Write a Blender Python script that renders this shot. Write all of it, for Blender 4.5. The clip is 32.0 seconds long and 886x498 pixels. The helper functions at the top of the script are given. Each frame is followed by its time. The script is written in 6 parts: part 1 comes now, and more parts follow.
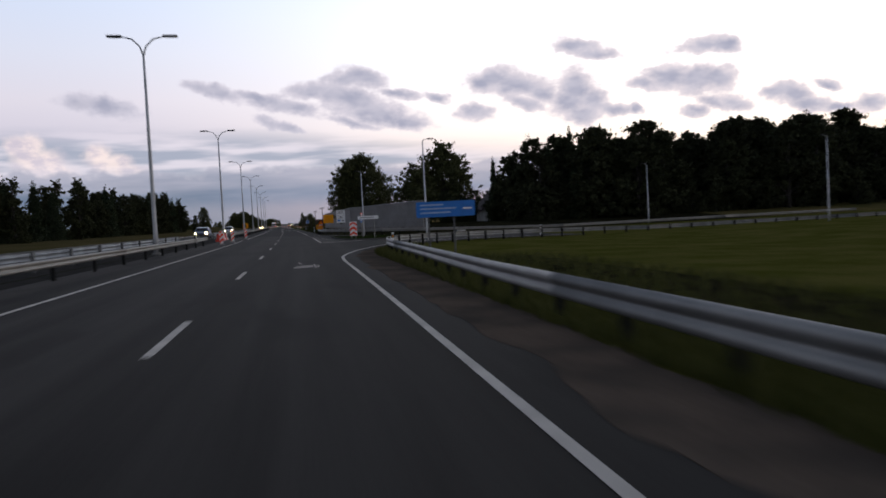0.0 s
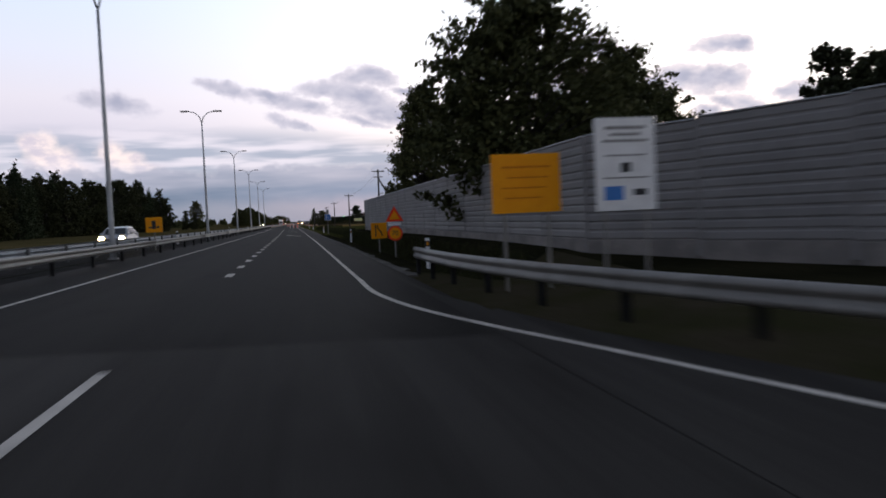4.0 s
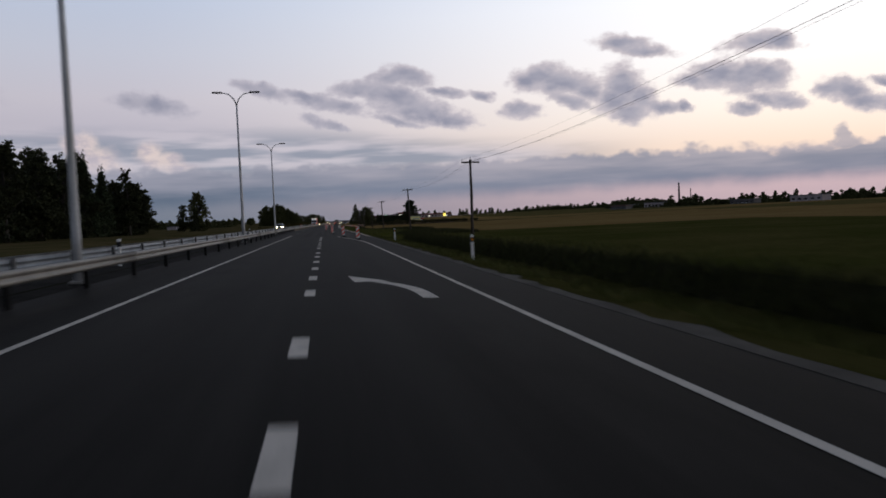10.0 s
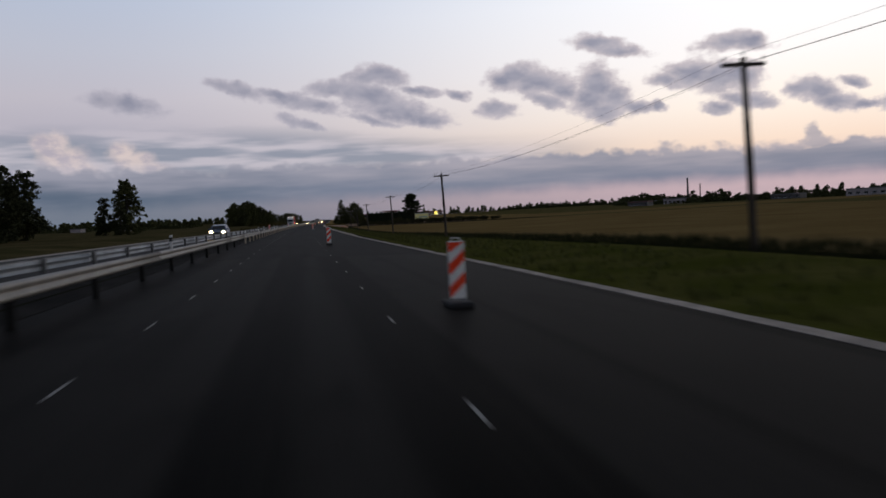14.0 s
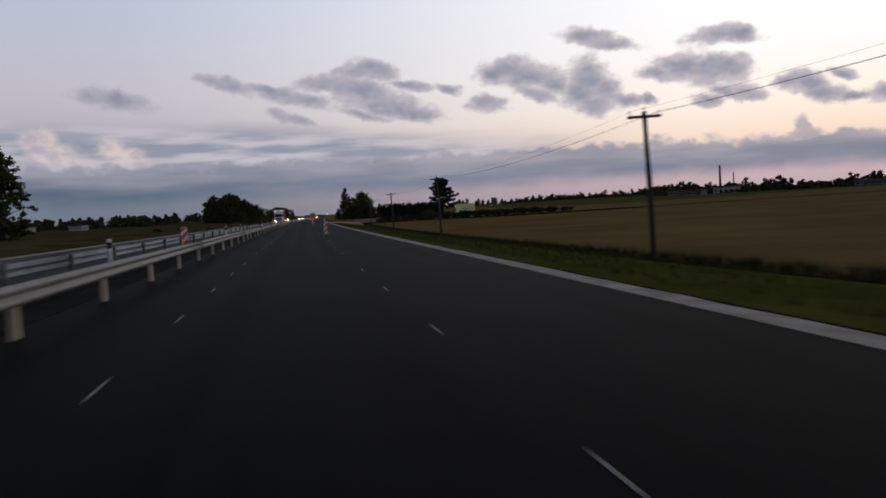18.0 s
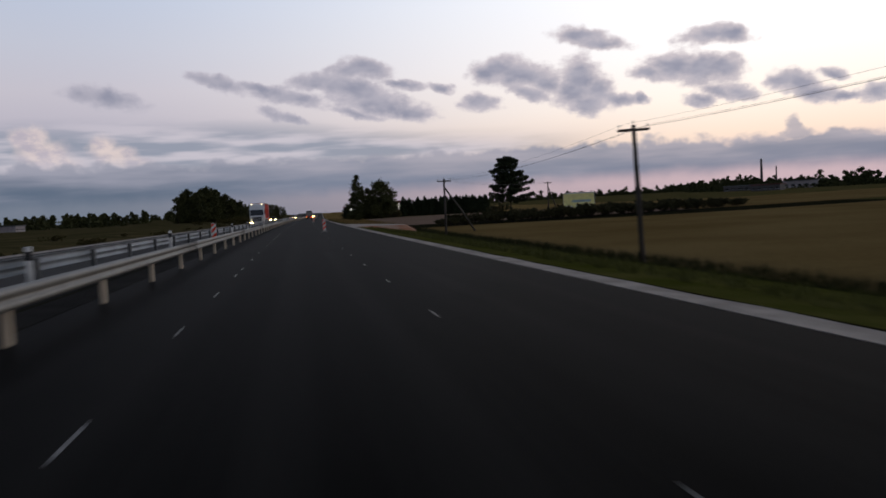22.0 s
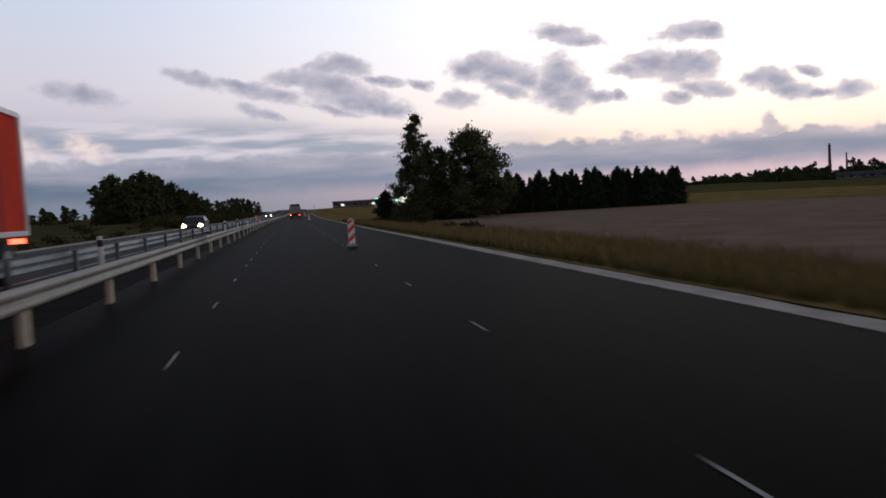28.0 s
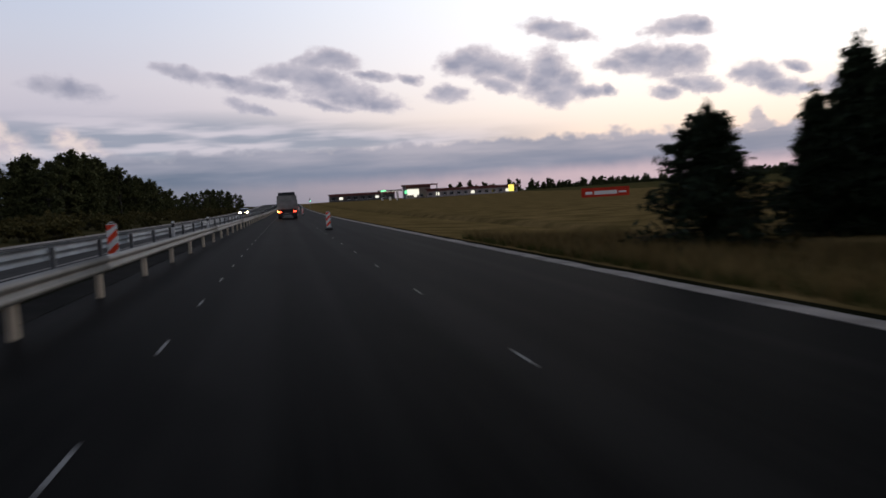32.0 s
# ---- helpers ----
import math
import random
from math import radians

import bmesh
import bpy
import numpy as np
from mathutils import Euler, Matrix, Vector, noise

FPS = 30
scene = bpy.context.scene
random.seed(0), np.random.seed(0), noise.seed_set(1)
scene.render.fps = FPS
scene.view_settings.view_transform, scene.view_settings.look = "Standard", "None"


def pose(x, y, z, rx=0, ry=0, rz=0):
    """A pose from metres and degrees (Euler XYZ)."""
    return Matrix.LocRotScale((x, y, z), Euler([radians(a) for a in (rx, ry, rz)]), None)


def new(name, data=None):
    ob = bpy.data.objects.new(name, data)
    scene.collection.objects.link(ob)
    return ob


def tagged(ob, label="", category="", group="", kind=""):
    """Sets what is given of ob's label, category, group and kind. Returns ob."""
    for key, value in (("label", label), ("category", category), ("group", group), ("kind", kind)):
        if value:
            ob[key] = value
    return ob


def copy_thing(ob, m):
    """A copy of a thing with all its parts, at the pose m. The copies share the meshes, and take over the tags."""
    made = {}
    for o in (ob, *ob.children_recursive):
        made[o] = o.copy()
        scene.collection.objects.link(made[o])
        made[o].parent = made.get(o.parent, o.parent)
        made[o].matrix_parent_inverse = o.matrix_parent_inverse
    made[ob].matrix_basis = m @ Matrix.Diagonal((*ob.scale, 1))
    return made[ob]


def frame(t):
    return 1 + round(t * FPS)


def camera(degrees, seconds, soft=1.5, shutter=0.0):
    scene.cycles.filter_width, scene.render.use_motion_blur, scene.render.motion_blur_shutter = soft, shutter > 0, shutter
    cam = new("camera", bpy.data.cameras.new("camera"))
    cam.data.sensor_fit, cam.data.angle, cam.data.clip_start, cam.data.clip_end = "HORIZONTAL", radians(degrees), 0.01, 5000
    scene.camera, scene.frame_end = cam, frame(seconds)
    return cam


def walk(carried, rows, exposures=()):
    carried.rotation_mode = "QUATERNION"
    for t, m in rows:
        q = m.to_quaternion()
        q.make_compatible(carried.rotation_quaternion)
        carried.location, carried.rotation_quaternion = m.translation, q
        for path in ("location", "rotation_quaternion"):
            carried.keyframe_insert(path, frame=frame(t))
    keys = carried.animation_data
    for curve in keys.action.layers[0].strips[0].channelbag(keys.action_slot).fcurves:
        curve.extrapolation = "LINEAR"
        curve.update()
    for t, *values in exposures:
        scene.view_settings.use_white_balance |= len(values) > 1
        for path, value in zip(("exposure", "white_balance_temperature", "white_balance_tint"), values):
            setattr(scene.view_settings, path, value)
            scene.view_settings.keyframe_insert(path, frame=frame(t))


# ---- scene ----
cam = camera(60.0, 32.0, soft=1.7, shutter=0.5)
walk(cam, [
    (0.0, pose(-3.177, -1.424, 1.428, 87.626, 2.938, -11.882)),
    (0.5, pose(-2.876, 10.428, 1.429, 87.423, 2.904, -11.820)),
    (1.0, pose(-2.613, 22.296, 1.429, 87.505, 2.767, -11.870)),
    (1.5, pose(-2.356, 34.184, 1.429, 87.683, 2.678, -11.803)),
    (2.0, pose(-2.100, 46.068, 1.428, 87.598, 2.612, -11.489)),
    (2.5, pose(-1.867, 57.743, 1.427, 87.537, 2.689, -11.458)),
    (3.0, pose(-1.679, 69.190, 1.426, 87.481, 2.693, -11.266)),
    (3.5, pose(-1.491, 80.357, 1.424, 87.533, 2.621, -11.091)),
    (5.5, pose(-1.094, 124.708, 1.422, 87.612, 2.492, -11.210)),
    (6.0, pose(-0.973, 135.722, 1.420, 87.479, 2.493, -11.071)),
    (6.5, pose(-0.901, 146.611, 1.419, 87.517, 2.531, -10.706)),
    (7.0, pose(-0.894, 157.397, 1.419, 87.535, 2.557, -10.373)),
    (7.5, pose(-1.000, 168.477, 1.422, 87.306, 2.572, -10.005)),
    (8.0, pose(-1.236, 179.630, 1.429, 87.548, 2.668, -9.433)),
    (8.5, pose(-1.559, 190.854, 1.437, 87.510, 2.682, -8.977)),
    (9.0, pose(-1.937, 202.051, 1.447, 87.830, 2.613, -8.619)),
    (9.5, pose(-2.345, 213.178, 1.458, 87.740, 2.525, -8.627)),
    (10.0, pose(-2.773, 224.370, 1.469, 87.656, 2.588, -8.627)),
    (10.5, pose(-3.203, 235.691, 1.480, 87.629, 2.701, -8.619)),
    (11.0, pose(-3.592, 247.147, 1.490, 87.469, 2.824, -8.810)),
    (11.5, pose(-3.924, 258.696, 1.499, 87.612, 2.939, -9.209)),
    (12.0, pose(-4.187, 270.358, 1.505, 87.677, 2.983, -9.504)),
    (12.5, pose(-4.381, 282.014, 1.509, 87.492, 2.899, -9.878)),
    (13.0, pose(-4.488, 293.610, 1.511, 87.361, 2.819, -9.970)),
    (13.5, pose(-4.537, 305.154, 1.512, 87.587, 2.764, -10.090)),
    (14.0, pose(-4.575, 316.833, 1.512, 87.521, 2.775, -10.383)),
    (14.5, pose(-4.718, 328.681, 1.515, 87.796, 2.813, -10.467)),
    (16.5, pose(-4.911, 376.625, 1.520, 87.118, 2.996, -10.771)),
    (17.0, pose(-5.044, 388.629, 1.524, 87.266, 3.169, -10.812)),
    (17.5, pose(-5.075, 400.642, 1.525, 87.436, 3.219, -10.745)),
    (18.0, pose(-5.082, 412.656, 1.526, 87.075, 3.202, -11.006)),
    (18.5, pose(-5.072, 424.663, 1.528, 87.057, 3.236, -10.964)),
    (19.0, pose(-5.039, 436.649, 1.528, 87.035, 3.258, -11.065)),
    (19.5, pose(-4.970, 448.594, 1.528, 87.082, 3.270, -11.233)),
    (20.0, pose(-4.880, 460.488, 1.528, 87.028, 3.275, -11.234)),
    (20.5, pose(-4.787, 472.436, 1.528, 87.069, 3.356, -11.398)),
    (21.0, pose(-4.706, 484.308, 1.529, 87.254, 3.335, -11.081)),
    (21.5, pose(-4.619, 496.090, 1.530, 87.000, 3.233, -11.509)),
    (22.0, pose(-4.516, 507.787, 1.531, 86.968, 3.111, -11.560)),
    (22.5, pose(-4.393, 519.410, 1.532, 86.821, 3.109, -11.846)),
    (23.0, pose(-4.250, 530.977, 1.533, 86.695, 3.148, -11.831)),
    (23.5, pose(-4.088, 542.511, 1.533, 86.824, 3.081, -11.995)),
    (24.0, pose(-3.917, 553.997, 1.534, 86.728, 2.886, -12.068)),
    (24.5, pose(-3.740, 565.478, 1.535, 86.797, 2.765, -12.162)),
    (25.0, pose(-3.555, 576.904, 1.536, 86.492, 2.841, -12.226)),
    (25.5, pose(-3.400, 588.191, 1.538, 86.595, 3.097, -12.195)),
    (27.5, pose(-2.424, 632.552, 1.541, 86.753, 3.220, -12.761)),
    (28.0, pose(-2.201, 643.439, 1.543, 86.645, 3.275, -13.076)),
    (28.5, pose(-1.913, 654.130, 1.543, 86.280, 3.234, -13.292)),
    (29.0, pose(-1.599, 664.585, 1.543, 86.357, 3.223, -13.342)),
    (29.5, pose(-1.255, 674.861, 1.542, 86.279, 3.242, -13.343)),
    (30.0, pose(-0.898, 685.092, 1.541, 86.448, 3.298, -13.416)),
    (30.5, pose(-0.531, 695.528, 1.540, 86.161, 3.415, -13.575)),
    (31.0, pose(-0.167, 706.042, 1.540, 86.301, 3.396, -13.678)),
    (31.5, pose(0.204, 716.617, 1.539, 86.460, 3.378, -13.765)),
    (32.0, pose(0.580, 727.224, 1.539, 86.222, 3.326, -13.851)),
], [(0, 0.56), (0.7, 0.74), (1.5, 0.9), (2.2, 0.88), (3.5, 0.78), (6, 0.48), (8.5, 0.1), (11, 0.12), (13.2, 0.16), (14, 0.03), (15, 0.0), (17.2, -0.02), (19, 0.11), (22, 0.12), (24.5, 0.32), (28, 0.35), (29, 0.45), (30, 0.48), (31.2, 0.58), (32, 0.25)])

# ---------------------------------------------------------------- plan
CROSSFALL = 0.028


def bend(s):
    """Sideways place of the road's zero line at s metres along it."""
    def poly(u):
        return 4.09 * u * u + 3.89 * u ** 3 - 1.685 * u ** 4
    if s > 900:
        return poly(535 / 365) + (s - 900) * 0.0434
    if s < -60:
        return poly(-425 / 365) + (s + 60) * 0.035
    return poly((s - 365) / 365)


def rise(s):
    return 2.2e-5 * (min(s, 1200) - 800) ** 2 if s > 800 else 0.0


def lerp(x, pairs):
    if x <= pairs[0][0]:
        return pairs[0][1]
    for (a, p), (b, q) in zip(pairs, pairs[1:]):
        if x <= b:
            return p + (q - p) * (x - a) / (b - a)
    return pairs[-1][1]


def road_z(s, d):
    return rise(s) - CROSSFALL * (d + 3.5)


FIELD = [(0, -0.62), (98, -0.6), (112, 0.3), (122, 0.38), (182, 0.36), (236, 0.05), (345, -0.1), (440, -1.2), (490, -1.5),
         (590, -1.45), (640, -1.0), (740, -0.7), (850, -0.4)]
DITCH = [(100, 0.0), (122, 1.0), (300, 0.8), (335, 0.1)]


def land_z(s, d):
    """Height of the bare land beside the road."""
    up = rise(s)
    if d > 1.3:
        edge = -CROSSFALL * 4.9
        level = lerp(s, FIELD)
        if s < 112 and d < 30:
            flat = -CROSSFALL * (d + 3.5) - 0.03
            kerb = lerp(d, [(1.25, 106), (2.2, 101), (3.8, 96), (5.9, 92.5), (9, 90), (14, 88.5), (30, 88)])
            if s > kerb + 3:
                k = min(1.0, (s - kerb - 3) / 4) * lerp(d, [(20, 1), (28, 0)])
                flat = flat * (1 - k) + k * lerp(s, [(92, -0.2), (100, 0.02), (112, 0.3)])
            if s > 100:
                k = (s - 100) / 12
                return flat * (1 - k) + k * (lerp(d, [(1.3, edge), (2.6, edge - 0.1), (5, level - 0.2), (7, level)]))
            return flat
        dip = lerp(s, DITCH)
        if s < 320:
            prof = [(1.3, edge), (2.7, edge - 0.12), (4.2, min(edge, level) - dip), (6.0, level - 0.05), (8, level), (60, level - 0.1), (180, level + 0.4), (300, level + 1.2), (900, level + 1.2)]
        else:
            prof = [(1.3, edge), (2.4, edge - 0.1), (9.2, level * 0.9), (9.8, level - 0.15), (10.6, level + 0.25), (60, level + 0.2), (180, level + 1.0), (300, level + 2.4), (900, level + 2.4)]
        return up + lerp(d, prof) + (0.18 * noise.noise(Vector((d * 0.03, s * 0.03, 0))) if d > 12 else 0.0)
    if d < -8.6:
        return up + lerp(-d, [(8.6, 0.1), (11, 0.28), (19, 0.22), (22, -0.1), (26, -0.5), (34, 0.1), (80, 0.6), (200, 1.6), (400, 3.0), (900, 3.0)]) + (0.18 * noise.noise(Vector((d * 0.03, s * 0.03, 0))) if d < -28 else 0.0)
    return up - CROSSFALL * (d + 3.5)


def at(s, d, z=None, lift=0.0):
    """World place from metres along the road, metres to its right, and height (None: on the land)."""
    if z is None:
        z = (road_z(s, d) if -19.3 < d < 1.3 and not -11.1 < d < -8.6 else land_z(s, d)) + lift
    return Vector((bend(s) + d, s, z))


def heading(s):
    """Degrees by which the road turns to the left of +y at s."""
    return -math.degrees(math.atan2(bend(s + 1) - bend(s - 1), 2))


def stand(s, d, turn=0.0, z=None, lift=0.0, size=1.0):
    p = at(s, d, z, lift)
    return Matrix.Translation(p) @ pose(0, 0, 0, 0, 0, heading(s) + turn) @ Matrix.Diagonal((size, size, size, 1))


# ---------------------------------------------------------------- world
# scattered clouds, bank by bank: azimuth, elevation, half width, half height, tilt, all in degrees
CLOUDS_NORTH = [(-13.0, 8.89, 1.15, 0.38, -5), (-11.4, 8.64, 1.85, 0.55, -12), (-4.97, 9.95, 1.04, 0.35, -5), (-3.83, 9.59, 1.24, 0.4, -19),
                (-1.48, 9.24, 1.19, 0.28, -11), (0.6, 8.62, 2.3, 0.44, -11), (-0.58, 7.51, 0.96, 0.32, -17), (0.68, 7.07, 1.05, 0.28, -14)]
CLOUDS_BIG = [(2.8, 9.62, 1.73, 0.44, 6), (5.32, 10.34, 1.5, 0.56, 6), (6.65, 10.41, 1.49, 0.6, -10), (4.43, 9.29, 2.27, 0.57, -10), (6.05, 8.71, 2.49, 0.73, -17), (7.45, 7.76, 3.01, 0.7, -11),
              (9.39, 7.14, 1.42, 0.45, -6), (9.21, 9.22, 1.42, 0.28, -8), (5.55, 7.19, 1.58, 0.25, -12), (11.91, 8.84, 0.75, 0.32, -13)]
CLOUDS_PAIR = [(16.14, 10.04, 1.23, 0.64, 6), (17.76, 9.4, 2.22, 0.8, -9), (15.28, 9.57, 1.08, 0.52, -4), (19.58, 8.67, 1.06, 0.56, -14), (18.32, 8.04, 1.57, 0.4, -22), (14.69, 7.63, 1.12, 0.57, -4),
               (22.05, 8.7, 1.2, 1.35, -5), (21.46, 7.93, 1.29, 0.88, -9), (22.55, 7.0, 1.2, 0.68, -9), (23.3, 7.9, 0.95, 0.87, -5),
               (24.74, 7.14, 1.34, 0.36, -11), (26.35, 7.04, 0.39, 0.39, -5), (22.15, 11.81, 1.6, 0.46, -10), (23.32, 11.19, 1.83, 0.35, -10)]
CLOUDS_WEST = [(26.87, 8.68, 1.08, 0.39, -6), (28.49, 9.06, 1.5, 0.77, -1), (30.36, 8.67, 1.85, 0.91, -9), (31.95, 8.7, 1.05, 0.7, -15), (30.36, 6.56, 0.89, 0.39, -5), (31.49, 6.99, 0.96, 0.34, -16),
               (32.79, 6.86, 1.09, 0.45, -14), (35.35, 7.33, 0.83, 0.37, -7), (36.57, 7.11, 1.31, 0.65, -17), (37.7, 6.25, 1.2, 0.47, -12), (39.26, 5.93, 0.89, 0.22, -1),
               (38.78, 7.42, 0.73, 0.28, -18), (31.1, 10.89, 1.65, 0.49, 3), (32.34, 10.88, 1.24, 0.47, -15), (41.3, 5.96, 0.9, 0.5, -7)]
CLOUDS_ROUND = [(55.0, 8.0, 5.0, 1.2, 0), (-28.0, 9.0, 5.0, 1.0, 0)]


class Tree:
    """Small helper that wires shader nodes."""

    def __init__(self, tree):
        self.t = tree
        tree.nodes.clear()

    def node(self, kind, **values):
        n = self.t.nodes.new(kind)
        for k, v in values.items():
            if k in ("operation", "blend_type", "data_type", "interpolation_type", "vector_type", "noise_dimensions", "feature", "wave_type", "bands_direction", "distance"):
                setattr(n, k, v)
        return n

    def put(self, socket, value):
        if hasattr(value, "is_linked") or hasattr(value, "links"):
            self.t.links.new(value, socket)
        elif value is not None:
            socket.default_value = value

    def math(self, op, a, b=None, c=None):
        n = self.node("ShaderNodeMath", operation=op)
        for i, v in enumerate((a, b, c)):
            if v is not None:
                self.put(n.inputs[i], v)
        return n.outputs[0]

    def noise(self, vector, scale, detail=4.0, rough=0.55):
        n = self.node("ShaderNodeTexNoise")
        self.put(n.inputs["Vector"], vector)
        n.inputs["Scale"].default_value, n.inputs["Detail"].default_value, n.inputs["Roughness"].default_value = scale, detail, rough
        return n

    def ramp(self, value, stops, smooth=False):
        n = self.node("ShaderNodeValToRGB")
        self.put(n.inputs[0], value)
        els = n.color_ramp.elements
        n.color_ramp.interpolation = "EASE" if smooth else "LINEAR"
        while len(els) < len(stops):
            els.new(0.5)
        for e, (p, c) in zip(els, stops):
            e.position, e.color = p, (*c, 1) if len(c) == 3 else c
        return n.outputs[0]

    def mix(self, factor, a, b, blend="MIX"):
        n = self.node("ShaderNodeMix", data_type="RGBA", blend_type=blend)
        self.put(n.inputs[0], factor)
        for socket, v in ((n.inputs[6], a), (n.inputs[7], b)):
            self.put(socket, (*v, 1) if isinstance(v, tuple) and len(v) == 3 else v)
        return n.outputs[2]

    def band(self, value, low, high):
        n = self.node("ShaderNodeMapRange", interpolation_type="SMOOTHSTEP")
        self.put(n.inputs[0], value)
        n.inputs[1].default_value, n.inputs[2].default_value = low, high
        return n.outputs[0]


def build_sky():
    world = bpy.data.worlds.new("dusk_sky")
    scene.world = world
    world.use_nodes = True
    t = Tree(world.node_tree)
    co = t.node("ShaderNodeTexCoord").outputs["Generated"]
    sep = t.node("ShaderNodeSeparateXYZ")
    t.put(sep.inputs[0], co)
    x, y, z = sep.outputs
    az = t.math("MULTIPLY", t.math("ARCTAN2", x, y), 57.2958)
    el = t.math("MULTIPLY", t.math("ARCSINE", z), 57.2958)
    comb = t.node("ShaderNodeCombineXYZ")
    t.put(comb.inputs[0], az)
    t.put(comb.inputs[1], el)
    flat = comb.outputs[0]

    def stretched(sx, sy):
        m = t.node("ShaderNodeMapping")
        t.put(m.inputs[0], flat)
        m.inputs[3].default_value = (sx, sy, 1)
        return m.outputs[0]

    def fall(value, low, high):
        return t.math("SUBTRACT", 1.0, t.band(value, low, high))

    # clear sky: paler to the west, bluer in the east, dark overhead
    high = t.math("DIVIDE", el, 90.0)
    east = t.ramp(high, [(0.0, (0.155, 0.188, 0.245)), (0.02, (0.20, 0.228, 0.29)), (0.07, (0.50, 0.47, 0.55)), (0.10, (0.58, 0.55, 0.62)), (0.135, (0.56, 0.58, 0.68)), (0.19, (0.50, 0.58, 0.74)),
                        (0.27, (0.28, 0.34, 0.46)), (0.42, (0.11, 0.135, 0.19)), (1.0, (0.05, 0.065, 0.10))])
    west = t.ramp(high, [(0.0, (0.50, 0.38, 0.42)), (0.02, (0.60, 0.44, 0.47)), (0.045, (0.95, 0.74, 0.60)), (0.075, (1.02, 0.90, 0.80)), (0.11, (1.02, 0.97, 0.95)), (0.16, (1.0, 1.0, 1.03)), (0.21, (0.86, 0.90, 1.0)),
                        (0.28, (0.36, 0.42, 0.52)), (0.42, (0.13, 0.155, 0.21)), (1.0, (0.05, 0.065, 0.10))])
    to_west = t.band(az, -16.0, 36.0)
    clear = t.mix(to_west, t.mix(0.08, east, (0.0, 0.0, 0.0)), west)
    back = t.band(t.math("ABSOLUTE", t.math("SUBTRACT", az, 38.0)), 40.0, 150.0)
    clear = t.mix(t.math("MULTIPLY", back, 0.85), clear, (0.10, 0.12, 0.17))
    # scattered clouds, each puffed by turbulence
    warp = t.noise(flat, 0.9, 4.0, 0.55)
    shift = t.node("ShaderNodeVectorMath", operation="MULTIPLY_ADD")
    t.put(shift.inputs[0], warp.outputs["Color"])
    shift.inputs[1].default_value, shift.inputs[2].default_value = (1.2, 0.7, 0), (-0.6, -0.35, 0)
    moved = t.node("ShaderNodeVectorMath", operation="ADD")
    t.put(moved.inputs[0], flat)
    t.put(moved.inputs[1], shift.outputs[0])
    fine = t.noise(stretched(0.75, 1.25), 1.0, 5.0, 0.58).outputs["Fac"]

    def puffs(table, grow, rough):
        near = None
        for a, e, w, h, tilt in table:
            m = t.node("ShaderNodeMapping", vector_type="TEXTURE")
            t.put(m.inputs[0], moved.outputs[0])
            m.inputs[1].default_value, m.inputs[2].default_value, m.inputs[3].default_value = (a, e, 0), (0, 0, radians(tilt)), (w * grow, h * grow, 1)
            n = t.node("ShaderNodeVectorMath", operation="LENGTH")
            t.put(n.inputs[0], m.outputs[0])
            near = n.outputs["Value"] if near is None else t.math("SMOOTH_MIN", near, n.outputs["Value"], 0.4)
        return t.math("ADD", near, t.math("MULTIPLY", t.math("SUBTRACT", fine, 0.5), rough))

    field = puffs(CLOUDS_NORTH + CLOUDS_BIG + CLOUDS_PAIR + CLOUDS_WEST + CLOUDS_ROUND, 1.55, 1.0)
    dense = fall(field, 0.62, 1.08)
    core = fall(field, 0.1, 0.95)
    soft = t.noise(stretched(0.5, 0.9), 1.0, 2.0, 0.45).outputs["Fac"]
    body = t.mix(t.band(soft, 0.30, 0.68), (0.255, 0.262, 0.342), (0.365, 0.355, 0.425))
    rim = t.mix(to_west, (0.46, 0.44, 0.51), (0.62, 0.55, 0.57))
    body = t.mix(core, rim, body)
    sky = t.mix(t.math("MULTIPLY", dense, 0.97), clear, body)
    # thin streaks over the eastern half
    streak = t.noise(stretched(0.11, 0.85), 1.0, 3.5, 0.5).outputs["Fac"]
    veil = t.math("MULTIPLY", t.math("MULTIPLY", t.band(el, 3.0, 4.4), fall(t.math("ADD", el, t.math("MULTIPLY", t.band(az, -4, 16), 1.6)), 5.6, 7.6)), fall(az, 12.0, 26.0))
    veil_colour = t.mix(t.band(streak, 0.40, 0.60), (0.26, 0.288, 0.362), (0.53, 0.50, 0.56))
    sky = t.mix(t.math("MULTIPLY", veil, 0.9), sky, veil_colour)
    # lit cumulus heads in the north-east
    heads = puffs([(-16.9, 6.0, 0.7, 0.6, 0), (-16.1, 5.9, 0.8, 0.9, 0), (-15.7, 5.0, 1.5, 0.9, 0), (-14.8, 4.3, 1.4, 0.6, 0), (-12.0, 5.4, 0.9, 0.8, 0), (-11.2, 4.8, 1.4, 0.7, 0), (-10.2, 4.3, 1.3, 0.4, 0)], 1.25, 0.9)
    sky = t.mix(t.math("MULTIPLY", fall(heads, 0.4, 1.1), t.math("MULTIPLY", t.band(el, 3.0, 5.2), 0.85)), sky, t.mix(t.band(fine, 0.35, 0.65), (0.46, 0.41, 0.47), (0.72, 0.60, 0.57)))
    # the dark bank that runs along the horizon, with a towering head in the west
    bumps = t.noise(stretched(0.4, 0.5), 1.0, 3.5, 0.5).outputs["Fac"]
    swell = t.math("MULTIPLY", t.math("SUBTRACT", bumps, 0.5), 2.6)
    crest = t.math("ADD", el, swell)
    crest = t.math("ADD", crest, t.math("MULTIPLY", t.band(az, 24, 40), 0.5))
    bank = t.math("MULTIPLY", t.band(t.math("ADD", el, t.math("MULTIPLY", swell, 0.3)), 1.0, 2.3), fall(crest, 3.85, 4.3))
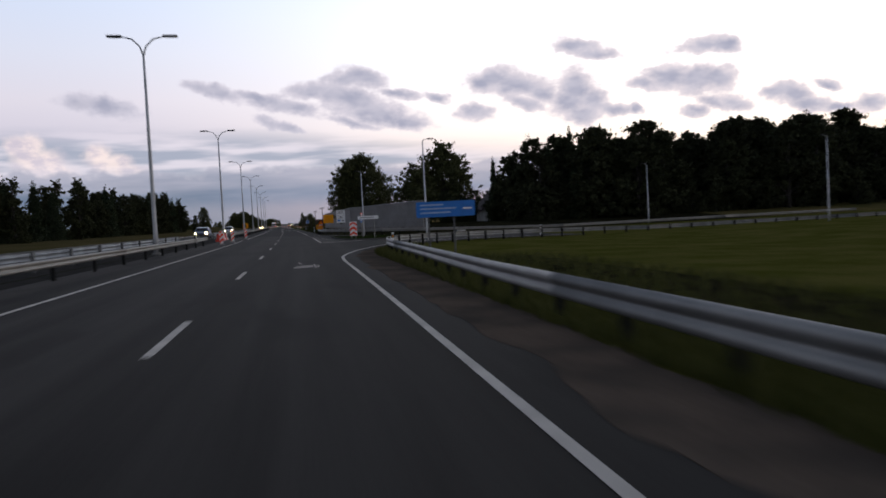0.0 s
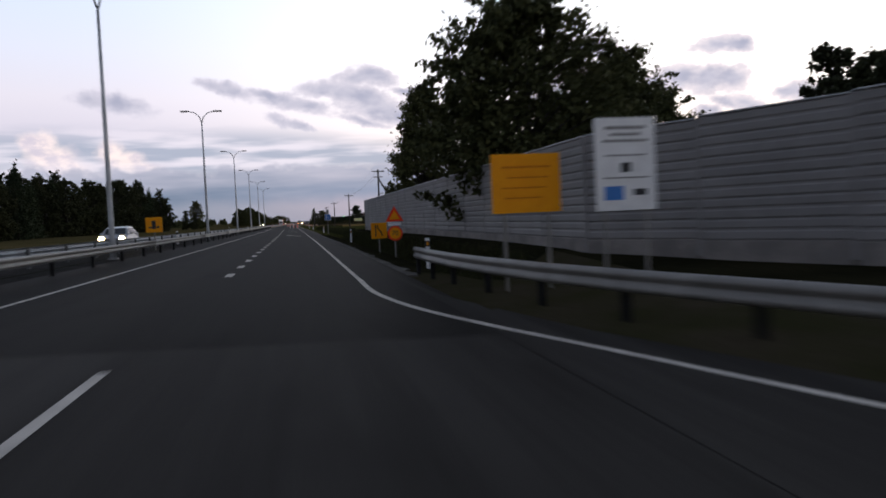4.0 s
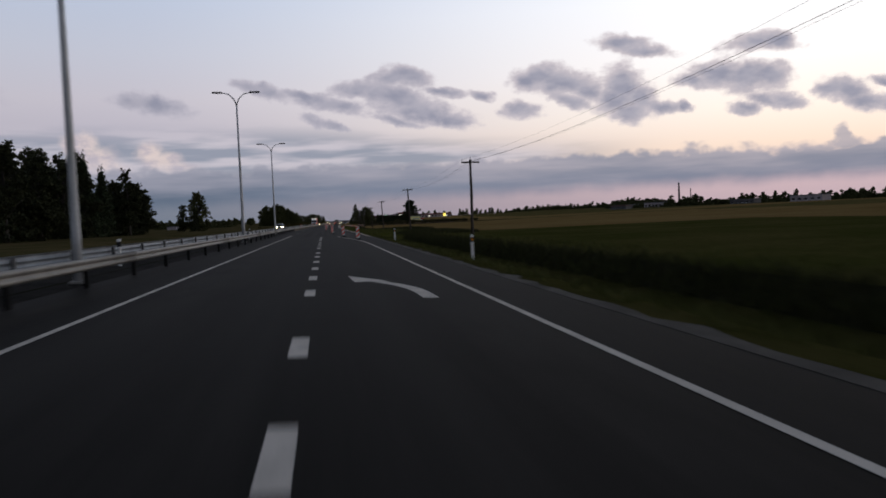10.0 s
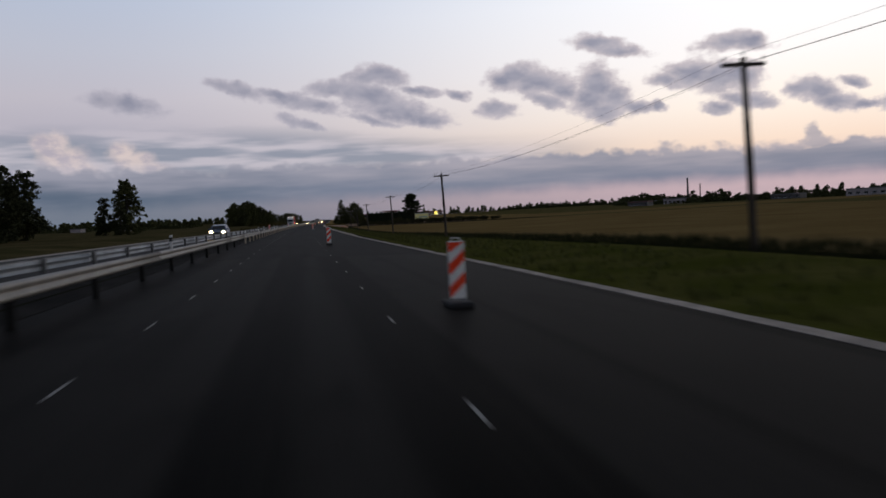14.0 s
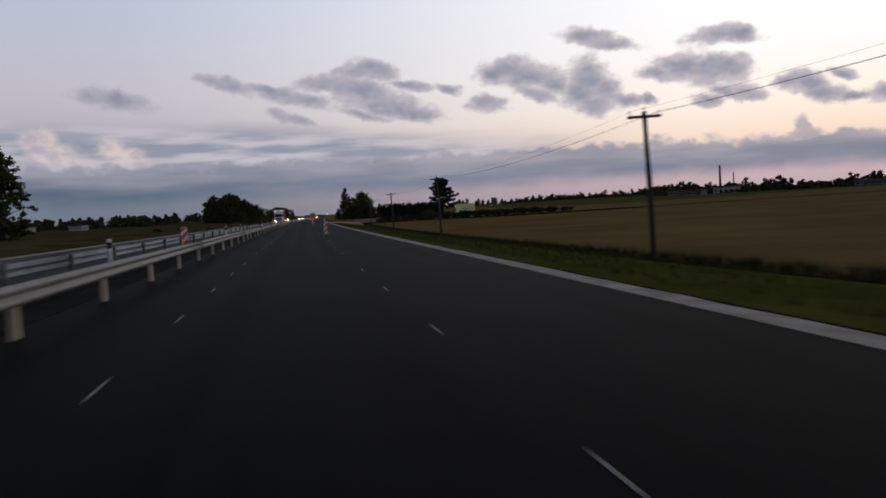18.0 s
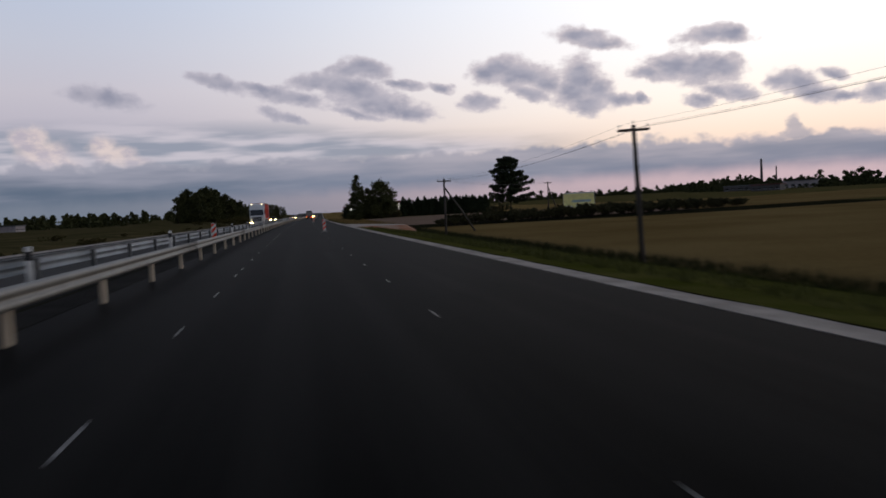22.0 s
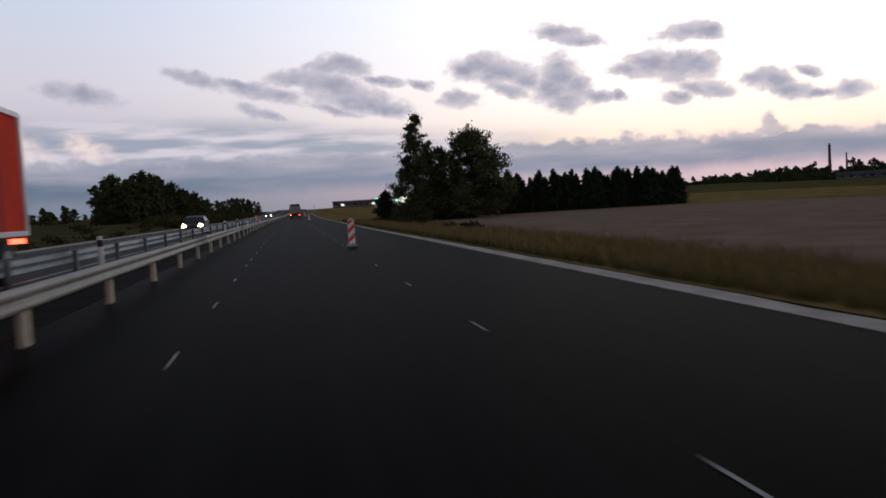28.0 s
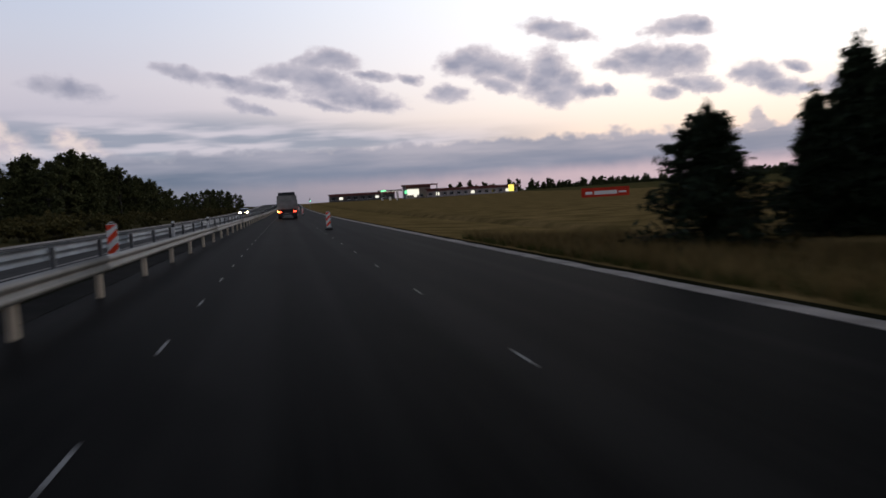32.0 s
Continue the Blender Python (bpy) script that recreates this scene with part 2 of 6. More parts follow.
    tower = puffs([(36.2, 4.25, 0.55, 0.75, 0), (36.5, 3.7, 1.1, 0.5, 0), (34.6, 3.4, 1.6, 0.4, 0), (39.5, 3.4, 2.2, 0.5, 0)], 1.0, 0.9)
    bank = t.math("MAXIMUM", bank, t.math("MULTIPLY", fall(tower, 0.5, 1.2), 0.9))
    bank_colour = t.mix(t.band(t.math("ADD", el, t.math("MULTIPLY", t.math("SUBTRACT", streak, 0.5), 5.0)), 1.6, 4.6), t.mix(t.band(az, -14.0, 6.0), (0.092, 0.128, 0.188), (0.165, 0.20, 0.278)), t.mix(to_west, (0.30, 0.305, 0.375), (0.39, 0.365, 0.42)))
    sky = t.mix(t.math("MULTIPLY", bank, 0.9), sky, bank_colour)
    # below the horizon
    sky = t.mix(t.band(el, -1.0, 0.0), (0.06, 0.06, 0.065), sky)
    bg = t.node("ShaderNodeBackground")
    t.put(bg.inputs[0], sky)
    bg.inputs[1].default_value = 1.0
    out = t.node("ShaderNodeOutputWorld")
    t.put(out.inputs[0], bg.outputs[0])


build_sky()


# ---------------------------------------------------------------- materials
def material(name, colour, rough=0.7, metal=0.0, vary=0.25, scale=3.0, fine=40.0, bump=0.0, colour2=None, stretch=None, random_piece=0.0, spec=0.5):
    m = bpy.data.materials.new(name)
    m.use_nodes = True
    t = Tree(m.node_tree)
    vec = t.node("ShaderNodeNewGeometry").outputs["Position"]
    if stretch:
        mp = t.node("ShaderNodeMapping")
        t.put(mp.inputs[0], vec)
        mp.inputs[3].default_value = stretch
        vec = mp.outputs[0]
    big = t.noise(vec, scale, 4.0, 0.6).outputs["Fac"]
    small = t.noise(vec, fine, 3.0, 0.6).outputs["Fac"]
    c2 = colour2 or tuple(min(1, c * (1 + vary)) for c in colour)
    c1 = colour if colour2 else tuple(c * (1 - vary) for c in colour)
    base = t.mix(t.band(big, 0.3, 0.7), c1, c2)
    base = t.mix(t.math("MULTIPLY", t.band(small, 0.35, 0.75), min(0.6, vary * 1.4)), base, tuple(c * 0.55 for c in colour))
    if random_piece:
        info = t.node("ShaderNodeObjectInfo").outputs["Random"]
        base = t.mix(t.math("MULTIPLY", info, random_piece), base, tuple(c * 0.6 for c in colour))
    p = t.node("ShaderNodeBsdfPrincipled")
    t.put(p.inputs["Base Color"], base)
    t.put(p.inputs["Roughness"], t.math("ADD", rough - 0.08, t.math("MULTIPLY", big, 0.16)))
    p.inputs["Metallic"].default_value = metal
    p.inputs["Specular IOR Level"].default_value = spec
    if bump:
        b = t.node("ShaderNodeBump")
        b.inputs["Strength"].default_value, b.inputs["Distance"].default_value = min(1.0, bump), 0.02
        t.put(b.inputs["Height"], small)
        t.put(p.inputs["Normal"], b.outputs[0])
    out = t.node("ShaderNodeOutputMaterial")
    t.put(out.inputs[0], p.outputs[0])
    return m


def glow(name, colour, strength):
    m = bpy.data.materials.new(name)
    m.use_nodes = True
    t = Tree(m.node_tree)
    e = t.node("ShaderNodeEmission")
    e.inputs[0].default_value, e.inputs[1].default_value = (*colour, 1), strength
    out = t.node("ShaderNodeOutputMaterial")
    t.put(out.inputs[0], e.outputs[0])
    return m


def leaf_material(name, dark, light):
    m = bpy.data.materials.new(name)
    m.use_nodes = True
    t = Tree(m.node_tree)
    rnd = t.node("ShaderNodeNewGeometry").outputs["Random Per Island"]
    info = t.node("ShaderNodeObjectInfo").outputs["Random"]
    base = t.mix(rnd, dark, light)
    base = t.mix(t.math("MULTIPLY", info, 0.5), base, tuple(c * 0.6 for c in dark))
    p = t.node("ShaderNodeBsdfPrincipled")
    t.put(p.inputs["Base Color"], base)
    p.inputs["Roughness"].default_value = 0.8
    p.inputs["Specular IOR Level"].default_value = 0.08
    out = t.node("ShaderNodeOutputMaterial")
    t.put(out.inputs[0], p.outputs[0])
    return m


def asphalt(name, dark, pale, spec, tracks, rough=0.53, seed=0.0):
    """Asphalt whose lanes, wheel tracks and stains follow the road: the UV map holds metres across and along it."""
    m = bpy.data.materials.new(name)
    m.use_nodes = True
    t = Tree(m.node_tree)
    uv = t.node("ShaderNodeUVMap").outputs[0]

    def lane(across, along, shift=0.0):
        mp = t.node("ShaderNodeMapping")
        t.put(mp.inputs[0], uv)
        mp.inputs[1].default_value, mp.inputs[3].default_value = (seed + shift, shift, shift), (across, along, 1)
        return mp.outputs[0]
    streak = t.noise(lane(1.7, 0.07), 1.0, 4.0, 0.6).outputs["Fac"]
    track = t.noise(lane(0.75, 0.004, 3.0), 1.0, 1.5, 0.5).outputs["Fac"]
    stain = t.noise(lane(0.55, 0.16, 7.0), 1.0, 3.0, 0.55).outputs["Fac"]
    grain = t.noise(lane(42, 42), 1.0, 3.0, 0.6).outputs["Fac"]
    base = t.mix(t.band(streak, 0.3, 0.7), dark, pale)
    base = t.mix(t.math("MULTIPLY", t.band(track, 0.44, 0.60), tracks), base, tuple(c * 2.3 for c in pale))
    base = t.mix(t.math("MULTIPLY", t.band(stain, 0.52, 0.72), 0.45), base, tuple(c * 0.6 for c in dark))
    base = t.mix(t.math("MULTIPLY", t.band(grain, 0.40, 0.75), 0.4), base, tuple(c * 0.5 for c in dark))
    b = t.node("ShaderNodeBump")
    b.inputs["Strength"].default_value, b.inputs["Distance"].default_value = 0.12, 0.02
    t.put(b.inputs["Height"], grain)
    p = t.node("ShaderNodeBsdfPrincipled")
    t.put(p.inputs["Base Color"], base)
    t.put(p.inputs["Normal"], b.outputs[0])
    t.put(p.inputs["Roughness"], t.math("ADD", rough - 0.06, t.math("MULTIPLY", streak, 0.14)))
    p.inputs["Specular IOR Level"].default_value = spec
    p.inputs["Specular Tint"].default_value = (1.0, 0.94, 0.87, 1.0)
    out = t.node("ShaderNodeOutputMaterial")
    t.put(out.inputs[0], p.outputs[0])
    return m


ASPHALT = asphalt("asphalt_worn", (0.035, 0.0318, 0.0286), (0.055, 0.050, 0.045), 0.004, 0.19, 0.55)
ASPHALT_MID = asphalt("asphalt_darker", (0.0207, 0.0190, 0.0171), (0.0317, 0.0290, 0.0260), 0.004, 0.135, 0.55, 11.0)
ASPHALT_NEW = asphalt("asphalt_fresh", (0.0056, 0.0052, 0.0046), (0.0145, 0.0133, 0.0120), 0.0031, 0.32, 0.52, 23.0)
ASPHALT_FAR = asphalt("asphalt_fresh_dusty", (0.0056, 0.0052, 0.0046), (0.0150, 0.0137, 0.0123), 0.0032, 0.42, 0.52, 23.0)
ASPHALT_DUSTY = asphalt("asphalt_dusty", (0.0062, 0.0057, 0.0050), (0.0180, 0.0163, 0.0143), 0.003, 0.5, 0.52, 37.0)
# white line paint, its warm tint stands in for headlight glow
PAINT = material("road_paint", (0.62, 0.56, 0.49), 0.8, vary=0.2, scale=2, fine=30, spec=0.1)
PAINT_TEMP = material("temporary_paint", (0.34, 0.32, 0.295), 0.85, vary=0.4, scale=3, fine=25, spec=0.05)
PAINT_WORN = material("road_paint_worn", (0.36, 0.32, 0.28), 0.8, vary=0.35, scale=2, fine=25, spec=0.1)
GRAVEL = material("shoulder_gravel", (0.46, 0.39, 0.33), 0.9, vary=0.3, scale=1.2, fine=35, bump=0.8, spec=0.05)
GRAVEL_DARK = material("shoulder_gravel_dark", (0.100, 0.090, 0.078), 0.9, vary=0.4, scale=0.8, fine=30, bump=0.8, spec=0.05)
SOIL = material("bare_soil", (0.225, 0.150, 0.105), 0.95, vary=0.35, scale=0.3, fine=8, bump=0.6, colour2=(0.30, 0.205, 0.148), spec=0.0)
APRON_GRAVEL = material("pale_gravel_and_clay", (0.44, 0.35, 0.29), 0.95, vary=0.25, scale=0.25, fine=12, bump=0.7, colour2=(0.52, 0.44, 0.385), spec=0.05)
CLAY = material("orange_clay", (0.40, 0.165, 0.085), 0.95, vary=0.3, scale=0.45, fine=12, bump=0.6, colour2=(0.46, 0.34, 0.265), spec=0.0)
VERGE = material("verge_grass", (0.063, 0.068, 0.012), 0.95, vary=0.4, scale=0.35, fine=9, bump=0.8, colour2=(0.112, 0.100, 0.029), spec=0.0)
# grass with the shade of ditches and wood floor put into its colour
VERGE_SHADED = material("shaded_grass", (0.015, 0.015, 0.008), 0.95, vary=0.5, scale=0.3, fine=8, bump=0.8, colour2=(0.032, 0.028, 0.015), spec=0.0)
LAWN = material("mown_grass", (0.043, 0.049, 0.0108), 0.95, vary=0.4, scale=0.11, fine=3, bump=0.6, colour2=(0.086, 0.072, 0.025), spec=0.0)
CROP = material("ripe_crop", (0.170, 0.110, 0.040), 0.95, vary=0.3, scale=0.06, fine=4, bump=0.8, colour2=(0.235, 0.160, 0.066), spec=0.0)
MEADOW_EAST = material("rough_meadow", (0.055, 0.052, 0.020), 0.95, vary=0.4, scale=0.1, fine=5, bump=0.8, colour2=(0.125, 0.092, 0.044), spec=0.0)
WORN_VERGE = material("worn_verge", (0.062, 0.050, 0.033), 0.95, vary=0.4, scale=0.5, fine=9, bump=0.8, colour2=(0.038, 0.038, 0.016), spec=0.0)
VERGE_OLIVE = material("olive_verge_grass", (0.038, 0.039, 0.0105), 0.95, vary=0.4, scale=0.35, fine=9, bump=0.8, colour2=(0.070, 0.060, 0.022), spec=0.0)
TURF = material("short_turf", (0.014, 0.023, 0.005), 0.95, vary=0.35, scale=0.5, fine=14, bump=0.8, colour2=(0.030, 0.036, 0.010), spec=0.0)
DRY_VERGE = material("dry_verge_grass", (0.150, 0.104, 0.036), 0.95, vary=0.4, scale=0.3, fine=9, bump=0.8, colour2=(0.34, 0.218, 0.086), spec=0.0)
MEADOW = material("dry_meadow", (0.075, 0.072, 0.024), 0.95, vary=0.35, scale=0.08, fine=5, bump=0.8, colour2=(0.15, 0.11, 0.045), spec=0.0)
STEEL = material("galvanised_steel", (0.285, 0.265, 0.236), 0.6, metal=0.35, vary=0.15, scale=1.5, fine=12)
STEEL_DULL = material("weathered_galvanised_steel", (0.24, 0.235, 0.225), 0.55, metal=0.4, vary=0.25, scale=0.8, fine=9)
# steel copy with the sky's blue reflection put into its base colour
STEEL_BLUE = material("sky_tinted_galvanised_steel", (0.26, 0.28, 0.30), 0.55, metal=0.4, vary=0.3, scale=0.8, fine=9)
MEDIAN = material("median_fill", (0.024, 0.022, 0.0195), 0.95, vary=0.4, scale=0.8, fine=30, bump=0.8, spec=0.03)
POLE_STEEL = material("pole_steel", (0.50, 0.50, 0.50), 0.5, metal=0.3, vary=0.15, scale=1.0, fine=10)
CONCRETE = material("plain_concrete", (0.30, 0.285, 0.265), 0.85, vary=0.2, scale=1.2, fine=25, bump=0.4)
PLINTH = material("stained_plinth_concrete", (0.34, 0.30, 0.27), 0.9, vary=0.3, scale=0.9, fine=14, bump=0.4, colour2=(0.21, 0.19, 0.172), spec=0.1)
KERB = material("kerb_concrete", (0.040, 0.036, 0.032), 0.85, vary=0.25, scale=1.2, fine=25, bump=0.4, random_piece=0.3)
BARRIER = material("barrier_panel", (0.27, 0.25, 0.235), 0.7, vary=0.12, scale=0.8, fine=20, random_piece=0.25)
WOOD = material("tarred_wood", (0.075, 0.062, 0.052), 0.85, vary=0.35, scale=3, fine=30, bump=0.5, stretch=(1, 1, 0.1))
BARK = material("tree_bark", (0.045, 0.038, 0.032), 0.95, vary=0.4, scale=4, fine=25, bump=0.8)
BIRCH_BARK = material("birch_bark", (0.30, 0.29, 0.27), 0.8, vary=0.5, scale=5, fine=20, colour2=(0.06, 0.055, 0.05))
RUBBER = material("black_rubber", (0.02, 0.02, 0.021), 0.85, vary=0.3, scale=5, fine=40)
BLACK = material("black_plastic", (0.018, 0.018, 0.02), 0.5, vary=0.2, scale=5, fine=40)
RED = material("reflective_red", (0.95, 0.075, 0.022), 0.5, vary=0.08, scale=3, fine=30, spec=0.2)
PALE_BLUE = material("faded_sign_lettering", (0.30, 0.42, 0.62), 0.5, vary=0.1, scale=3, fine=30)
WHITE = material("reflective_white", (0.84, 0.82, 0.79), 0.4, vary=0.06, scale=3, fine=30)
PLASTIC_RED = material("moulded_red_plastic", (0.60, 0.045, 0.03), 0.55, vary=0.15, scale=2, fine=18, spec=0.3)
PLASTIC_WHITE = material("moulded_white_plastic", (0.72, 0.70, 0.66), 0.55, vary=0.12, scale=2, fine=18, spec=0.3)
ORANGE = material("reflective_orange", (1.0, 0.36, 0.006), 0.5, vary=0.06, scale=3, fine=30, spec=0.15)
ORANGE_DARK = material("faded_board_print", (0.72, 0.20, 0.004), 0.5, vary=0.06, scale=3, fine=30, spec=0.15)
YELLOW = material("board_yellow", (0.94, 0.86, 0.36), 0.5, vary=0.08, scale=1.5, fine=20)
BLUE = material("sign_blue", (0.03, 0.19, 0.55), 0.4, vary=0.08, scale=2, fine=25)
SIGN_BLUE = material("enamel_blue", (0.008, 0.17, 0.55), 0.35, vary=0.1, scale=2, fine=25)
# post steel made pale and warm, headlight glow put into the colour
POST_HEADLIT = material("headlit_post_steel", (0.52, 0.42, 0.31), 0.7, metal=0.1, vary=0.15, scale=1.5, fine=12)
POST_DARK = material("dull_post_steel", (0.13, 0.13, 0.13), 0.7, metal=0.3, vary=0.2, scale=1.5, fine=12)
# post steel darkened to near black: the shade below the beam is in the colour
POST_SHADED = material("shaded_post_steel", (0.016, 0.0155, 0.015), 0.9, vary=0.25, scale=1.5, fine=12, spec=0.05)
DIRT = material("shoulder_dirt", (0.150, 0.113, 0.086), 0.95, vary=0.4, scale=0.7, fine=14, bump=0.7, colour2=(0.070, 0.060, 0.050), spec=0.0)
WIRE = material("dark_wire", (0.05, 0.05, 0.055), 0.6, vary=0.1, scale=2, fine=20)
GLASS = material("dark_glass", (0.015, 0.017, 0.02), 0.08, vary=0.05, scale=2, fine=20, spec=0.8)
CHROME = material("silver_metal", (0.55, 0.55, 0.56), 0.3, metal=0.9, vary=0.08, scale=4, fine=30)
TARP_RED = material("red_curtain_side", (0.60, 0.045, 0.022), 0.8, vary=0.12, scale=0.8, fine=10, spec=0.1)
CAB_WHITE = material("white_lacquer", (0.70, 0.70, 0.70), 0.3, vary=0.05, scale=1, fine=20)
GREY_BODY = material("dusty_grey_steel", (0.30, 0.285, 0.265), 0.75, metal=0.1, vary=0.25, scale=1.2, fine=14)
DARK_BODY = material("dark_chassis", (0.03, 0.03, 0.032), 0.7, vary=0.3, scale=2, fine=20)
CAR_PAINTS = [material("car_paint_silver", (0.40, 0.41, 0.43), 0.3, metal=0.4, vary=0.05, scale=1, fine=20),
              material("car_paint_blue", (0.06, 0.09, 0.16), 0.3, metal=0.3, vary=0.05, scale=1, fine=20),
              material("car_paint_dark", (0.02, 0.02, 0.022), 0.5, vary=0.05, scale=1, fine=20, spec=0.12)]
HEADLIGHT = glow("headlight_beam", (1.0, 0.66, 0.27), 30.0)
ROOFLIGHT = glow("marker_lamp", (1.0, 0.75, 0.45), 4.0)
TAILLIGHT = glow("tail_lamp", (1.0, 0.06, 0.03), 6.0)
INDICATOR = glow("amber_indicator", (1.0, 0.42, 0.06), 14.0)
GREENLIGHT = glow("green_signal", (0.10, 1.0, 0.55), 5.0)
SHOPLIGHT = glow("shop_lighting", (1.0, 0.95, 0.8), 0.9)
SHOPGREEN = glow("shop_sign_light", (0.15, 0.9, 0.35), 1.6)
BOARD_BLUE = material("board_pale_blue", (0.36, 0.50, 0.56), 0.5, vary=0.1, scale=1.5, fine=20)
SHOPYELLOW = glow("shop_sign_yellow", (1.0, 0.8, 0.15), 1.2)
# darker copy of the broad leaves, the wood's shade put into the colour
LEAF_SHADE = leaf_material("shaded_broad_leaves", (0.026, 0.030, 0.015), (0.058, 0.062, 0.028))
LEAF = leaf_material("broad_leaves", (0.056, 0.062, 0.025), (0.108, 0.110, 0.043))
NEEDLE = leaf_material("spruce_needles", (0.024, 0.034, 0.019), (0.055, 0.070, 0.034))
PINE_LEAF = leaf_material("pine_needles", (0.022, 0.032, 0.017), (0.055, 0.066, 0.032))
BUSH_LEAF = leaf_material("shrub_leaves", (0.034, 0.038, 0.014), (0.095, 0.092, 0.034))
HEDGE_LEAF = leaf_material("hedge_leaves", (0.046, 0.046, 0.022), (0.125, 0.112, 0.052))
SCRUB_LEAF = leaf_material("scrub_leaves", (0.060, 0.055, 0.020), (0.150, 0.120, 0.042))
BLADE = leaf_material("grass_blades", (0.055, 0.062, 0.014), (0.125, 0.125, 0.036))
STALK = leaf_material("dry_stalks", (0.125, 0.086, 0.032), (0.35, 0.235, 0.09))


# ---------------------------------------------------------------- mesh helpers
def solid(name, bm, mat, smooth=False):
    me = bpy.data.meshes.new(name)
    bm.to_mesh(me)
    bm.free()
    for m in (mat if isinstance(mat, (list, tuple)) else [mat]):
        me.materials.append(m)
    if smooth:
        me.polygons.foreach_set("use_smooth", [True] * len(me.polygons))
    return me


def part(name, bm, mat, parent, label="", smooth=False, m=None):
    me = bm if isinstance(bm, bpy.types.Mesh) else solid(name, bm, mat, smooth)
    ob = new(name, me)
    ob.parent = parent
    if m is not None:
        ob.matrix_basis = m
    if label:
        ob["label"] = label
    return ob


def thing(name, m, label, category, group="", kind=""):
    ob = new(name)
    ob.empty_display_size = 0.3
    ob.matrix_basis = m
    return tagged(ob, label, category, group, kind)


def single(name, bm, mat, label, category, group="", kind="", m=None, smooth=False):
    ob = new(name, bm if isinstance(bm, bpy.types.Mesh) else solid(name, bm, mat, smooth))
    if m is not None:
        ob.matrix_basis = m
    return tagged(ob, label, category, group, kind)


def box(bm, x0, x1, y0, y1, z0, z1, bevel=0.0, index=0):
    vs = [bm.verts.new(p) for p in ((x0, y0, z0), (x1, y0, z0), (x1, y1, z0), (x0, y1, z0), (x0, y0, z1), (x1, y0, z1), (x1, y1, z1), (x0, y1, z1))]
    fs = [bm.faces.new([vs[i] for i in f]) for f in ((3, 2, 1, 0), (4, 5, 6, 7), (0, 1, 5, 4), (1, 2, 6, 5), (2, 3, 7, 6), (3, 0, 4, 7))]
    for f in fs:
        f.material_index = index
    if bevel:
        edges = list({e for f in fs for e in f.edges})
        bmesh.ops.bevel(bm, geom=edges, offset=bevel, segments=1, affect="EDGES")
    return bm


def cube(x0, x1, y0, y1, z0, z1, bevel=0.0):
    return box(bmesh.new(), x0, x1, y0, y1, z0, z1, bevel)


def rod(bm, a, b, r0, r1=None, n=8, caps=True):
    a, b = Vector(a), Vector(b)
    r1 = r0 if r1 is None else r1
    q = (b - a).to_track_quat("Z", "Y")
    rings = []
    for p, r in ((a, r0), (b, r1)):
        rings.append([bm.verts.new(p + q @ Vector((math.cos(6.28318 * i / n) * r, math.sin(6.28318 * i / n) * r, 0))) for i in range(n)])
    for i in range(n):
        bm.faces.new((rings[0][i], rings[0][(i + 1) % n], rings[1][(i + 1) % n], rings[1][i]))
    if caps:
        bm.faces.new(rings[0][::-1])
        bm.faces.new(rings[1])
    return bm


def tube(bm, pts, radii, n=8):
    """A bent tube through pts."""
    rings = []
    pts = [Vector(p) for p in pts]
    for i, p in enumerate(pts):
        way = (pts[min(i + 1, len(pts) - 1)] - pts[max(i - 1, 0)]).normalized()
        q = way.to_track_quat("Z", "Y")
        rings.append([bm.verts.new(p + q @ Vector((math.cos(6.28318 * k / n) * radii[i], math.sin(6.28318 * k / n) * radii[i], 0))) for k in range(n)])
    for a, b in zip(rings, rings[1:]):
        for k in range(n):
            bm.faces.new((a[k], a[(k + 1) % n], b[(k + 1) % n], b[k]))
    bm.faces.new(rings[0][::-1])
    bm.faces.new(rings[-1])
    return bm


def sweep(bm, stations, profile, closed=True, index=0):
    """Carries a profile of (d, z) through stations (s, d0, z0), square to the road."""
    rows = []
    for k, (s, d0, z0) in enumerate(stations):
        a, b = stations[max(k - 1, 0)], stations[min(k + 1, len(stations) - 1)]
        pa, pb = at(a[0], a[1], 0), at(b[0], b[1], 0)
        way = (pb - pa).normalized()
        side = Vector((way.y, -way.x, 0))
        p = at(s, d0, z0)
        rows.append([bm.verts.new(p + side * u + Vector((0, 0, v))) for u, v in profile])
    n = len(profile)
    for a, b in zip(rows, rows[1:]):
        for i in range(n if closed else n - 1):
            f = bm.faces.new((a[i], a[(i + 1) % n], b[(i + 1) % n], b[i]))
            f.material_index = index
    if closed:
        bm.faces.new(rows[0])
        bm.faces.new(rows[-1][::-1])
    bm.normal_update()
    return bm


def steps(a, b, step):
    n = max(1, round((b - a) / step))
    return [a + (b - a) * i / n for i in range(n + 1)]


def road_uv(bm):
    """UV map in metres across and along the road."""
    layer = bm.loops.layers.uv.new("UVMap")
    for f in bm.faces:
        for corner in f.loops:
            q = corner.vert.co
            corner[layer].uv = (q.x - bend(q.y), q.y)
    return bm


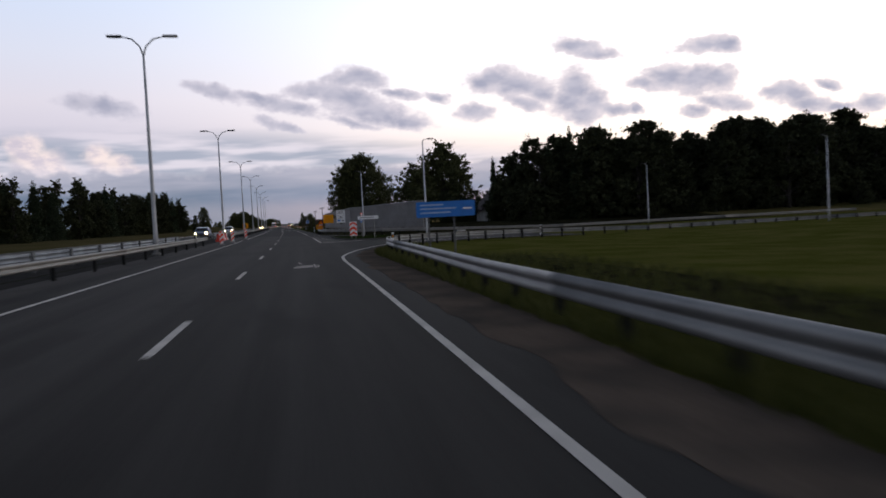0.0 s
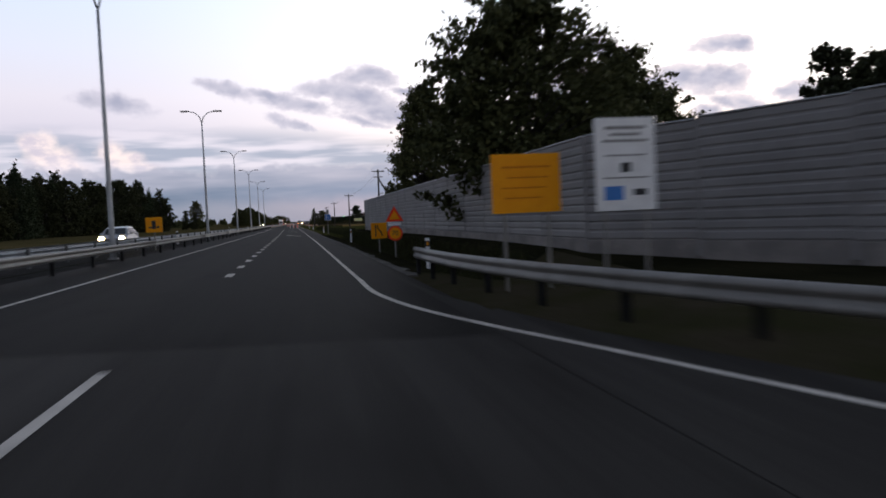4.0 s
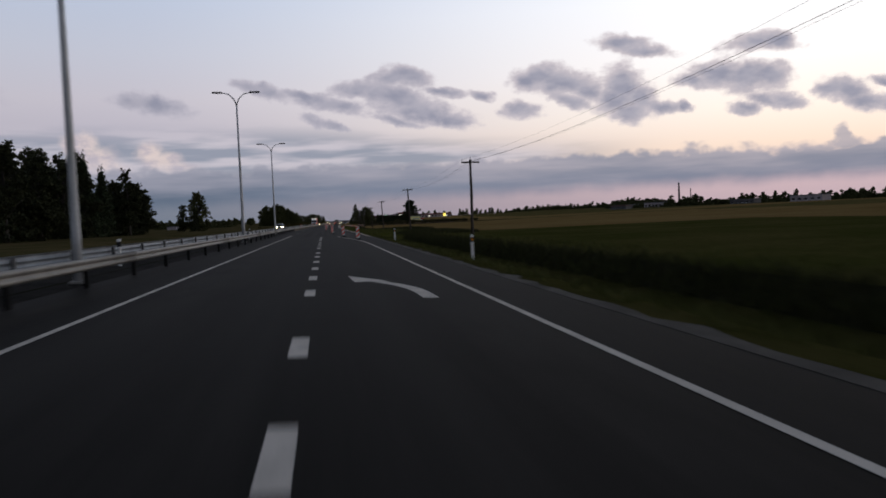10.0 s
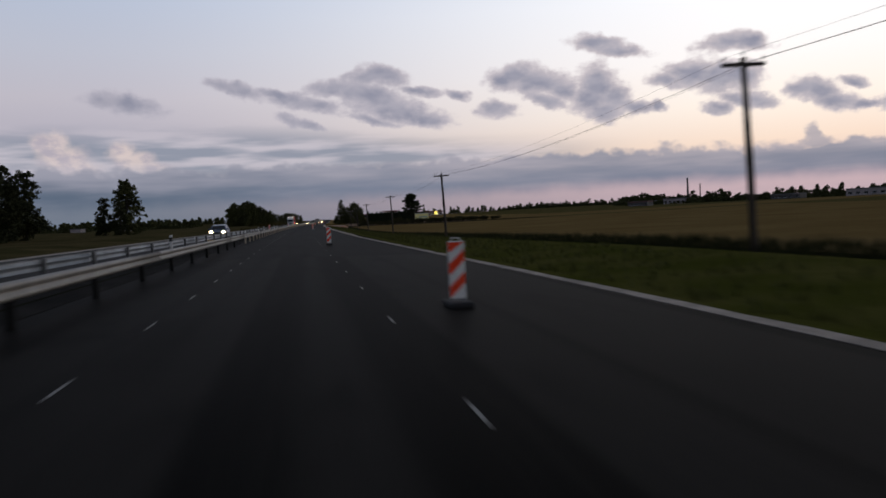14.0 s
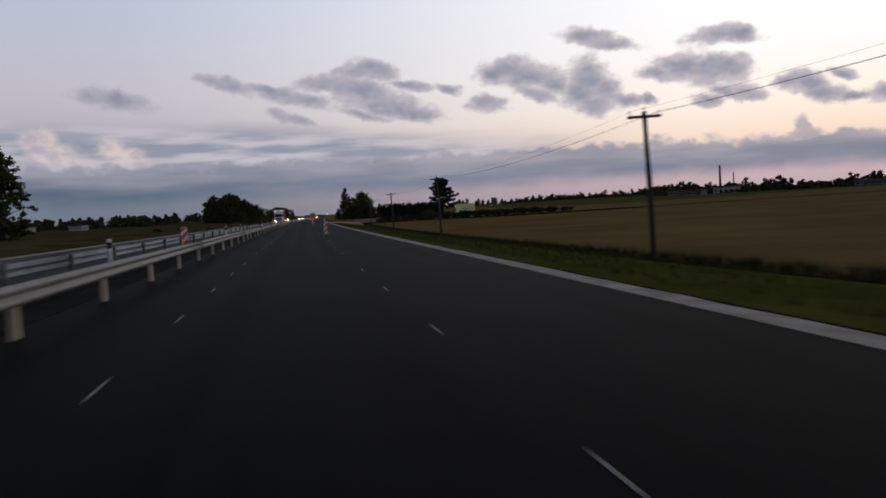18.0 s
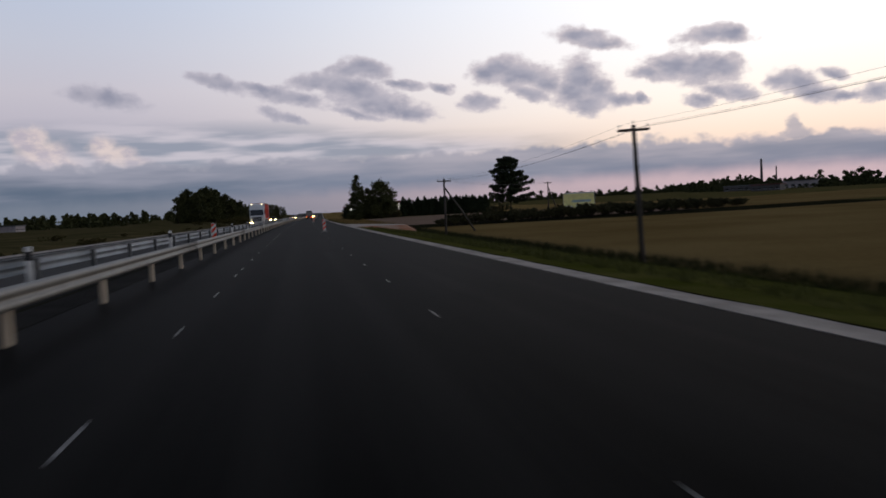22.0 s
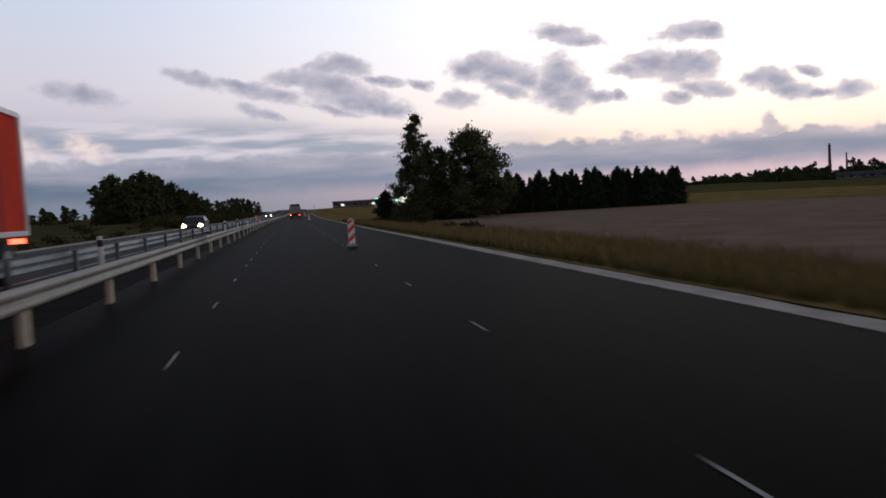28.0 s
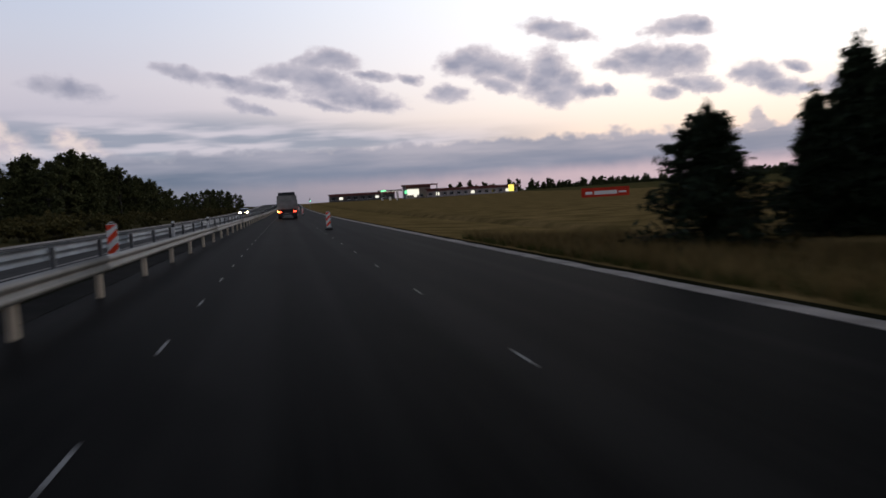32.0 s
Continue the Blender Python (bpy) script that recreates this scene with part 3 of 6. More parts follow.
def strip(s0, s1, d0, d1, lift, step=6.0, thick=0.0, z=road_z):
    """A ribbon on the road between two offsets, which may be functions of s."""
    bm = bmesh.new()
    f0 = d0 if callable(d0) else (lambda s: d0)
    f1 = d1 if callable(d1) else (lambda s: d1)
    rows = []
    for s in steps(s0, s1, step):
        a, b = f0(s), f1(s)
        row = [bm.verts.new(at(s, a, z(s, a) + lift)), bm.verts.new(at(s, b, z(s, b) + lift))]
        if thick:
            row += [bm.verts.new(at(s, b, z(s, b) + lift - thick)), bm.verts.new(at(s, a, z(s, a) + lift - thick))]
        rows.append(row)
    for a, b in zip(rows, rows[1:]):
        n = len(a)
        for i in range(n if thick else 1):
            bm.faces.new((a[i], a[(i + 1) % n], b[(i + 1) % n], b[i]))
    if thick:
        bm.faces.new(rows[0])
        bm.faces.new(rows[-1][::-1])
    bmesh.ops.recalc_face_normals(bm, faces=bm.faces)
    if not thick:
        for f in bm.faces:
            if f.normal.z < 0:
                f.normal_flip()
    return road_uv(bm)


def rounded(points, parts=5):
    """Corner points (s, d) turned into a smooth curve through them."""
    if len(points) < 3:
        return points
    ends = [points[0]] + list(points) + [points[-1]]
    out = []
    for p, q, r, t in zip(ends, ends[1:], ends[2:], ends[3:]):
        for k in range(parts):
            x = k / parts
            out.append(tuple(0.5 * (2 * q[i] + (r[i] - p[i]) * x + (2 * p[i] - 5 * q[i] + 4 * r[i] - t[i]) * x * x + (3 * q[i] - p[i] - 3 * r[i] + t[i]) * x ** 3) for i in (0, 1)))
    return out + [points[-1]]


def ribbon(points, width, lift):
    """A painted line of one width along points (s, d)."""
    points = rounded(points)
    bm = bmesh.new()
    rows = []
    for k, (s, d) in enumerate(points):
        a, b = points[max(k - 1, 0)], points[min(k + 1, len(points) - 1)]
        way = Vector((b[1] - a[1], b[0] - a[0])).normalized()
        u, v = way.y * width / 2, -way.x * width / 2
        rows.append([bm.verts.new(at(s - v, d - u, road_z(s - v, d - u) + lift)), bm.verts.new(at(s + v, d + u, road_z(s + v, d + u) + lift))])
    for a, b in zip(rows, rows[1:]):
        bm.faces.new((a[0], a[1], b[1], b[0]))
    return bm


def cards(name, centres, normals_seed, size, mat, aspect=0.55, droop=0.0):
    """Many small leaf quads, one mesh."""
    rng = np.random.default_rng(normals_seed)
    n = len(centres)
    u = rng.normal(size=(n, 3))
    u[:, 2] -= droop
    u /= np.linalg.norm(u, axis=1)[:, None]
    w = rng.normal(size=(n, 3))
    v = np.cross(u, w)
    v /= np.linalg.norm(v, axis=1)[:, None] + 1e-9
    k = (size * rng.uniform(0.6, 1.4, n))[:, None]
    a, b = u * k, v * k * aspect
    co = np.empty((n, 4, 3))
    co[:, 0], co[:, 1], co[:, 2], co[:, 3] = centres - a, centres + b * 0.9, centres + a, centres - b
    me = bpy.data.meshes.new(name)
    me.vertices.add(4 * n)
    me.vertices.foreach_set("co", co.ravel())
    me.loops.add(4 * n)
    me.loops.foreach_set("vertex_index", np.arange(4 * n))
    me.polygons.add(n)
    me.polygons.foreach_set("loop_start", np.arange(0, 4 * n, 4))
    me.materials.append(mat)
    me.update(calc_edges=True)
    return me


# ---------------------------------------------------------------- land and roads
def edge_right(s):
    """Right edge of the main asphalt."""
    return lerp(s, [(300, 1.35), (330, 1.3), (392, 0.47)])


def build_ground():
    ss = [-2500, -1200, -500, -250, -120] + steps(-60, 1000, 6.0) + [1015, 1035, 1060, 1090, 1130, 1180, 1250, 1350, 1500, 1800, 2300, 3000, 4200]
    ds = [-2500, -1200, -600, -350, -220, -140, -90, -60, -44, -34, -30, -26, -24, -22, -20.5, -19.4, -11.0, -10.0, -8.6, -3.5, 1.3, 2.0, 2.7, 3.4, 4.2, 5.0, 6.0,
          6.9, 8.0, 9.2, 9.8, 10.15, 10.6, 13, 17, 22, 30, 45, 62, 90, 130, 190, 280, 400, 600, 1000, 1800, 2800]
    bm = bmesh.new()
    grid = []
    for s in ss:
        row = []
        for d in ds:
            z = land_z(s, d)
            if -19.4 <= d <= 1.3 and d not in (-10.0,):
                z -= 0.02 if d in (-19.4, 1.3) else 0.22
            if s < 100 and 1.3 < d < 60 and s > 20:
                z -= 0.03
            row.append(bm.verts.new((bend(s) + d, s, z)))
        grid.append(row)
    # slots: verge, ditch and wood floor with shade in the colour, lawn, crop, meadow, soil, eastern meadow, dry verge,
    # worn verge, olive verge
    for i in range(len(ss) - 1):
        for j in range(len(ds) - 1):
            f = bm.faces.new((grid[i][j], grid[i][j + 1], grid[i + 1][j + 1], grid[i + 1][j]))
            s, d = (ss[i] + ss[i + 1]) / 2, (ds[j] + ds[j + 1]) / 2
            k = 4
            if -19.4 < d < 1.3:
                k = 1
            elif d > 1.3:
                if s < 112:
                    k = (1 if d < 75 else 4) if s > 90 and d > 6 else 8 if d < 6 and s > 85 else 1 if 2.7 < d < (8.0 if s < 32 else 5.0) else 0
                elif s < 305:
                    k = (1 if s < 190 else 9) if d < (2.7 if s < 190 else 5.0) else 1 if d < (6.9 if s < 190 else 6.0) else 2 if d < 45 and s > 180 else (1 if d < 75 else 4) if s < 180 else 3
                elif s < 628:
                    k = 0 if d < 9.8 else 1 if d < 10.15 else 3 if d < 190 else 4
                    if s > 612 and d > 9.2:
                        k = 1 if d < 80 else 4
                elif s < 742:
                    k = 7 if d < 10 else 5 if d < 62 else 3
                else:
                    k = 7 if d < 130 else 4
            elif d < -19.4:
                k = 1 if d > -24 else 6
            f.material_index = k
            f.smooth = True
    single("ground", bm, [VERGE, VERGE_SHADED, LAWN, CROP, MEADOW, SOIL, MEADOW_EAST, DRY_VERGE, WORN_VERGE, VERGE_OLIVE], "open farmland with mown verge, ditch and crops beside the road", "ground", kind="structure")


build_ground()
single("main_road", strip(-70, 101, -9.2, edge_right, 0.0, 5.0, 0.2), ASPHALT, "worn grey asphalt carriageway of a dual highway", "road", kind="structure")
single("main_road_middle", strip(101.02, 306, -9.2, edge_right, 0.0, 5.0, 0.2), ASPHALT_MID, "grey asphalt carriageway of a dual highway", "road", kind="structure")
single("main_road_patched", strip(306.02, 350, -9.2, edge_right, 0.0, 5.0, 0.2), ASPHALT_DUSTY, "patchy dark asphalt where the new surface begins", "road", kind="structure")
single("main_road_new", strip(350.02, 676, -9.2, edge_right, 0.0, 5.0, 0.2), ASPHALT_NEW, "fresh dark asphalt carriageway under roadworks", "road", kind="structure")
single("main_road_far", strip(676.02, 1240, -9.2, edge_right, 0.0, 5.0, 0.2), ASPHALT_FAR, "dusty dark asphalt carriageway under roadworks", "road", kind="structure")
single("opposite_road", strip(-70, 1240, -19.4, -11.2, 0.02, 6.0, 0.2, z=lambda s, d: rise(s) + 0.25), ASPHALT, "grey asphalt carriageway for oncoming traffic", "road", kind="structure")
single("shoulder_gravel_far", strip(-70, 1240, -20.6, -19.42, 0.03, 6.0, 0.1, z=lambda s, d: rise(s) + 0.24), GRAVEL, "pale gravel shoulder of the oncoming carriageway", "shoulder", kind="structure")
single("shoulder_gravel", strip(112, 306, lambda s: edge_right(s) + 0.004, lambda s: edge_right(s) + lerp(s, [(112, 0.28), (150, 0.28), (163, 0.14), (182, 0.16), (205, 0.34)]) * (1 + noise.noise(Vector((s * 0.9, 7, 0))) + 0.4 * noise.noise(Vector((s * 2.7, 3, 0)))), 0.006, 1.0, 0.1), GRAVEL_DARK, "dark gravel strip along the asphalt edge", "shoulder", kind="structure")
single("shoulder_gravel_light", strip(306.02, 1240, edge_right, lambda s: edge_right(s) + lerp(s, [(306, 0.34), (350, 0.36), (393, 0.3), (400, 0.57), (600, 0.62), (675, 0.58), (700, 0.4)]) + 0.12 * noise.noise(Vector((s * 0.6, 3, 0))), 0.012, 1.5, 0.12), GRAVEL, "pale crushed stone shoulder along new asphalt", "shoulder", kind="structure")
LINE_BEND = [(29, 0.0), (33, 0.1), (35.2, 0.35), (37.5, 0.7), (40, 1.2), (42, 1.65), (45, 2.45)]
single("shoulder_gravel_near", strip(-70, 45.4, lambda s: lerp(s, LINE_BEND) + 0.6 + 0.4 * noise.noise(Vector((s * 0.4, 1, 0))) + 0.12 * noise.noise(Vector((s * 1.9, 4, 0))), lambda s: lerp(s, LINE_BEND) + lerp(s, [(30, 1.8), (38, 1.6), (45, 1.15)]) + 0.3 * noise.noise(Vector((s * 0.5, 5, 0))) + 0.15 * noise.noise(Vector((s * 1.7, 9, 0))), 0.006, 0.5, 0.1), DIRT, "brown dirt shoulder in front of the guard rail", "shoulder", kind="structure")

NEAR_EDGE = [(28, 1.0), (31, 1.2), (36, 1.6), (41, 2.4), (46, 4.0), (51, 6.2), (56, 9.5), (60, 14), (63, 20), (65, 30), (66, 45), (67, 80)]
FAR_EDGE = [(112, 1.0), (106, 1.25), (101, 2.2), (96, 3.8), (92.5, 5.9), (90, 9), (88.5, 14), (88, 20), (88, 30), (88.5, 45), (89, 62), (90, 80)]


def build_side_road():
    bm = bmesh.new()
    rows = []
    for (s0, d0), (s1, d1) in zip(NEAR_EDGE, FAR_EDGE):
        row = []
        for k in range(9):
            s, d = s0 + (s1 - s0) * k / 8, d0 + (d1 - d0) * k / 8
            row.append(bm.verts.new(at(s, d, -CROSSFALL * (min(d, 30) + 3.5) + 0.004)))
        rows.append(row)
    for a, b in zip(rows, rows[1:]):
        for i in range(8):
            bm.faces.new((a[i], a[i + 1], b[i + 1], b[i]))
    bmesh.ops.recalc_face_normals(bm, faces=bm.faces)
    bmesh.ops.reverse_faces(bm, faces=[f for f in bm.faces if f.normal.z < 0])
    single("side_road", road_uv(bm), ASPHALT, "worn asphalt side road joining the highway", "road", kind="structure")


build_side_road()

# ---------------------------------------------------------------- markings
MARKS = thing("lane_markings", Matrix(), "white painted lines, dashes and arrows on asphalt", "road marking", kind="structure")


def mark(name, bm, mat=PAINT):
    return part(name, bm, mat, MARKS)


mark("edge_line", strip(-70, 77.0, -7.06, -6.94, 0.006))
mark("edge_line", strip(85.2, 316.5, -7.06, -6.94, 0.006))
mark("edge_line", strip(-70, 29, -0.09, 0.03, 0.006))
mark("edge_line", ribbon([(29, -0.03), (31, 0.01), (33, 0.12), (35.2, 0.4), (37.5, 0.78), (40, 1.25), (42, 1.7), (45, 2.5), (48, 3.4), (52, 4.9), (56, 7.6), (59.5, 11.5), (62.5, 17), (64.2, 25), (65, 40)], 0.13, 0.01))
mark("edge_line", strip(59, 82.9, -0.08, 0.04, 0.006))
mark("edge_line", strip(86.4, 87.3, -0.08, 0.04, 0.006, 1))
mark("edge_line", ribbon([(64.85, 1.35), (66.0, 2.7), (66.4, 3.6), (66.0, 4.3)], 0.16, 0.0125), PAINT_WORN)
mark("edge_line", ribbon([(59, 0.05), (61, 1.3), (63, 2.6), (65.4, 4.1)], 0.2, 0.009))
mark("edge_line", ribbon([(88.8, 12), (90.5, 7.2), (93.4, 4.2), (96, 3.0), (99.3, 1.9), (102, 1.0), (104.5, 0.35), (107.5, -0.01), (111, -0.02)], 0.13, 0.01))
line_mid = lambda s: lerp(s, [(111, -0.03), (135, -0.06), (182, -0.06), (205, -0.05), (230, -0.05), (274, -0.07)])
mark("edge_line", strip(111, 274, lambda s: line_mid(s) - 0.06, lambda s: line_mid(s) + 0.06, 0.006))
mark("edge_line", ribbon([(273.5, -0.07), (280, -0.14), (287, -0.32), (294, -0.75), (298, -1.15), (300.2, -1.32), (303.5, -1.68), (306.2, -1.86)], 0.12, 0.007))
mark("edge_line", strip(-70, 1240, -18.6, -18.45, 0.026, z=lambda s, d: rise(s) + 0.25), PAINT_WORN)
mark("edge_line", strip(-70, 1240, -12.0, -11.85, 0.026, z=lambda s, d: rise(s) + 0.25), PAINT_WORN)
for k in range(10):
    s = -17.5 + 12.65 * k
    a, b = (85.1, 86.2) if k == 8 else (s, s + 3.3)
    mark("lane_dash", strip(a, b, -3.56, -3.44, 0.006, 3.3), PAINT)
MERGE = [(112, 154, 113.6), (155, 176, 155.6), (176, 200, 175.6), (200, 222, 203.5), (222, 236, 224.17), (236, 266, 240.08), (266, 288, 268.9), (288, 306, 289.3)]
for s in [p + 4.38 * k for a, b, p in MERGE for k in range(20) if p + 4.38 * k < b - 1.6]:
    mark("merge_dash", strip(s, s + 1.45, -3.6, -3.38, 0.006, 1.5), PAINT)
LEFT_DASH = [(318, 360, 319.9, 4.4), (360, 420, 360.3, 4.7), (420, 444, 419.9, 4.8), (444, 462, 446.4, 4.7), (462, 481, 463.9, 4.5), (481, 502, 483.1, 4.48), (502, 520, 503.3, 5.0), (520, 529, 523.2, 4.8), (529, 545, 530.6, 4.8), (545, 570, 548.7, 4.8), (570, 590, 574.1, 4.8), (590, 625, 591.9, 4.9),
             (625, 667, 627.7, 4.8), (667, 688, 669.07, 4.2), (688, 705, 689.8, 4.2), (705, 724, 705.7, 4.0), (724, 1000, 724.0, 4.0)]
RIGHT_DASH = [(308, 360, 311.1, 5.7), (360, 414, 363.2, 5.3), (414, 440, 416.6, 5.7), (440, 470, 443.6, 5.7), (470, 515, 471.1, 5.7), (515, 548, 518.8, 5.75), (548, 570, 552.6, 5.7), (570, 590, 573.0, 5.7), (590, 625, 594.8, 5.7), (625, 669, 624.1, 5.7),
              (669, 688, 671.33, 5.7), (688, 700, 690.6, 5.7), (700, 725, 703.8, 5.8), (725, 1000, 728.2, 5.8)]
side = lambda s: lerp(s, [(335, 0.11), (370, 0.0), (446, 0.0), (462, 0.1), (500, 0.1), (540, 0.0)])
for table, d, long in ((LEFT_DASH, -7.0, 0.8), (RIGHT_DASH, -3.5, 0.7)):
    for a, b, first, gap in table:
        k = 0
        while first + gap * k < b - long:
            s = first + gap * k
            mark("temporary_dash", strip(s - long / 2, s + long / 2, d + side(s) - 0.02, d + side(s) + 0.02, 0.006, 1), PAINT_TEMP)
            k += 1
for k, s in enumerate((62.0, 65.6, 69.4, 73.3, 77.4, 81.6, 85.6)):
    w = (1.35, 2.2, 1.7, 1.6, 1.45, 1.3, 1.2)[k]
    mark("hatch_stripe", ribbon([(s, 0.12), (s - 1.3, w)], 0.3, 0.0085), PAINT_WORN)
for k in range(7):
    s, d = 86.3 + 0.75 * k, 1.5 + 0.62 * k
    mark("give_way_stripe", ribbon([(s, d), (s - 0.2, d + 0.6)], 0.22, 0.0085), PAINT_TEMP)


def merge_arrow(s0):
    bm = ribbon([(s0, -1.15), (s0 + 1.6, -1.2), (s0 + 3.0, -1.42), (s0 + 4.2, -1.8), (s0 + 5.0, -2.1)], 0.3, 0.006)
    tip = [(s0 + 6.6, -2.55), (s0 + 4.6, -1.62), (s0 + 4.4, -2.45)]
    bm.faces.new([bm.verts.new(at(s, d, road_z(s, d) + 0.0065)) for s, d in tip])
    mark("merge_arrow", bm)


for s0 in (179.9, 217.2, 239.0):
    merge_arrow(s0)


def exit_arrow():
    """Worn turn arrow: a broad bent shaft, a cracked head, and a scrap of the straight tip."""
    shaft = [(24.75, -2.03), (25.9, -1.94), (26.5, -1.67), (26.55, -1.33), (25.2, -1.33), (24.95, -1.69)]
    head = [(27.5, -1.31), (26.85, -1.235), (25.1, -1.20), (24.65, -1.30)]
    tip = [(26.75, -1.215), (26.1, -1.1), (25.5, -1.11), (25.1, -1.18)]
    scrap = [(28.9, -1.87), (28.5, -1.78), (27.4, -1.70), (27.6, -1.80)]
    bm = bmesh.new()
    for outline in (shaft, head, tip, scrap):
        bm.faces.new([bm.verts.new(at(s, d, road_z(s, d) + 0.008)) for s, d in outline])
    bmesh.ops.recalc_face_normals(bm, faces=bm.faces)
    bmesh.ops.reverse_faces(bm, faces=[f for f in bm.faces if f.normal.z < 0])
    mark("exit_arrow", bm, PAINT_WORN)


exit_arrow()


# ---------------------------------------------------------------- guard rails
def beam_profile(face, low=0.47, high=0.80):
    """W-beam section (d, z), its face towards +d (face = 1) or -d."""
    pts = [(0.0, 0.0), (0.045, 0.06), (0.068, 0.14), (0.075, 0.22), (0.07, 0.30), (0.045, 0.40), (0.022, 0.46), (0.018, 0.52), (0.04, 0.59), (0.068, 0.67), (0.078, 0.76), (0.074, 0.85), (0.05, 0.94), (0.0, 1.0)]
    pts = [(u, low + (high - low) * v) for u, v in pts]
    back = [(u - 0.012, v) for u, v in pts[::-1]]
    return [(u * face, v) for u, v in pts + back]


def guard_rail(label, path, face, post_step=4.6, z=land_z, post_mat=POST_HEADLIT, beam_mat=STEEL, places=None, low=0.47, high=0.80):
    """path: corner points (s, d) of the rail."""
    if len(path) > 5:
        path = rounded(path, 4)
    length = [0.0]
    for a, b in zip(path, path[1:]):
        length.append(length[-1] + math.dist(a, b))

    def along(x):
        for i in range(len(path) - 1):
            if x <= length[i + 1] + 1e-6:
                k = (x - length[i]) / (length[i + 1] - length[i])
                return path[i][0] + (path[i + 1][0] - path[i][0]) * k, path[i][1] + (path[i + 1][1] - path[i][1]) * k
        return path[-1]
    s0, d0 = path[0]
    base = thing("guard_rail", Matrix(), label, "guard rail", "highway guard rails")
    total = length[-1]
    x = 0.0
    while x < total - 0.5:
        e = min(total, x + 4.6 * 5)
        n = max(2, round((e - x) / (2.3 if total < 130 else 4.6)))
        st = []
        for i in range(n + 1):
            s, d = along(x + (e - x) * i / n)
            st.append((s, d, z(s, d)))
        part("beam", sweep(bmesh.new(), st, beam_profile(face, low, high)), beam_mat, base, smooth=True)
        x = e
    proto = cube(-0.05, 0.05, -0.075, 0.075, -0.3, high - 0.04, 0.012)
    me = solid("post", proto, post_mat)
    for x in places or [i * post_step for i in range(int(total / post_step) + 1)]:
        s, d = along(x)
        a, b = along(max(0, x - 0.5)), along(min(total, x + 0.5))
        turn = math.degrees(math.atan2(-(b[1] - a[1]), b[0] - a[0])) + heading(s)
        off = -0.065 * face
        t = math.radians(turn)
        part("post", me, None, base, m=Matrix.Translation(at(s, d, z(s, d)) + Vector((math.cos(t) * off, math.sin(t) * off, 0))) @ pose(0, 0, 0, 0, 0, turn))
    return base


MEDIAN_POSTS = [88.2 + 4.72 * i for i in range(60)]
NEAR_POSTS = [428.2 + 4.72 * i for i in range(-11, 9)] + [469.8] + [473.5 + 4.78 * i for i in range(5)] + [495.9] + [499.0 + 4.72 * i for i in range(13)] + [559.6, 563.6] + [567.5 + 4.65 * i for i in range(16)] + [641.0] + [697.5 + 4.42 * i for i in range(-12, 102)]
flat_median = lambda s, d: rise(s) + 0.15
guard_rail("galvanised steel guard rail along the median edge", [(-60, -8.8), (62, -8.8)], 1, z=flat_median, post_mat=POST_SHADED, low=0.40, high=0.66)
guard_rail("galvanised steel guard rail along the median edge", [(87.5, -8.8), (230, -8.8), (374, -8.8)], 1, z=flat_median, post_mat=POST_SHADED, places=[s - 87.5 for s in MEDIAN_POSTS], low=0.43, high=0.72)
guard_rail("galvanised steel guard rail with pale posts along the median edge", [(374.05, -8.8), (560, -8.8), (800, -8.8), (1150, -8.8)], 1, z=flat_median, places=[s - 374.05 for s in NEAR_POSTS], low=0.43, high=0.72)
guard_rail("galvanised steel guard rail facing oncoming traffic", [(88.5, -10.9), (440, -10.9), (800, -10.9), (1150, -10.9)], -1, z=lambda s, d: rise(s) + 0.19, post_mat=POST_DARK, beam_mat=STEEL_BLUE)
guard_rail("galvanised steel guard rail facing oncoming traffic", [(-60, -10.9), (62, -10.9)], -1, z=lambda s, d: rise(s) + 0.19, post_mat=POST_DARK, beam_mat=STEEL_BLUE)
side_z = lambda s, d: -CROSSFALL * (min(d, 30) + 3.5)
rail_z = lambda s, d: side_z(s, d) - 0.05
guard_rail("galvanised guard rail curving into the side road", [(-60, 1.9), (3, 1.86), (14, 1.86), (20, 2.05), (28, 2.26), (35, 2.45), (40, 2.95), (44, 3.75), (47.2, 5.0), (50.2, 6.8), (53, 9.0), (56, 12.0), (59, 16.2), (61.5, 22), (63, 30), (64, 45), (65, 75)], -1, 2.3, z=rail_z, post_mat=POST_SHADED, beam_mat=STEEL_DULL, low=0.405, high=0.755)
guard_rail("galvanised guard rail round the junction corner", [(113, 1.75), (108, 1.85), (103, 2.6), (99, 3.8), (95.5, 5.2), (93, 7.2), (91.2, 10), (90, 14), (89.5, 20), (89.5, 30), (90, 45), (91.5, 75)], 1, 2.3, z=rail_z, post_mat=POST_SHADED)
single("median_strip", strip(-60, 1150, -11.15, -9.25, 0.0, 6.0, 0.25, z=lambda s, d: rise(s) + lerp(-d, [(9.25, 0.155), (9.6, 0.17), (11.15, 0.262)])), MEDIAN, "dark gravel median strip between two guard rails", "median", kind="structure")


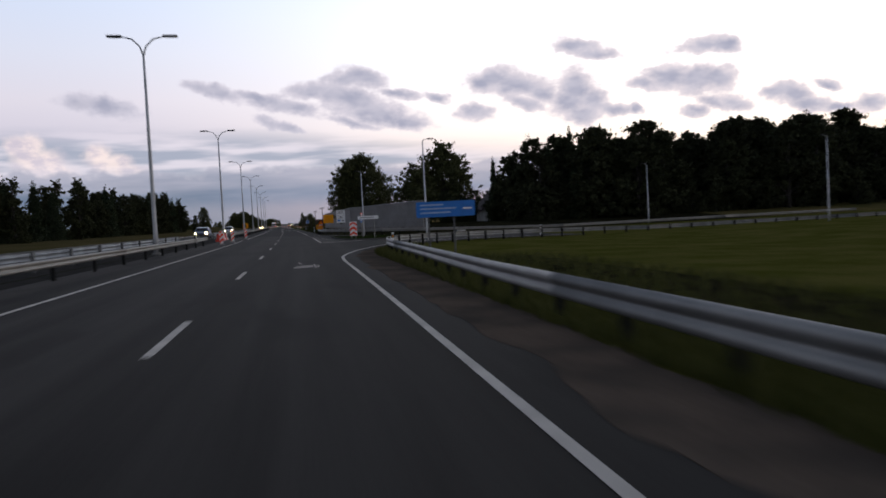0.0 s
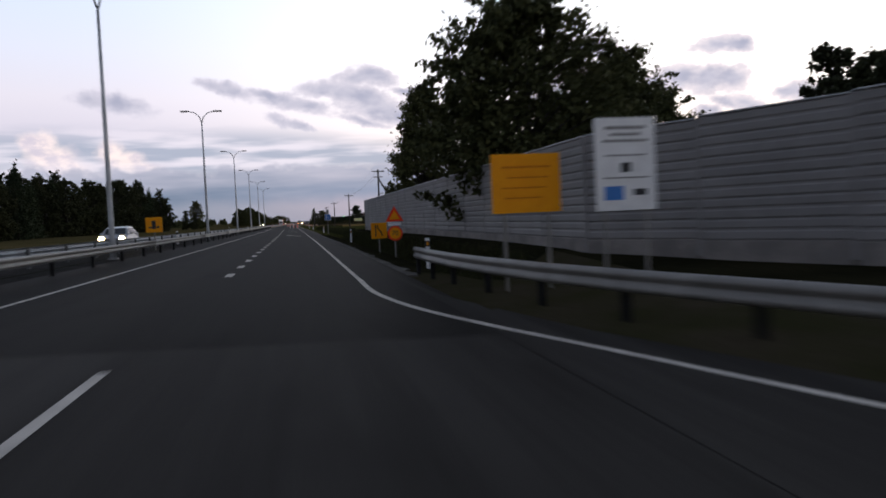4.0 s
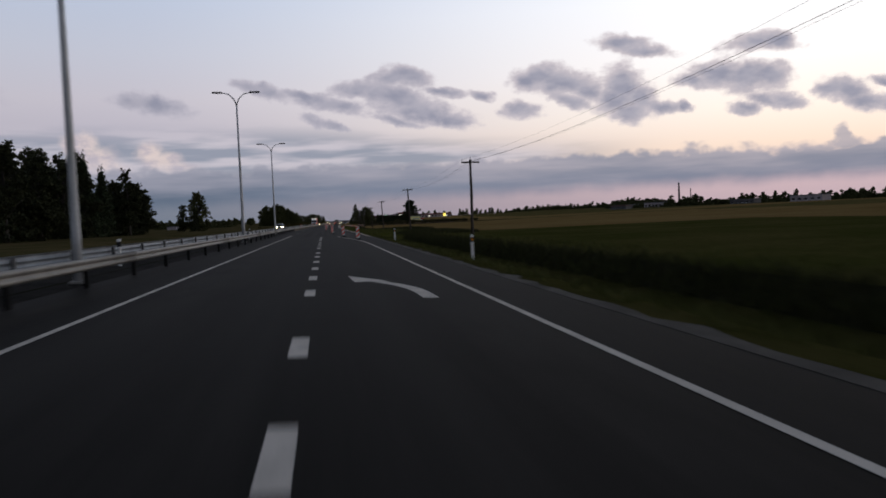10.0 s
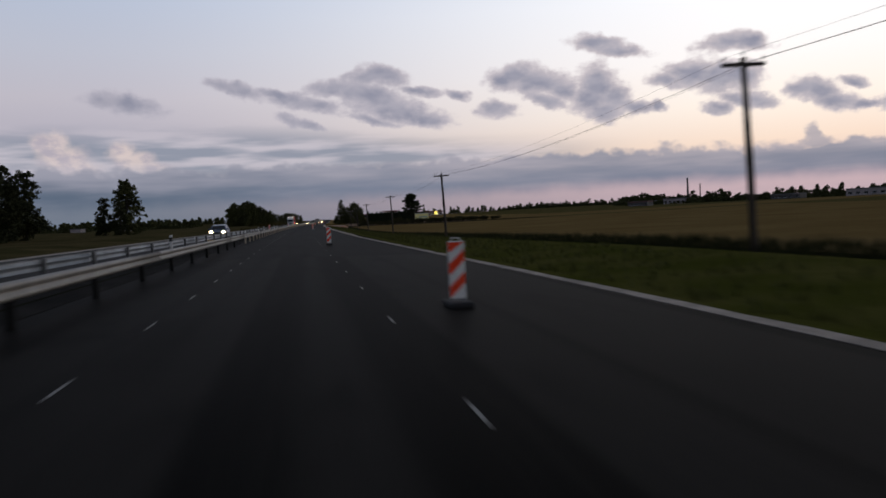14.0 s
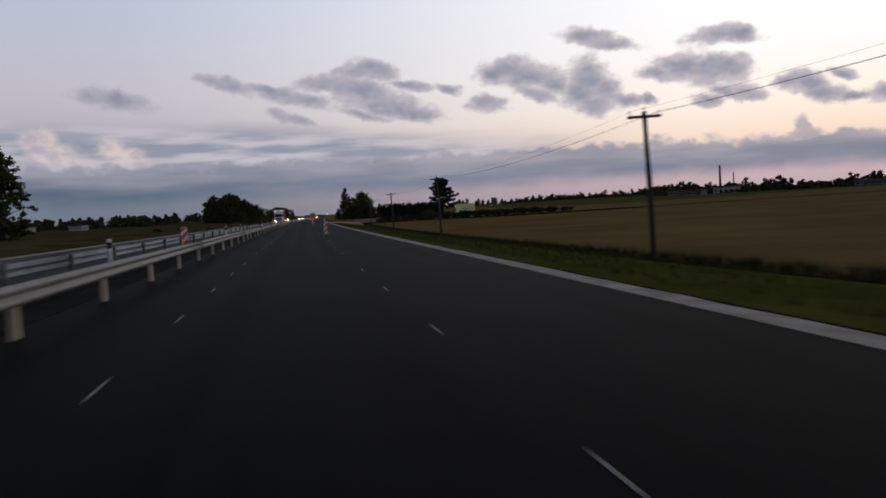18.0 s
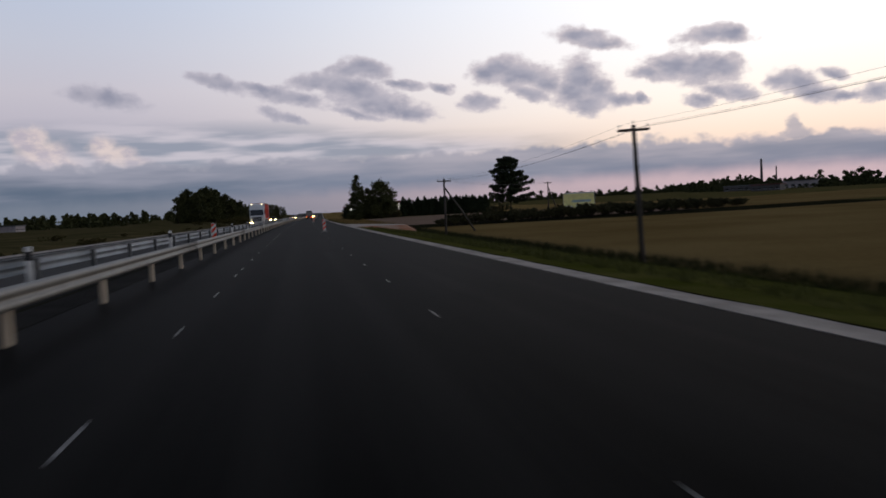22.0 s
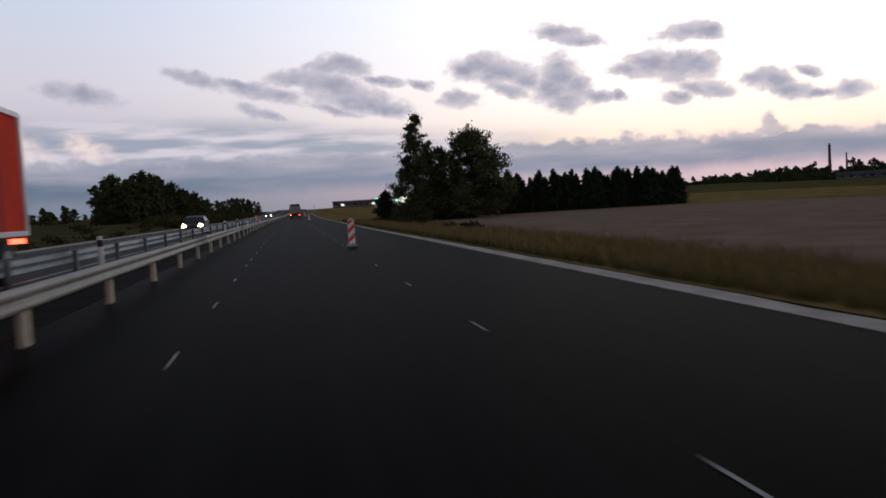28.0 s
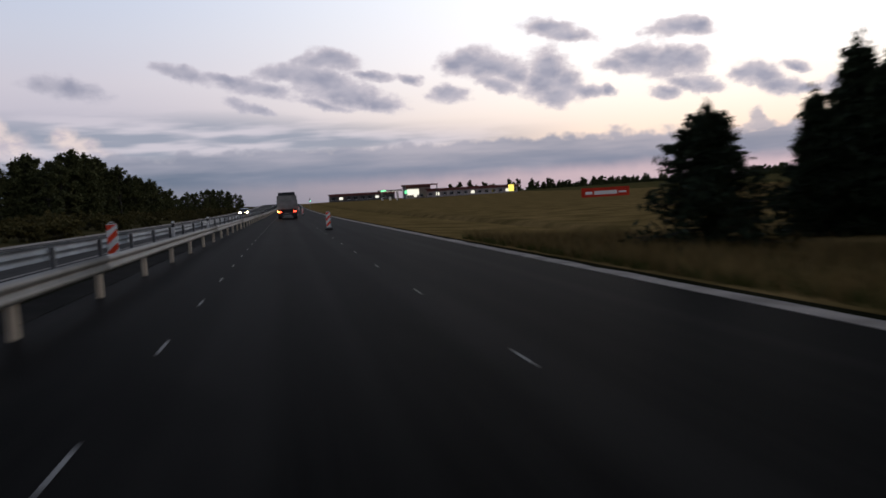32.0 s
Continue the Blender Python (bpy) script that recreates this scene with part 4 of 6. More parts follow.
# ---------------------------------------------------------------- noise barrier
def noise_barrier():
    base = thing("noise_barrier", Matrix(), "tall grey noise barrier of ribbed panels between steel posts", "noise barrier")
    path = [(179.0, 6.4), (112.0, 6.55), (95.0, 14.4)]
    board = bmesh.new()
    # one ribbed board, 3.9 m long, 0.5 m high
    pts = [(-0.02, 0.0), (-0.05, 0.05), (-0.05, 0.19), (-0.025, 0.225), (-0.025, 0.265), (-0.05, 0.30), (-0.05, 0.43), (-0.02, 0.475), (0.05, 0.475), (0.05, 0.0)]
    ends = [[board.verts.new((u, y, v)) for u, v in pts] for y in (-1.93, 1.93)]
    n = len(pts)
    for i in range(n):
        board.faces.new((ends[0][i], ends[0][(i + 1) % n], ends[1][(i + 1) % n], ends[1][i]))
    board.faces.new(ends[0][::-1])
    board.faces.new(ends[1])
    bmesh.ops.recalc_face_normals(board, faces=board.faces)
    board_me = solid("panel", board, BARRIER)
    post_me = solid("post", cube(-0.07, 0.085, -0.07, 0.07, 0, 3.24, 0.01), BARRIER)
    plinth_me = solid("plinth", cube(-0.085, 0.085, -1.93, 1.93, -0.35, 0.30, 0.012), PLINTH)
    cap_me = solid("cap", cube(-0.08, 0.08, -1.93, 1.93, 3.18, 3.215, 0.006), POLE_STEEL)
    for (a, b) in zip(path, path[1:]):
        long = math.dist(a, b)
        n = round(long / 4.0)
        for i in range(n + 1):
            k = i / n
            s, d = a[0] + (b[0] - a[0]) * k, a[1] + (b[1] - a[1]) * k
            pa, pb = at(*a, 0), at(*b, 0)
            turn = math.degrees(math.atan2(-(pa.x - pb.x), pa.y - pb.y))
            z = lerp(s, [(95, 0.1), (115, 0.3), (180, 0.42)])
            part("post", post_me, None, base, m=Matrix.Translation(at(s, d, z - 0.05)) @ pose(0, 0, 0, 0, 0, turn) @ Matrix.Diagonal((1, 1, lerp(s, [(95, 1.13), (112, 1.0)]), 1)))
            if i == n:
                continue
            k = (i + 0.5) / n
            s, d = a[0] + (b[0] - a[0]) * k, a[1] + (b[1] - a[1]) * k
            fit = long / n / 4.0
            m = Matrix.Translation(at(s, d, z)) @ pose(0, 0, 0, 0, 0, turn) @ Matrix.Diagonal((1, fit, lerp(s, [(95, 1.13), (112, 1.0)]), 1))
            part("plinth", plinth_me, None, base, m=m)
            part("cap", cap_me, None, base, m=m)
            for r in range(6):
                part("panel", board_me, None, base, m=m @ Matrix.Translation((0, 0, 0.305 + r * 0.478)))
    return base


noise_barrier()


# ---------------------------------------------------------------- island
def grass_island():
    ring = [(83.4, 2.0), (79, 1.9), (75, 1.95), (71.5, 2.15), (68.3, 2.5), (66.4, 3.2), (66.6, 4.6), (69.5, 7.5), (75, 12.5), (79, 15.5), (81.2, 12), (82.8, 7), (83.7, 4), (83.9, 2.6)]
    base = thing("traffic_island", Matrix(), "kerbed traffic island with short green grass", "traffic island")
    bm = bmesh.new()
    fine = []
    for a, b in zip(ring, ring[1:] + ring[:1]):
        n = max(1, round(math.dist(a, b) / 1.0))
        fine += [(a[0] + (b[0] - a[0]) * i / n, a[1] + (b[1] - a[1]) * i / n) for i in range(n)]
    mid = (77.0, 6.5)
    inner = [(mid[0] + (s - mid[0]) * 0.97, mid[1] + (d - mid[1]) * 0.97) for s, d in fine]
    top = [bm.verts.new(at(s, d, side_z(s, d) + 0.11)) for s, d in inner]
    hub = bm.verts.new(at(*mid, side_z(*mid) + 0.22))
    for i in range(len(top)):
        bm.faces.new((top[i], top[(i + 1) % len(top)], hub))
    bmesh.ops.recalc_face_normals(bm, faces=bm.faces)
    if sum(f.normal.z for f in bm.faces) < 0:
        bmesh.ops.reverse_faces(bm, faces=bm.faces)
    part("turf", bm, TURF, base, "short green turf")
    for i in range(len(fine)):
        a, b = fine[i], fine[(i + 1) % len(fine)]
        ia, ib = inner[i], inner[(i + 1) % len(fine)]
        bm = bmesh.new()
        k = 0.02
        lo = [at(*p, side_z(*p) - 0.02) for p in (a, b, ib, ia)]
        hi = [at(*p, side_z(*p) + 0.12) for p in (a, b, ib, ia)]
        lo = [p.lerp((lo[0] + lo[1]) / 2, k) for p in lo]
        hi = [p.lerp((hi[0] + hi[1]) / 2, k) for p in hi]
        v = [bm.verts.new(p) for p in lo + hi]
        for f in ((0, 1, 5, 4), (1, 2, 6, 5), (2, 3, 7, 6), (3, 0, 4, 7), (4, 5, 6, 7)):
            bm.faces.new([v[q] for q in f])
        bmesh.ops.recalc_face_normals(bm, faces=bm.faces)
        part("kerb_stone", bm, KERB, base)


grass_island()


# gravel apron of a field access
def apron():
    """Field access: gravel top, a clay bank towards the verge, and a strip of spilled gravel at its foot."""
    bm = bmesh.new()
    far = [(641, 1.1), (633, 2.6), (626, 4.3), (620.5, 6.2), (616, 7.6), (611.5, 8.7)]
    near = [(600.5, 1.1), (604.5, 2.4), (606.5, 3.6), (607.3, 5.4), (606.8, 6.9), (606.9, 8.0)]
    foot = [(599.0, 1.25), (600.6, 2.3), (602.3, 3.6), (603.4, 5.4), (603.9, 7.0), (604.3, 8.6)]
    rows = []
    for k, (a, b, c) in enumerate(zip(far, near, foot)):
        rough = lambda q: 0.05 * noise.noise(Vector((q[0] * 0.7, q[1] * 0.7, 2)))
        top = -0.12 - 0.045 * k
        row = [at(*a, top)]
        row += [at(a[0] + (b[0] - a[0]) * f, a[1] + (b[1] - a[1]) * f, top + 0.02 + rough((a[0], k + f * 5))) for f in (0.3, 0.65)]
        row += [at(*b, top + rough(b)), at(*c, land_z(*c) - 0.03 + 0.04 * (k < 1))]
        rows.append([bm.verts.new(p) for p in row])
    for a, b in zip(rows, rows[1:]):
        for i in range(4):
            f = bm.faces.new((a[i], a[i + 1], b[i + 1], b[i]))
            f.material_index = 1 if i == 3 else 0
            f.smooth = True
    # the outer end and the far flank run down to the field
    tail = rows[-1]
    end = [bm.verts.new(at(s, d, land_z(s, d) - 0.05)) for s, d in ((613, 9.9), (611.6, 10.1), (609.5, 10.1), (607.4, 9.8), (604.5, 9.1))]
    for i in range(4):
        bm.faces.new((tail[i], tail[i + 1], end[i + 1], end[i])).material_index = 1
    bmesh.ops.recalc_face_normals(bm, faces=bm.faces)
    if sum(f.normal.z for f in bm.faces) < 0:
        bmesh.ops.reverse_faces(bm, faces=bm.faces)
    single("field_access", bm, [APRON_GRAVEL, CLAY], "crushed stone field access with orange clay banks", "field access", kind="structure")


apron()


# ---------------------------------------------------------------- trees
def crown_points(rng, blobs, count, hollow=0.45, tuft=0.0):
    """Leaf places spread through round clumps (x, y, z, r); tuft: radius of the sprays into which the leaves gather."""
    blobs = np.array(blobs)
    sprays = max(40, count // 34) if tuft else count
    w = blobs[:, 3] ** 2
    pick = rng.choice(len(blobs), sprays, p=w / w.sum())
    v = rng.normal(size=(sprays, 3))
    v /= np.linalg.norm(v, axis=1)[:, None]
    r = blobs[pick, 3] * (hollow + (1.12 - hollow) * rng.random(sprays) ** 0.6)
    out = blobs[pick, :3] + v * r[:, None] * np.array([1, 1, 0.8])
    if tuft:
        k = rng.integers(0, sprays, count)
        spread = tuft * rng.uniform(0.6, 1.35, sprays)[k]
        out = out[k] + v[k] * (spread * rng.normal(size=count) * 0.7)[:, None] + rng.normal(size=(count, 3)) * spread[:, None] * np.array([0.62, 0.62, 0.42])
    return out


def limbs(bm, rng, top, blobs, r0, lean=0.0):
    """Tapered trunk with limbs reaching into the clumps."""
    pts, rad = [], []
    for k in range(7):
        f = k / 6
        pts.append((lean * f + rng.normal() * 0.06 * top * 0.05, rng.normal() * 0.06 * top * 0.05, f * top - 0.3 * (k == 0)))
        rad.append(r0 * (1.25 if k == 0 else 1 - 0.8 * f))
    tube(bm, pts, rad, 8)
    for b in blobs:
        h = max(0.15 * top, min(b[2] - b[3] * 0.6, top * 0.9) * (0.55 + 0.3 * rng.random()))
        p0 = Vector((lean * h / top, 0, h))
        p2 = Vector(b[:3])
        p1 = p0.lerp(p2, 0.5) + Vector((0, 0, 0.08 * top * rng.random()))
        r = r0 * 0.28 * (1 - h / top * 0.5)
        tube(bm, [p0, p1, p2], [r, r * 0.6, r * 0.2], 5)
    return bm


def broadleaf(m, height, width, seed, leaves, size, label, base_height=0.18, category="tree", group="", slim=1.0, name="broadleaf_tree", bark=None, leaf=None, droop=0.0, clumps=42, hollow=0.3, tuft=0.34, outline=None):
    rng = np.random.default_rng(seed)
    blobs = []
    for k in range(clumps):
        f = (k + rng.random()) / clumps
        z = height * (base_height + (0.97 - base_height) * f)
        reach = width / 2 * (math.sin(math.pi * min(1, 0.14 + 0.86 * f ** 0.8)) ** 0.6) * slim
        if outline:
            reach = width / 2 * lerp(f, outline)
        a = rng.random() * 6.283 + k * 2.4
        r = max(0.06 * width, width * (0.13 + 0.08 * rng.random()) * (1 - (0.62 if outline else 0.3) * f))
        q = max(0.0, reach - r * 0.8) * (0.3 + 0.7 * rng.random() ** 0.6)
        blobs.append((math.cos(a) * q, math.sin(a) * q, min(z, height - r * 0.7), r))
    base = thing(name, m, label, category, group)
    part("trunk", limbs(bmesh.new(), rng, height * 0.9, blobs, height * 0.022 + 0.06), bark or BARK, base, smooth=True)
    pts = crown_points(rng, blobs, leaves, hollow, tuft)
    part("crown", cards("crown", pts, seed, size, leaf or LEAF, 0.6, droop), None, base)
    return base


def conifer(m, height, width, seed, leaves, size, label, group="", name="spruce", taper=0.8):
    rng = np.random.default_rng(seed)
    base = thing(name, m, label, "tree", group)
    bm = bmesh.new()
    tube(bm, [(0, 0, -0.3), (0, 0, height * 0.5), (0, 0, height)], [height * 0.018 + 0.04, height * 0.011 + 0.02, 0.015], 7)
    levels, arms = 18, 7
    per = max(6, leaves // (levels * arms))
    pts = []
    for k in range(levels):
        f = 0.03 + 0.95 * (k / levels) ** 0.9
        for j in range(arms):
            a = j * 6.283 / arms + k * 0.9 + rng.normal() * 0.25
            r = width / 2 * (1 - f) ** taper * rng.uniform(0.6, 1.2)
            z = f * height + rng.normal() * height * 0.012
            tip = np.array([math.cos(a) * r, math.sin(a) * r, z - r * 0.12 + rng.normal() * 0.03 * height])
            tube(bm, [(0, 0, z), tuple(tip * np.array([0.6, 0.6, 0]) + np.array([0, 0, z - r * 0.10])), tuple(tip)], [0.03, 0.02, 0.008], 4)
            u = rng.random(per) ** 0.7
            p = np.array([0, 0, z]) * (1 - u[:, None]) + tip * u[:, None]
            p += rng.normal(size=(per, 3)) * np.array([1, 1, 0.7]) * (0.10 * r + 0.02 * height) * (1.15 - 0.5 * u[:, None])
            pts.append(p)
    top = np.array([[0, 0, height]]) + rng.normal(size=(40, 3)) * np.array([0.02, 0.02, 0.035]) * height
    pts.append(top)
    part("trunk", bm, BARK, base, smooth=True)
    part("crown", cards("crown", np.concatenate(pts), seed, size, NEEDLE, 0.4, 0.6), None, base)
    return base


def pine(m, height, width, seed, leaves, label):
    """Pine with a clear trunk foot and tufted, slightly rising boughs."""
    rng = np.random.default_rng(seed)
    base = thing("pine", m, label, "tree")
    bm = bmesh.new()
    tube(bm, [(0, 0, -0.3), (0.1, 0, height * 0.4), (-0.25, 0.05, height * 0.75), (-0.5, 0, height * 0.97)], [0.32, 0.24, 0.13, 0.03], 8)
    pts = []
    boughs = 64
    per = leaves // boughs
    for k in range(boughs):
        f = 0.2 + 0.77 * (k / (boughs - 1)) ** 0.9
        a = k * 2.4 + rng.normal() * 0.35
        r = width / 2 * lerp(f, [(0.2, 0.72), (0.34, 1.0), (0.55, 0.88), (0.72, 0.68), (0.88, 0.42), (1.0, 0.14)]) * rng.uniform(0.5, 1.12)
        r *= 1.0 + 0.16 * math.cos(a)
        z, lean = f * height + rng.normal() * 0.25, -0.5 * f
        tip = np.array([lean + math.cos(a) * r, math.sin(a) * r, z + r * 0.18])
        root = np.array([lean, 0, z - 0.2])
        tube(bm, [tuple(root), tuple(root * 0.4 + tip * 0.6 - np.array([0, 0, 0.12 * r])), tuple(tip)], [0.07, 0.04, 0.012], 4)
        tufts_ = max(2, int(r * 1.5))
        for q in range(tufts_):
            u = 0.35 + 0.65 * (q + rng.random()) / tufts_
            c = root * (1 - u) + tip * u + rng.normal(size=3) * np.array([0.3, 0.3, 0.1])
            n = per // tufts_
            v = rng.normal(size=(n, 3))
            v /= np.linalg.norm(v, axis=1)[:, None]
            pts.append(c + v * np.array([0.72, 0.72, 0.42]) * rng.random((n, 1)) ** 0.45)
    part("trunk", bm, BARK, base, smooth=True)
    part("crown", cards("crown", np.concatenate(pts), seed, 0.24, PINE_LEAF, 0.45), None, base)
    return base


def bush(m, height, width, seed, leaves, size, label, group="roadside shrubs", leaf=None):
    rng = np.random.default_rng(seed)
    blobs = [(rng.normal() * width * 0.22, rng.normal() * width * 0.22, height * (0.25 + 0.5 * rng.random()), width * (0.14 + 0.1 * rng.random())) for _ in range(12)]
    base = thing("shrub", m, label, "shrub", group)
    bm = bmesh.new()
    for b in blobs:
        tube(bm, [(b[0] * 0.2, b[1] * 0.2, -0.1), (b[0] * 0.6, b[1] * 0.6, b[2] * 0.6), b[:3]], [0.04, 0.025, 0.01], 4)
    part("woody_base", bm, BARK, base)
    part("foliage", cards("foliage", crown_points(rng, blobs, leaves, 0.3, 0.16), seed, size, leaf or BUSH_LEAF, 0.55), None, base)
    return base


# big trees behind the barrier
broadleaf(stand(128, 9.9), 12.1, 14.4, 11, 40000, 0.15, "large dark-leaved maple behind the noise barrier", 0.14, clumps=60, hollow=0.15)
broadleaf(stand(171, 12.0), 14.6, 8.6, 12, 42000, 0.15, "tall full-leaved linden at the end of the barrier", 0.06, slim=1.05, clumps=80, hollow=0.1)
broadleaf(stand(166, 32), 17.6, 17.6, 13, 34000, 0.22, "broad dark linden behind the noise barrier", 0.12, clumps=64, hollow=0.15, tuft=0.42)
broadleaf(stand(150, 24), 10.5, 8.0, 14, 6000, 0.24, "round full-leaved tree behind the barrier", 0.1)
tree = broadleaf(stand(184, 31), 13.5, 10.5, 18, 9000, 0.22, "loose-crowned tree behind the barrier", 0.08, group="trees behind the barrier")
for s, d, size in ((176, 37, 1.15), (166, 25.5, 0.85), (172, 26, 1.0)):
    copy_thing(tree, stand(s, d, s * 13, size=size))

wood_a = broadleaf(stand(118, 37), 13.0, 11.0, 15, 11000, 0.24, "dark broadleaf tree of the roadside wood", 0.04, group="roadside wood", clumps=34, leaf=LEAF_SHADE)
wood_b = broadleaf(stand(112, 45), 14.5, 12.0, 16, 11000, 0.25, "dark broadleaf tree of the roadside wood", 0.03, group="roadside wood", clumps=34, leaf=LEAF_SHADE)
wood_c = conifer(stand(117, 39), 11.5, 5.0, 17, 4200, 0.34, "dark spruce at the edge of the wood", "roadside wood")
rng = random.Random(5)
for k in range(120):
    s, d = 110 + rng.random() * 40, 34 + (k / 120) * 120 + rng.random() * 8
    if s < 118 and d < 40:
        s += 14
    if 122 < s < 148 and d < 50:
        s, d = 112 + (s - 122) * 0.35, d + 8
    size = lerp(d, [(30, 0.8), (48, 0.9), (60, 1.0), (90, 1.08)]) * (0.85 + rng.random() * 0.3)
    copy_thing(wood_a if k % 2 else wood_b, stand(s, d, rng.random() * 360, size=size))
for s, d, size in ((122.5, 34.5, 0.75), (113, 42, 0.7)):
    copy_thing(wood_c, stand(s, d, s * 7, size=size))

for s, d, size in ((122.2, 31.4, 0.86), (121, 44.6, 1.24), (121, 50.2, 1.26)):
    copy_thing(wood_c, stand(s, d, s * 7, size=size) @ Matrix.Diagonal((0.5, 0.5, 1, 1)))
for s, d, size, proto in ((119.5, 33.4, 0.8, wood_a), (113.5, 36.5, 0.74, wood_b), (125.5, 33.6, 0.6, wood_a), (172, 61.5, 1.34, wood_b), (162, 59, 1.25, wood_a), (153, 55.5, 1.1, wood_b), (151, 63, 1.15, wood_a)):
    copy_thing(proto, stand(s, d, s * 11, size=size))
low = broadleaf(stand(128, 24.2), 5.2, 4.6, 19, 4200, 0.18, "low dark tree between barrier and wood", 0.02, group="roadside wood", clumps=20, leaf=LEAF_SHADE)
for s, d, size in ((133, 29.6, 0.8), (148, 35.0, 0.9), (121, 32.0, 0.9), (150, 38, 1.1), (143, 30.6, 0.9)):
    copy_thing(low, stand(s, d, s * 7, size=size))
rng = random.Random(6)
for k in range(30):
    copy_thing(low, stand(109 + rng.random() * 6, 31 + k * 2.8 + rng.random(), k * 70, size=0.7 + rng.random() * 0.45))
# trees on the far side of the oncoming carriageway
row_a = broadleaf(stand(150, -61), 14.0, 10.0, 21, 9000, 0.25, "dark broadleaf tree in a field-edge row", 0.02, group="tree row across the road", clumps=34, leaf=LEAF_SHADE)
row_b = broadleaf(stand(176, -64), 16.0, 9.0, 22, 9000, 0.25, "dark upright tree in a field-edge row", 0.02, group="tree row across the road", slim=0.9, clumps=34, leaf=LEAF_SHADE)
row_c = conifer(stand(205, -63), 14.0, 6.0, 23, 6000, 0.26, "dark spruce in a field-edge row", "tree row across the road")
rng = random.Random(8)
s = 60.0
while s < 500:
    s += 2.6 + rng.random() * 2.6
    if 290 < s < 302:
        continue
    size = lerp(s, [(60, 0.8), (200, 0.95), (340, 1.25), (430, 1.3), (500, 1.0)]) * (0.75 + 0.4 * rng.random())
    copy_thing(rng.choice([row_a, row_b, row_a, row_c]), stand(s, -60 - rng.random() * 14, rng.random() * 360, size=size))
broadleaf(stand(562, -58), 16.5, 12.5, 25, 15000, 0.27, "tall dense dark poplar beyond the oncoming carriageway", 0.02, slim=0.9, clumps=70)
copy_thing(row_a, stand(556, -63, 40, size=0.8))
copy_thing(row_b, stand(553, -58, 80, size=0.6))
# the rounded copse farther on
copse_a = broadleaf(stand(945, -66), 14.0, 10.0, 26, 6000, 0.3, "greyish-green broadleaf tree of a rounded copse", 0.02, group="rounded copse", clumps=30, tuft=0.45)
copse_b = broadleaf(stand(962, -60), 15.0, 9.0, 27, 6000, 0.3, "upright greyish-green tree of a rounded copse", 0.02, group="rounded copse", slim=0.9, clumps=30, tuft=0.45)
rng = random.Random(9)
for k in range(60):
    f = k / 59
    s, d = 942 + 62 * f + rng.random() * 10, -70 + 27 * f - rng.random() * 9
    size = lerp(f, [(0, 0.8), (0.18, 1.28), (0.5, 1.12), (1, 0.6)]) * (0.85 + 0.25 * rng.random())
    copy_thing(rng.choice([copse_a, copse_b]), stand(s, d, rng.random() * 360, size=size))
for k in range(18):
    copy_thing(copse_a, stand(1060 + k * 5, -46 + k * 1.1 - rng.random() * 7, k * 50, size=0.48 + 0.2 * math.sin(k * 0.18)))
# far tree belts, one joined mass
def far_belt(name, spots, seed, label):
    """spots: (s, d, height, width) of trees too far off to tell apart."""
    rng = np.random.default_rng(seed)
    pts, size = [], []
    for s, d, h, w in spots:
        foot = at(s, d)
        for k in range(8):
            f = k / 7
            r = w * 0.5 * (1.0 - 0.75 * f) * rng.uniform(0.7, 1.1)
            n = 40
            v = rng.normal(size=(n, 3))
            v /= np.linalg.norm(v, axis=1)[:, None]
            c = np.array([foot.x + rng.normal() * w * 0.1, foot.y + rng.normal() * w * 0.1, foot.z + h * (0.06 + 0.84 * f)])
            pts.append(c + v * np.array([r, r, h * 0.13]) * rng.random((n, 1)) ** 0.4)
    pts = np.concatenate(pts)
    tagged(new(name, cards(name, pts, seed, 0.75, LEAF, 0.7)), label, "trees", kind="stuff")


spots = []
for k in range(230):
    spots.append((930 + rng.random() * 160 + k * 0.5, -100 - k * 1.6 - rng.random() * 30, 4 + rng.random() * 4.5, 7 + rng.random() * 7))
for k in range(30):
    spots.append((1150 + k * 16, -60 - k * 6 - rng.random() * 20, 5 + rng.random() * 4, 8))
far_belt("far_trees_east", spots, 61, "low dark belt of distant trees beyond the fields")
spots = []
for k in range(340):
    s = 520 + k * 3.1 + rng.random() * 6
    d = 375 + 60 * math.sin(k * 0.03) + rng.random() * 45 - k * 0.14
    spots.append((s, d, (5.5 + 5 * rng.random() ** 2) * (0.75 + 0.35 * abs(math.sin(k * 0.13))), 8 + rng.random() * 7))
for k in range(40):
    spots.append((1180 + k * 9, 90 + k * 8 + rng.random() * 10, 4 + rng.random() * 5, 7))
for k in range(240):
    spots.append((520 + k * 4.4, 372 + 60 * math.sin(k * 0.043) - k * 0.2, 2.6 + rng.random() * 1.6, 11))
far_belt("far_trees_west", spots, 62, "low dark belt of distant trees beyond the crop field")

# trees beside the road near the end
broadleaf(stand(737.5, 10.0), 13.9, 7.6, 41, 36000, 0.12, "tall slender birch with drooping leafy branches", 0.05, slim=1.05, name="birch", bark=BIRCH_BARK, droop=0.8, clumps=70, tuft=0.3,
          outline=[(0, 0.95), (0.2, 1.0), (0.45, 0.82), (0.65, 0.62), (0.85, 0.38), (1.0, 0.1)])
broadleaf(stand(737.5, 17.0), 11.2, 12.0, 42, 38000, 0.14, "broad round-crowned maple beside the field", 0.08, clumps=64, hollow=0.15)
broadleaf(stand(739.5, 13.6), 9.3, 7.0, 45, 6500, 0.2, "low leafy tree between birch and maple", 0.05)
spruce = conifer(stand(748, 7.1), 4.2, 4.9, 43, 7000, 0.14, "small bushy roadside spruce", "roadside spruces", taper=0.55)
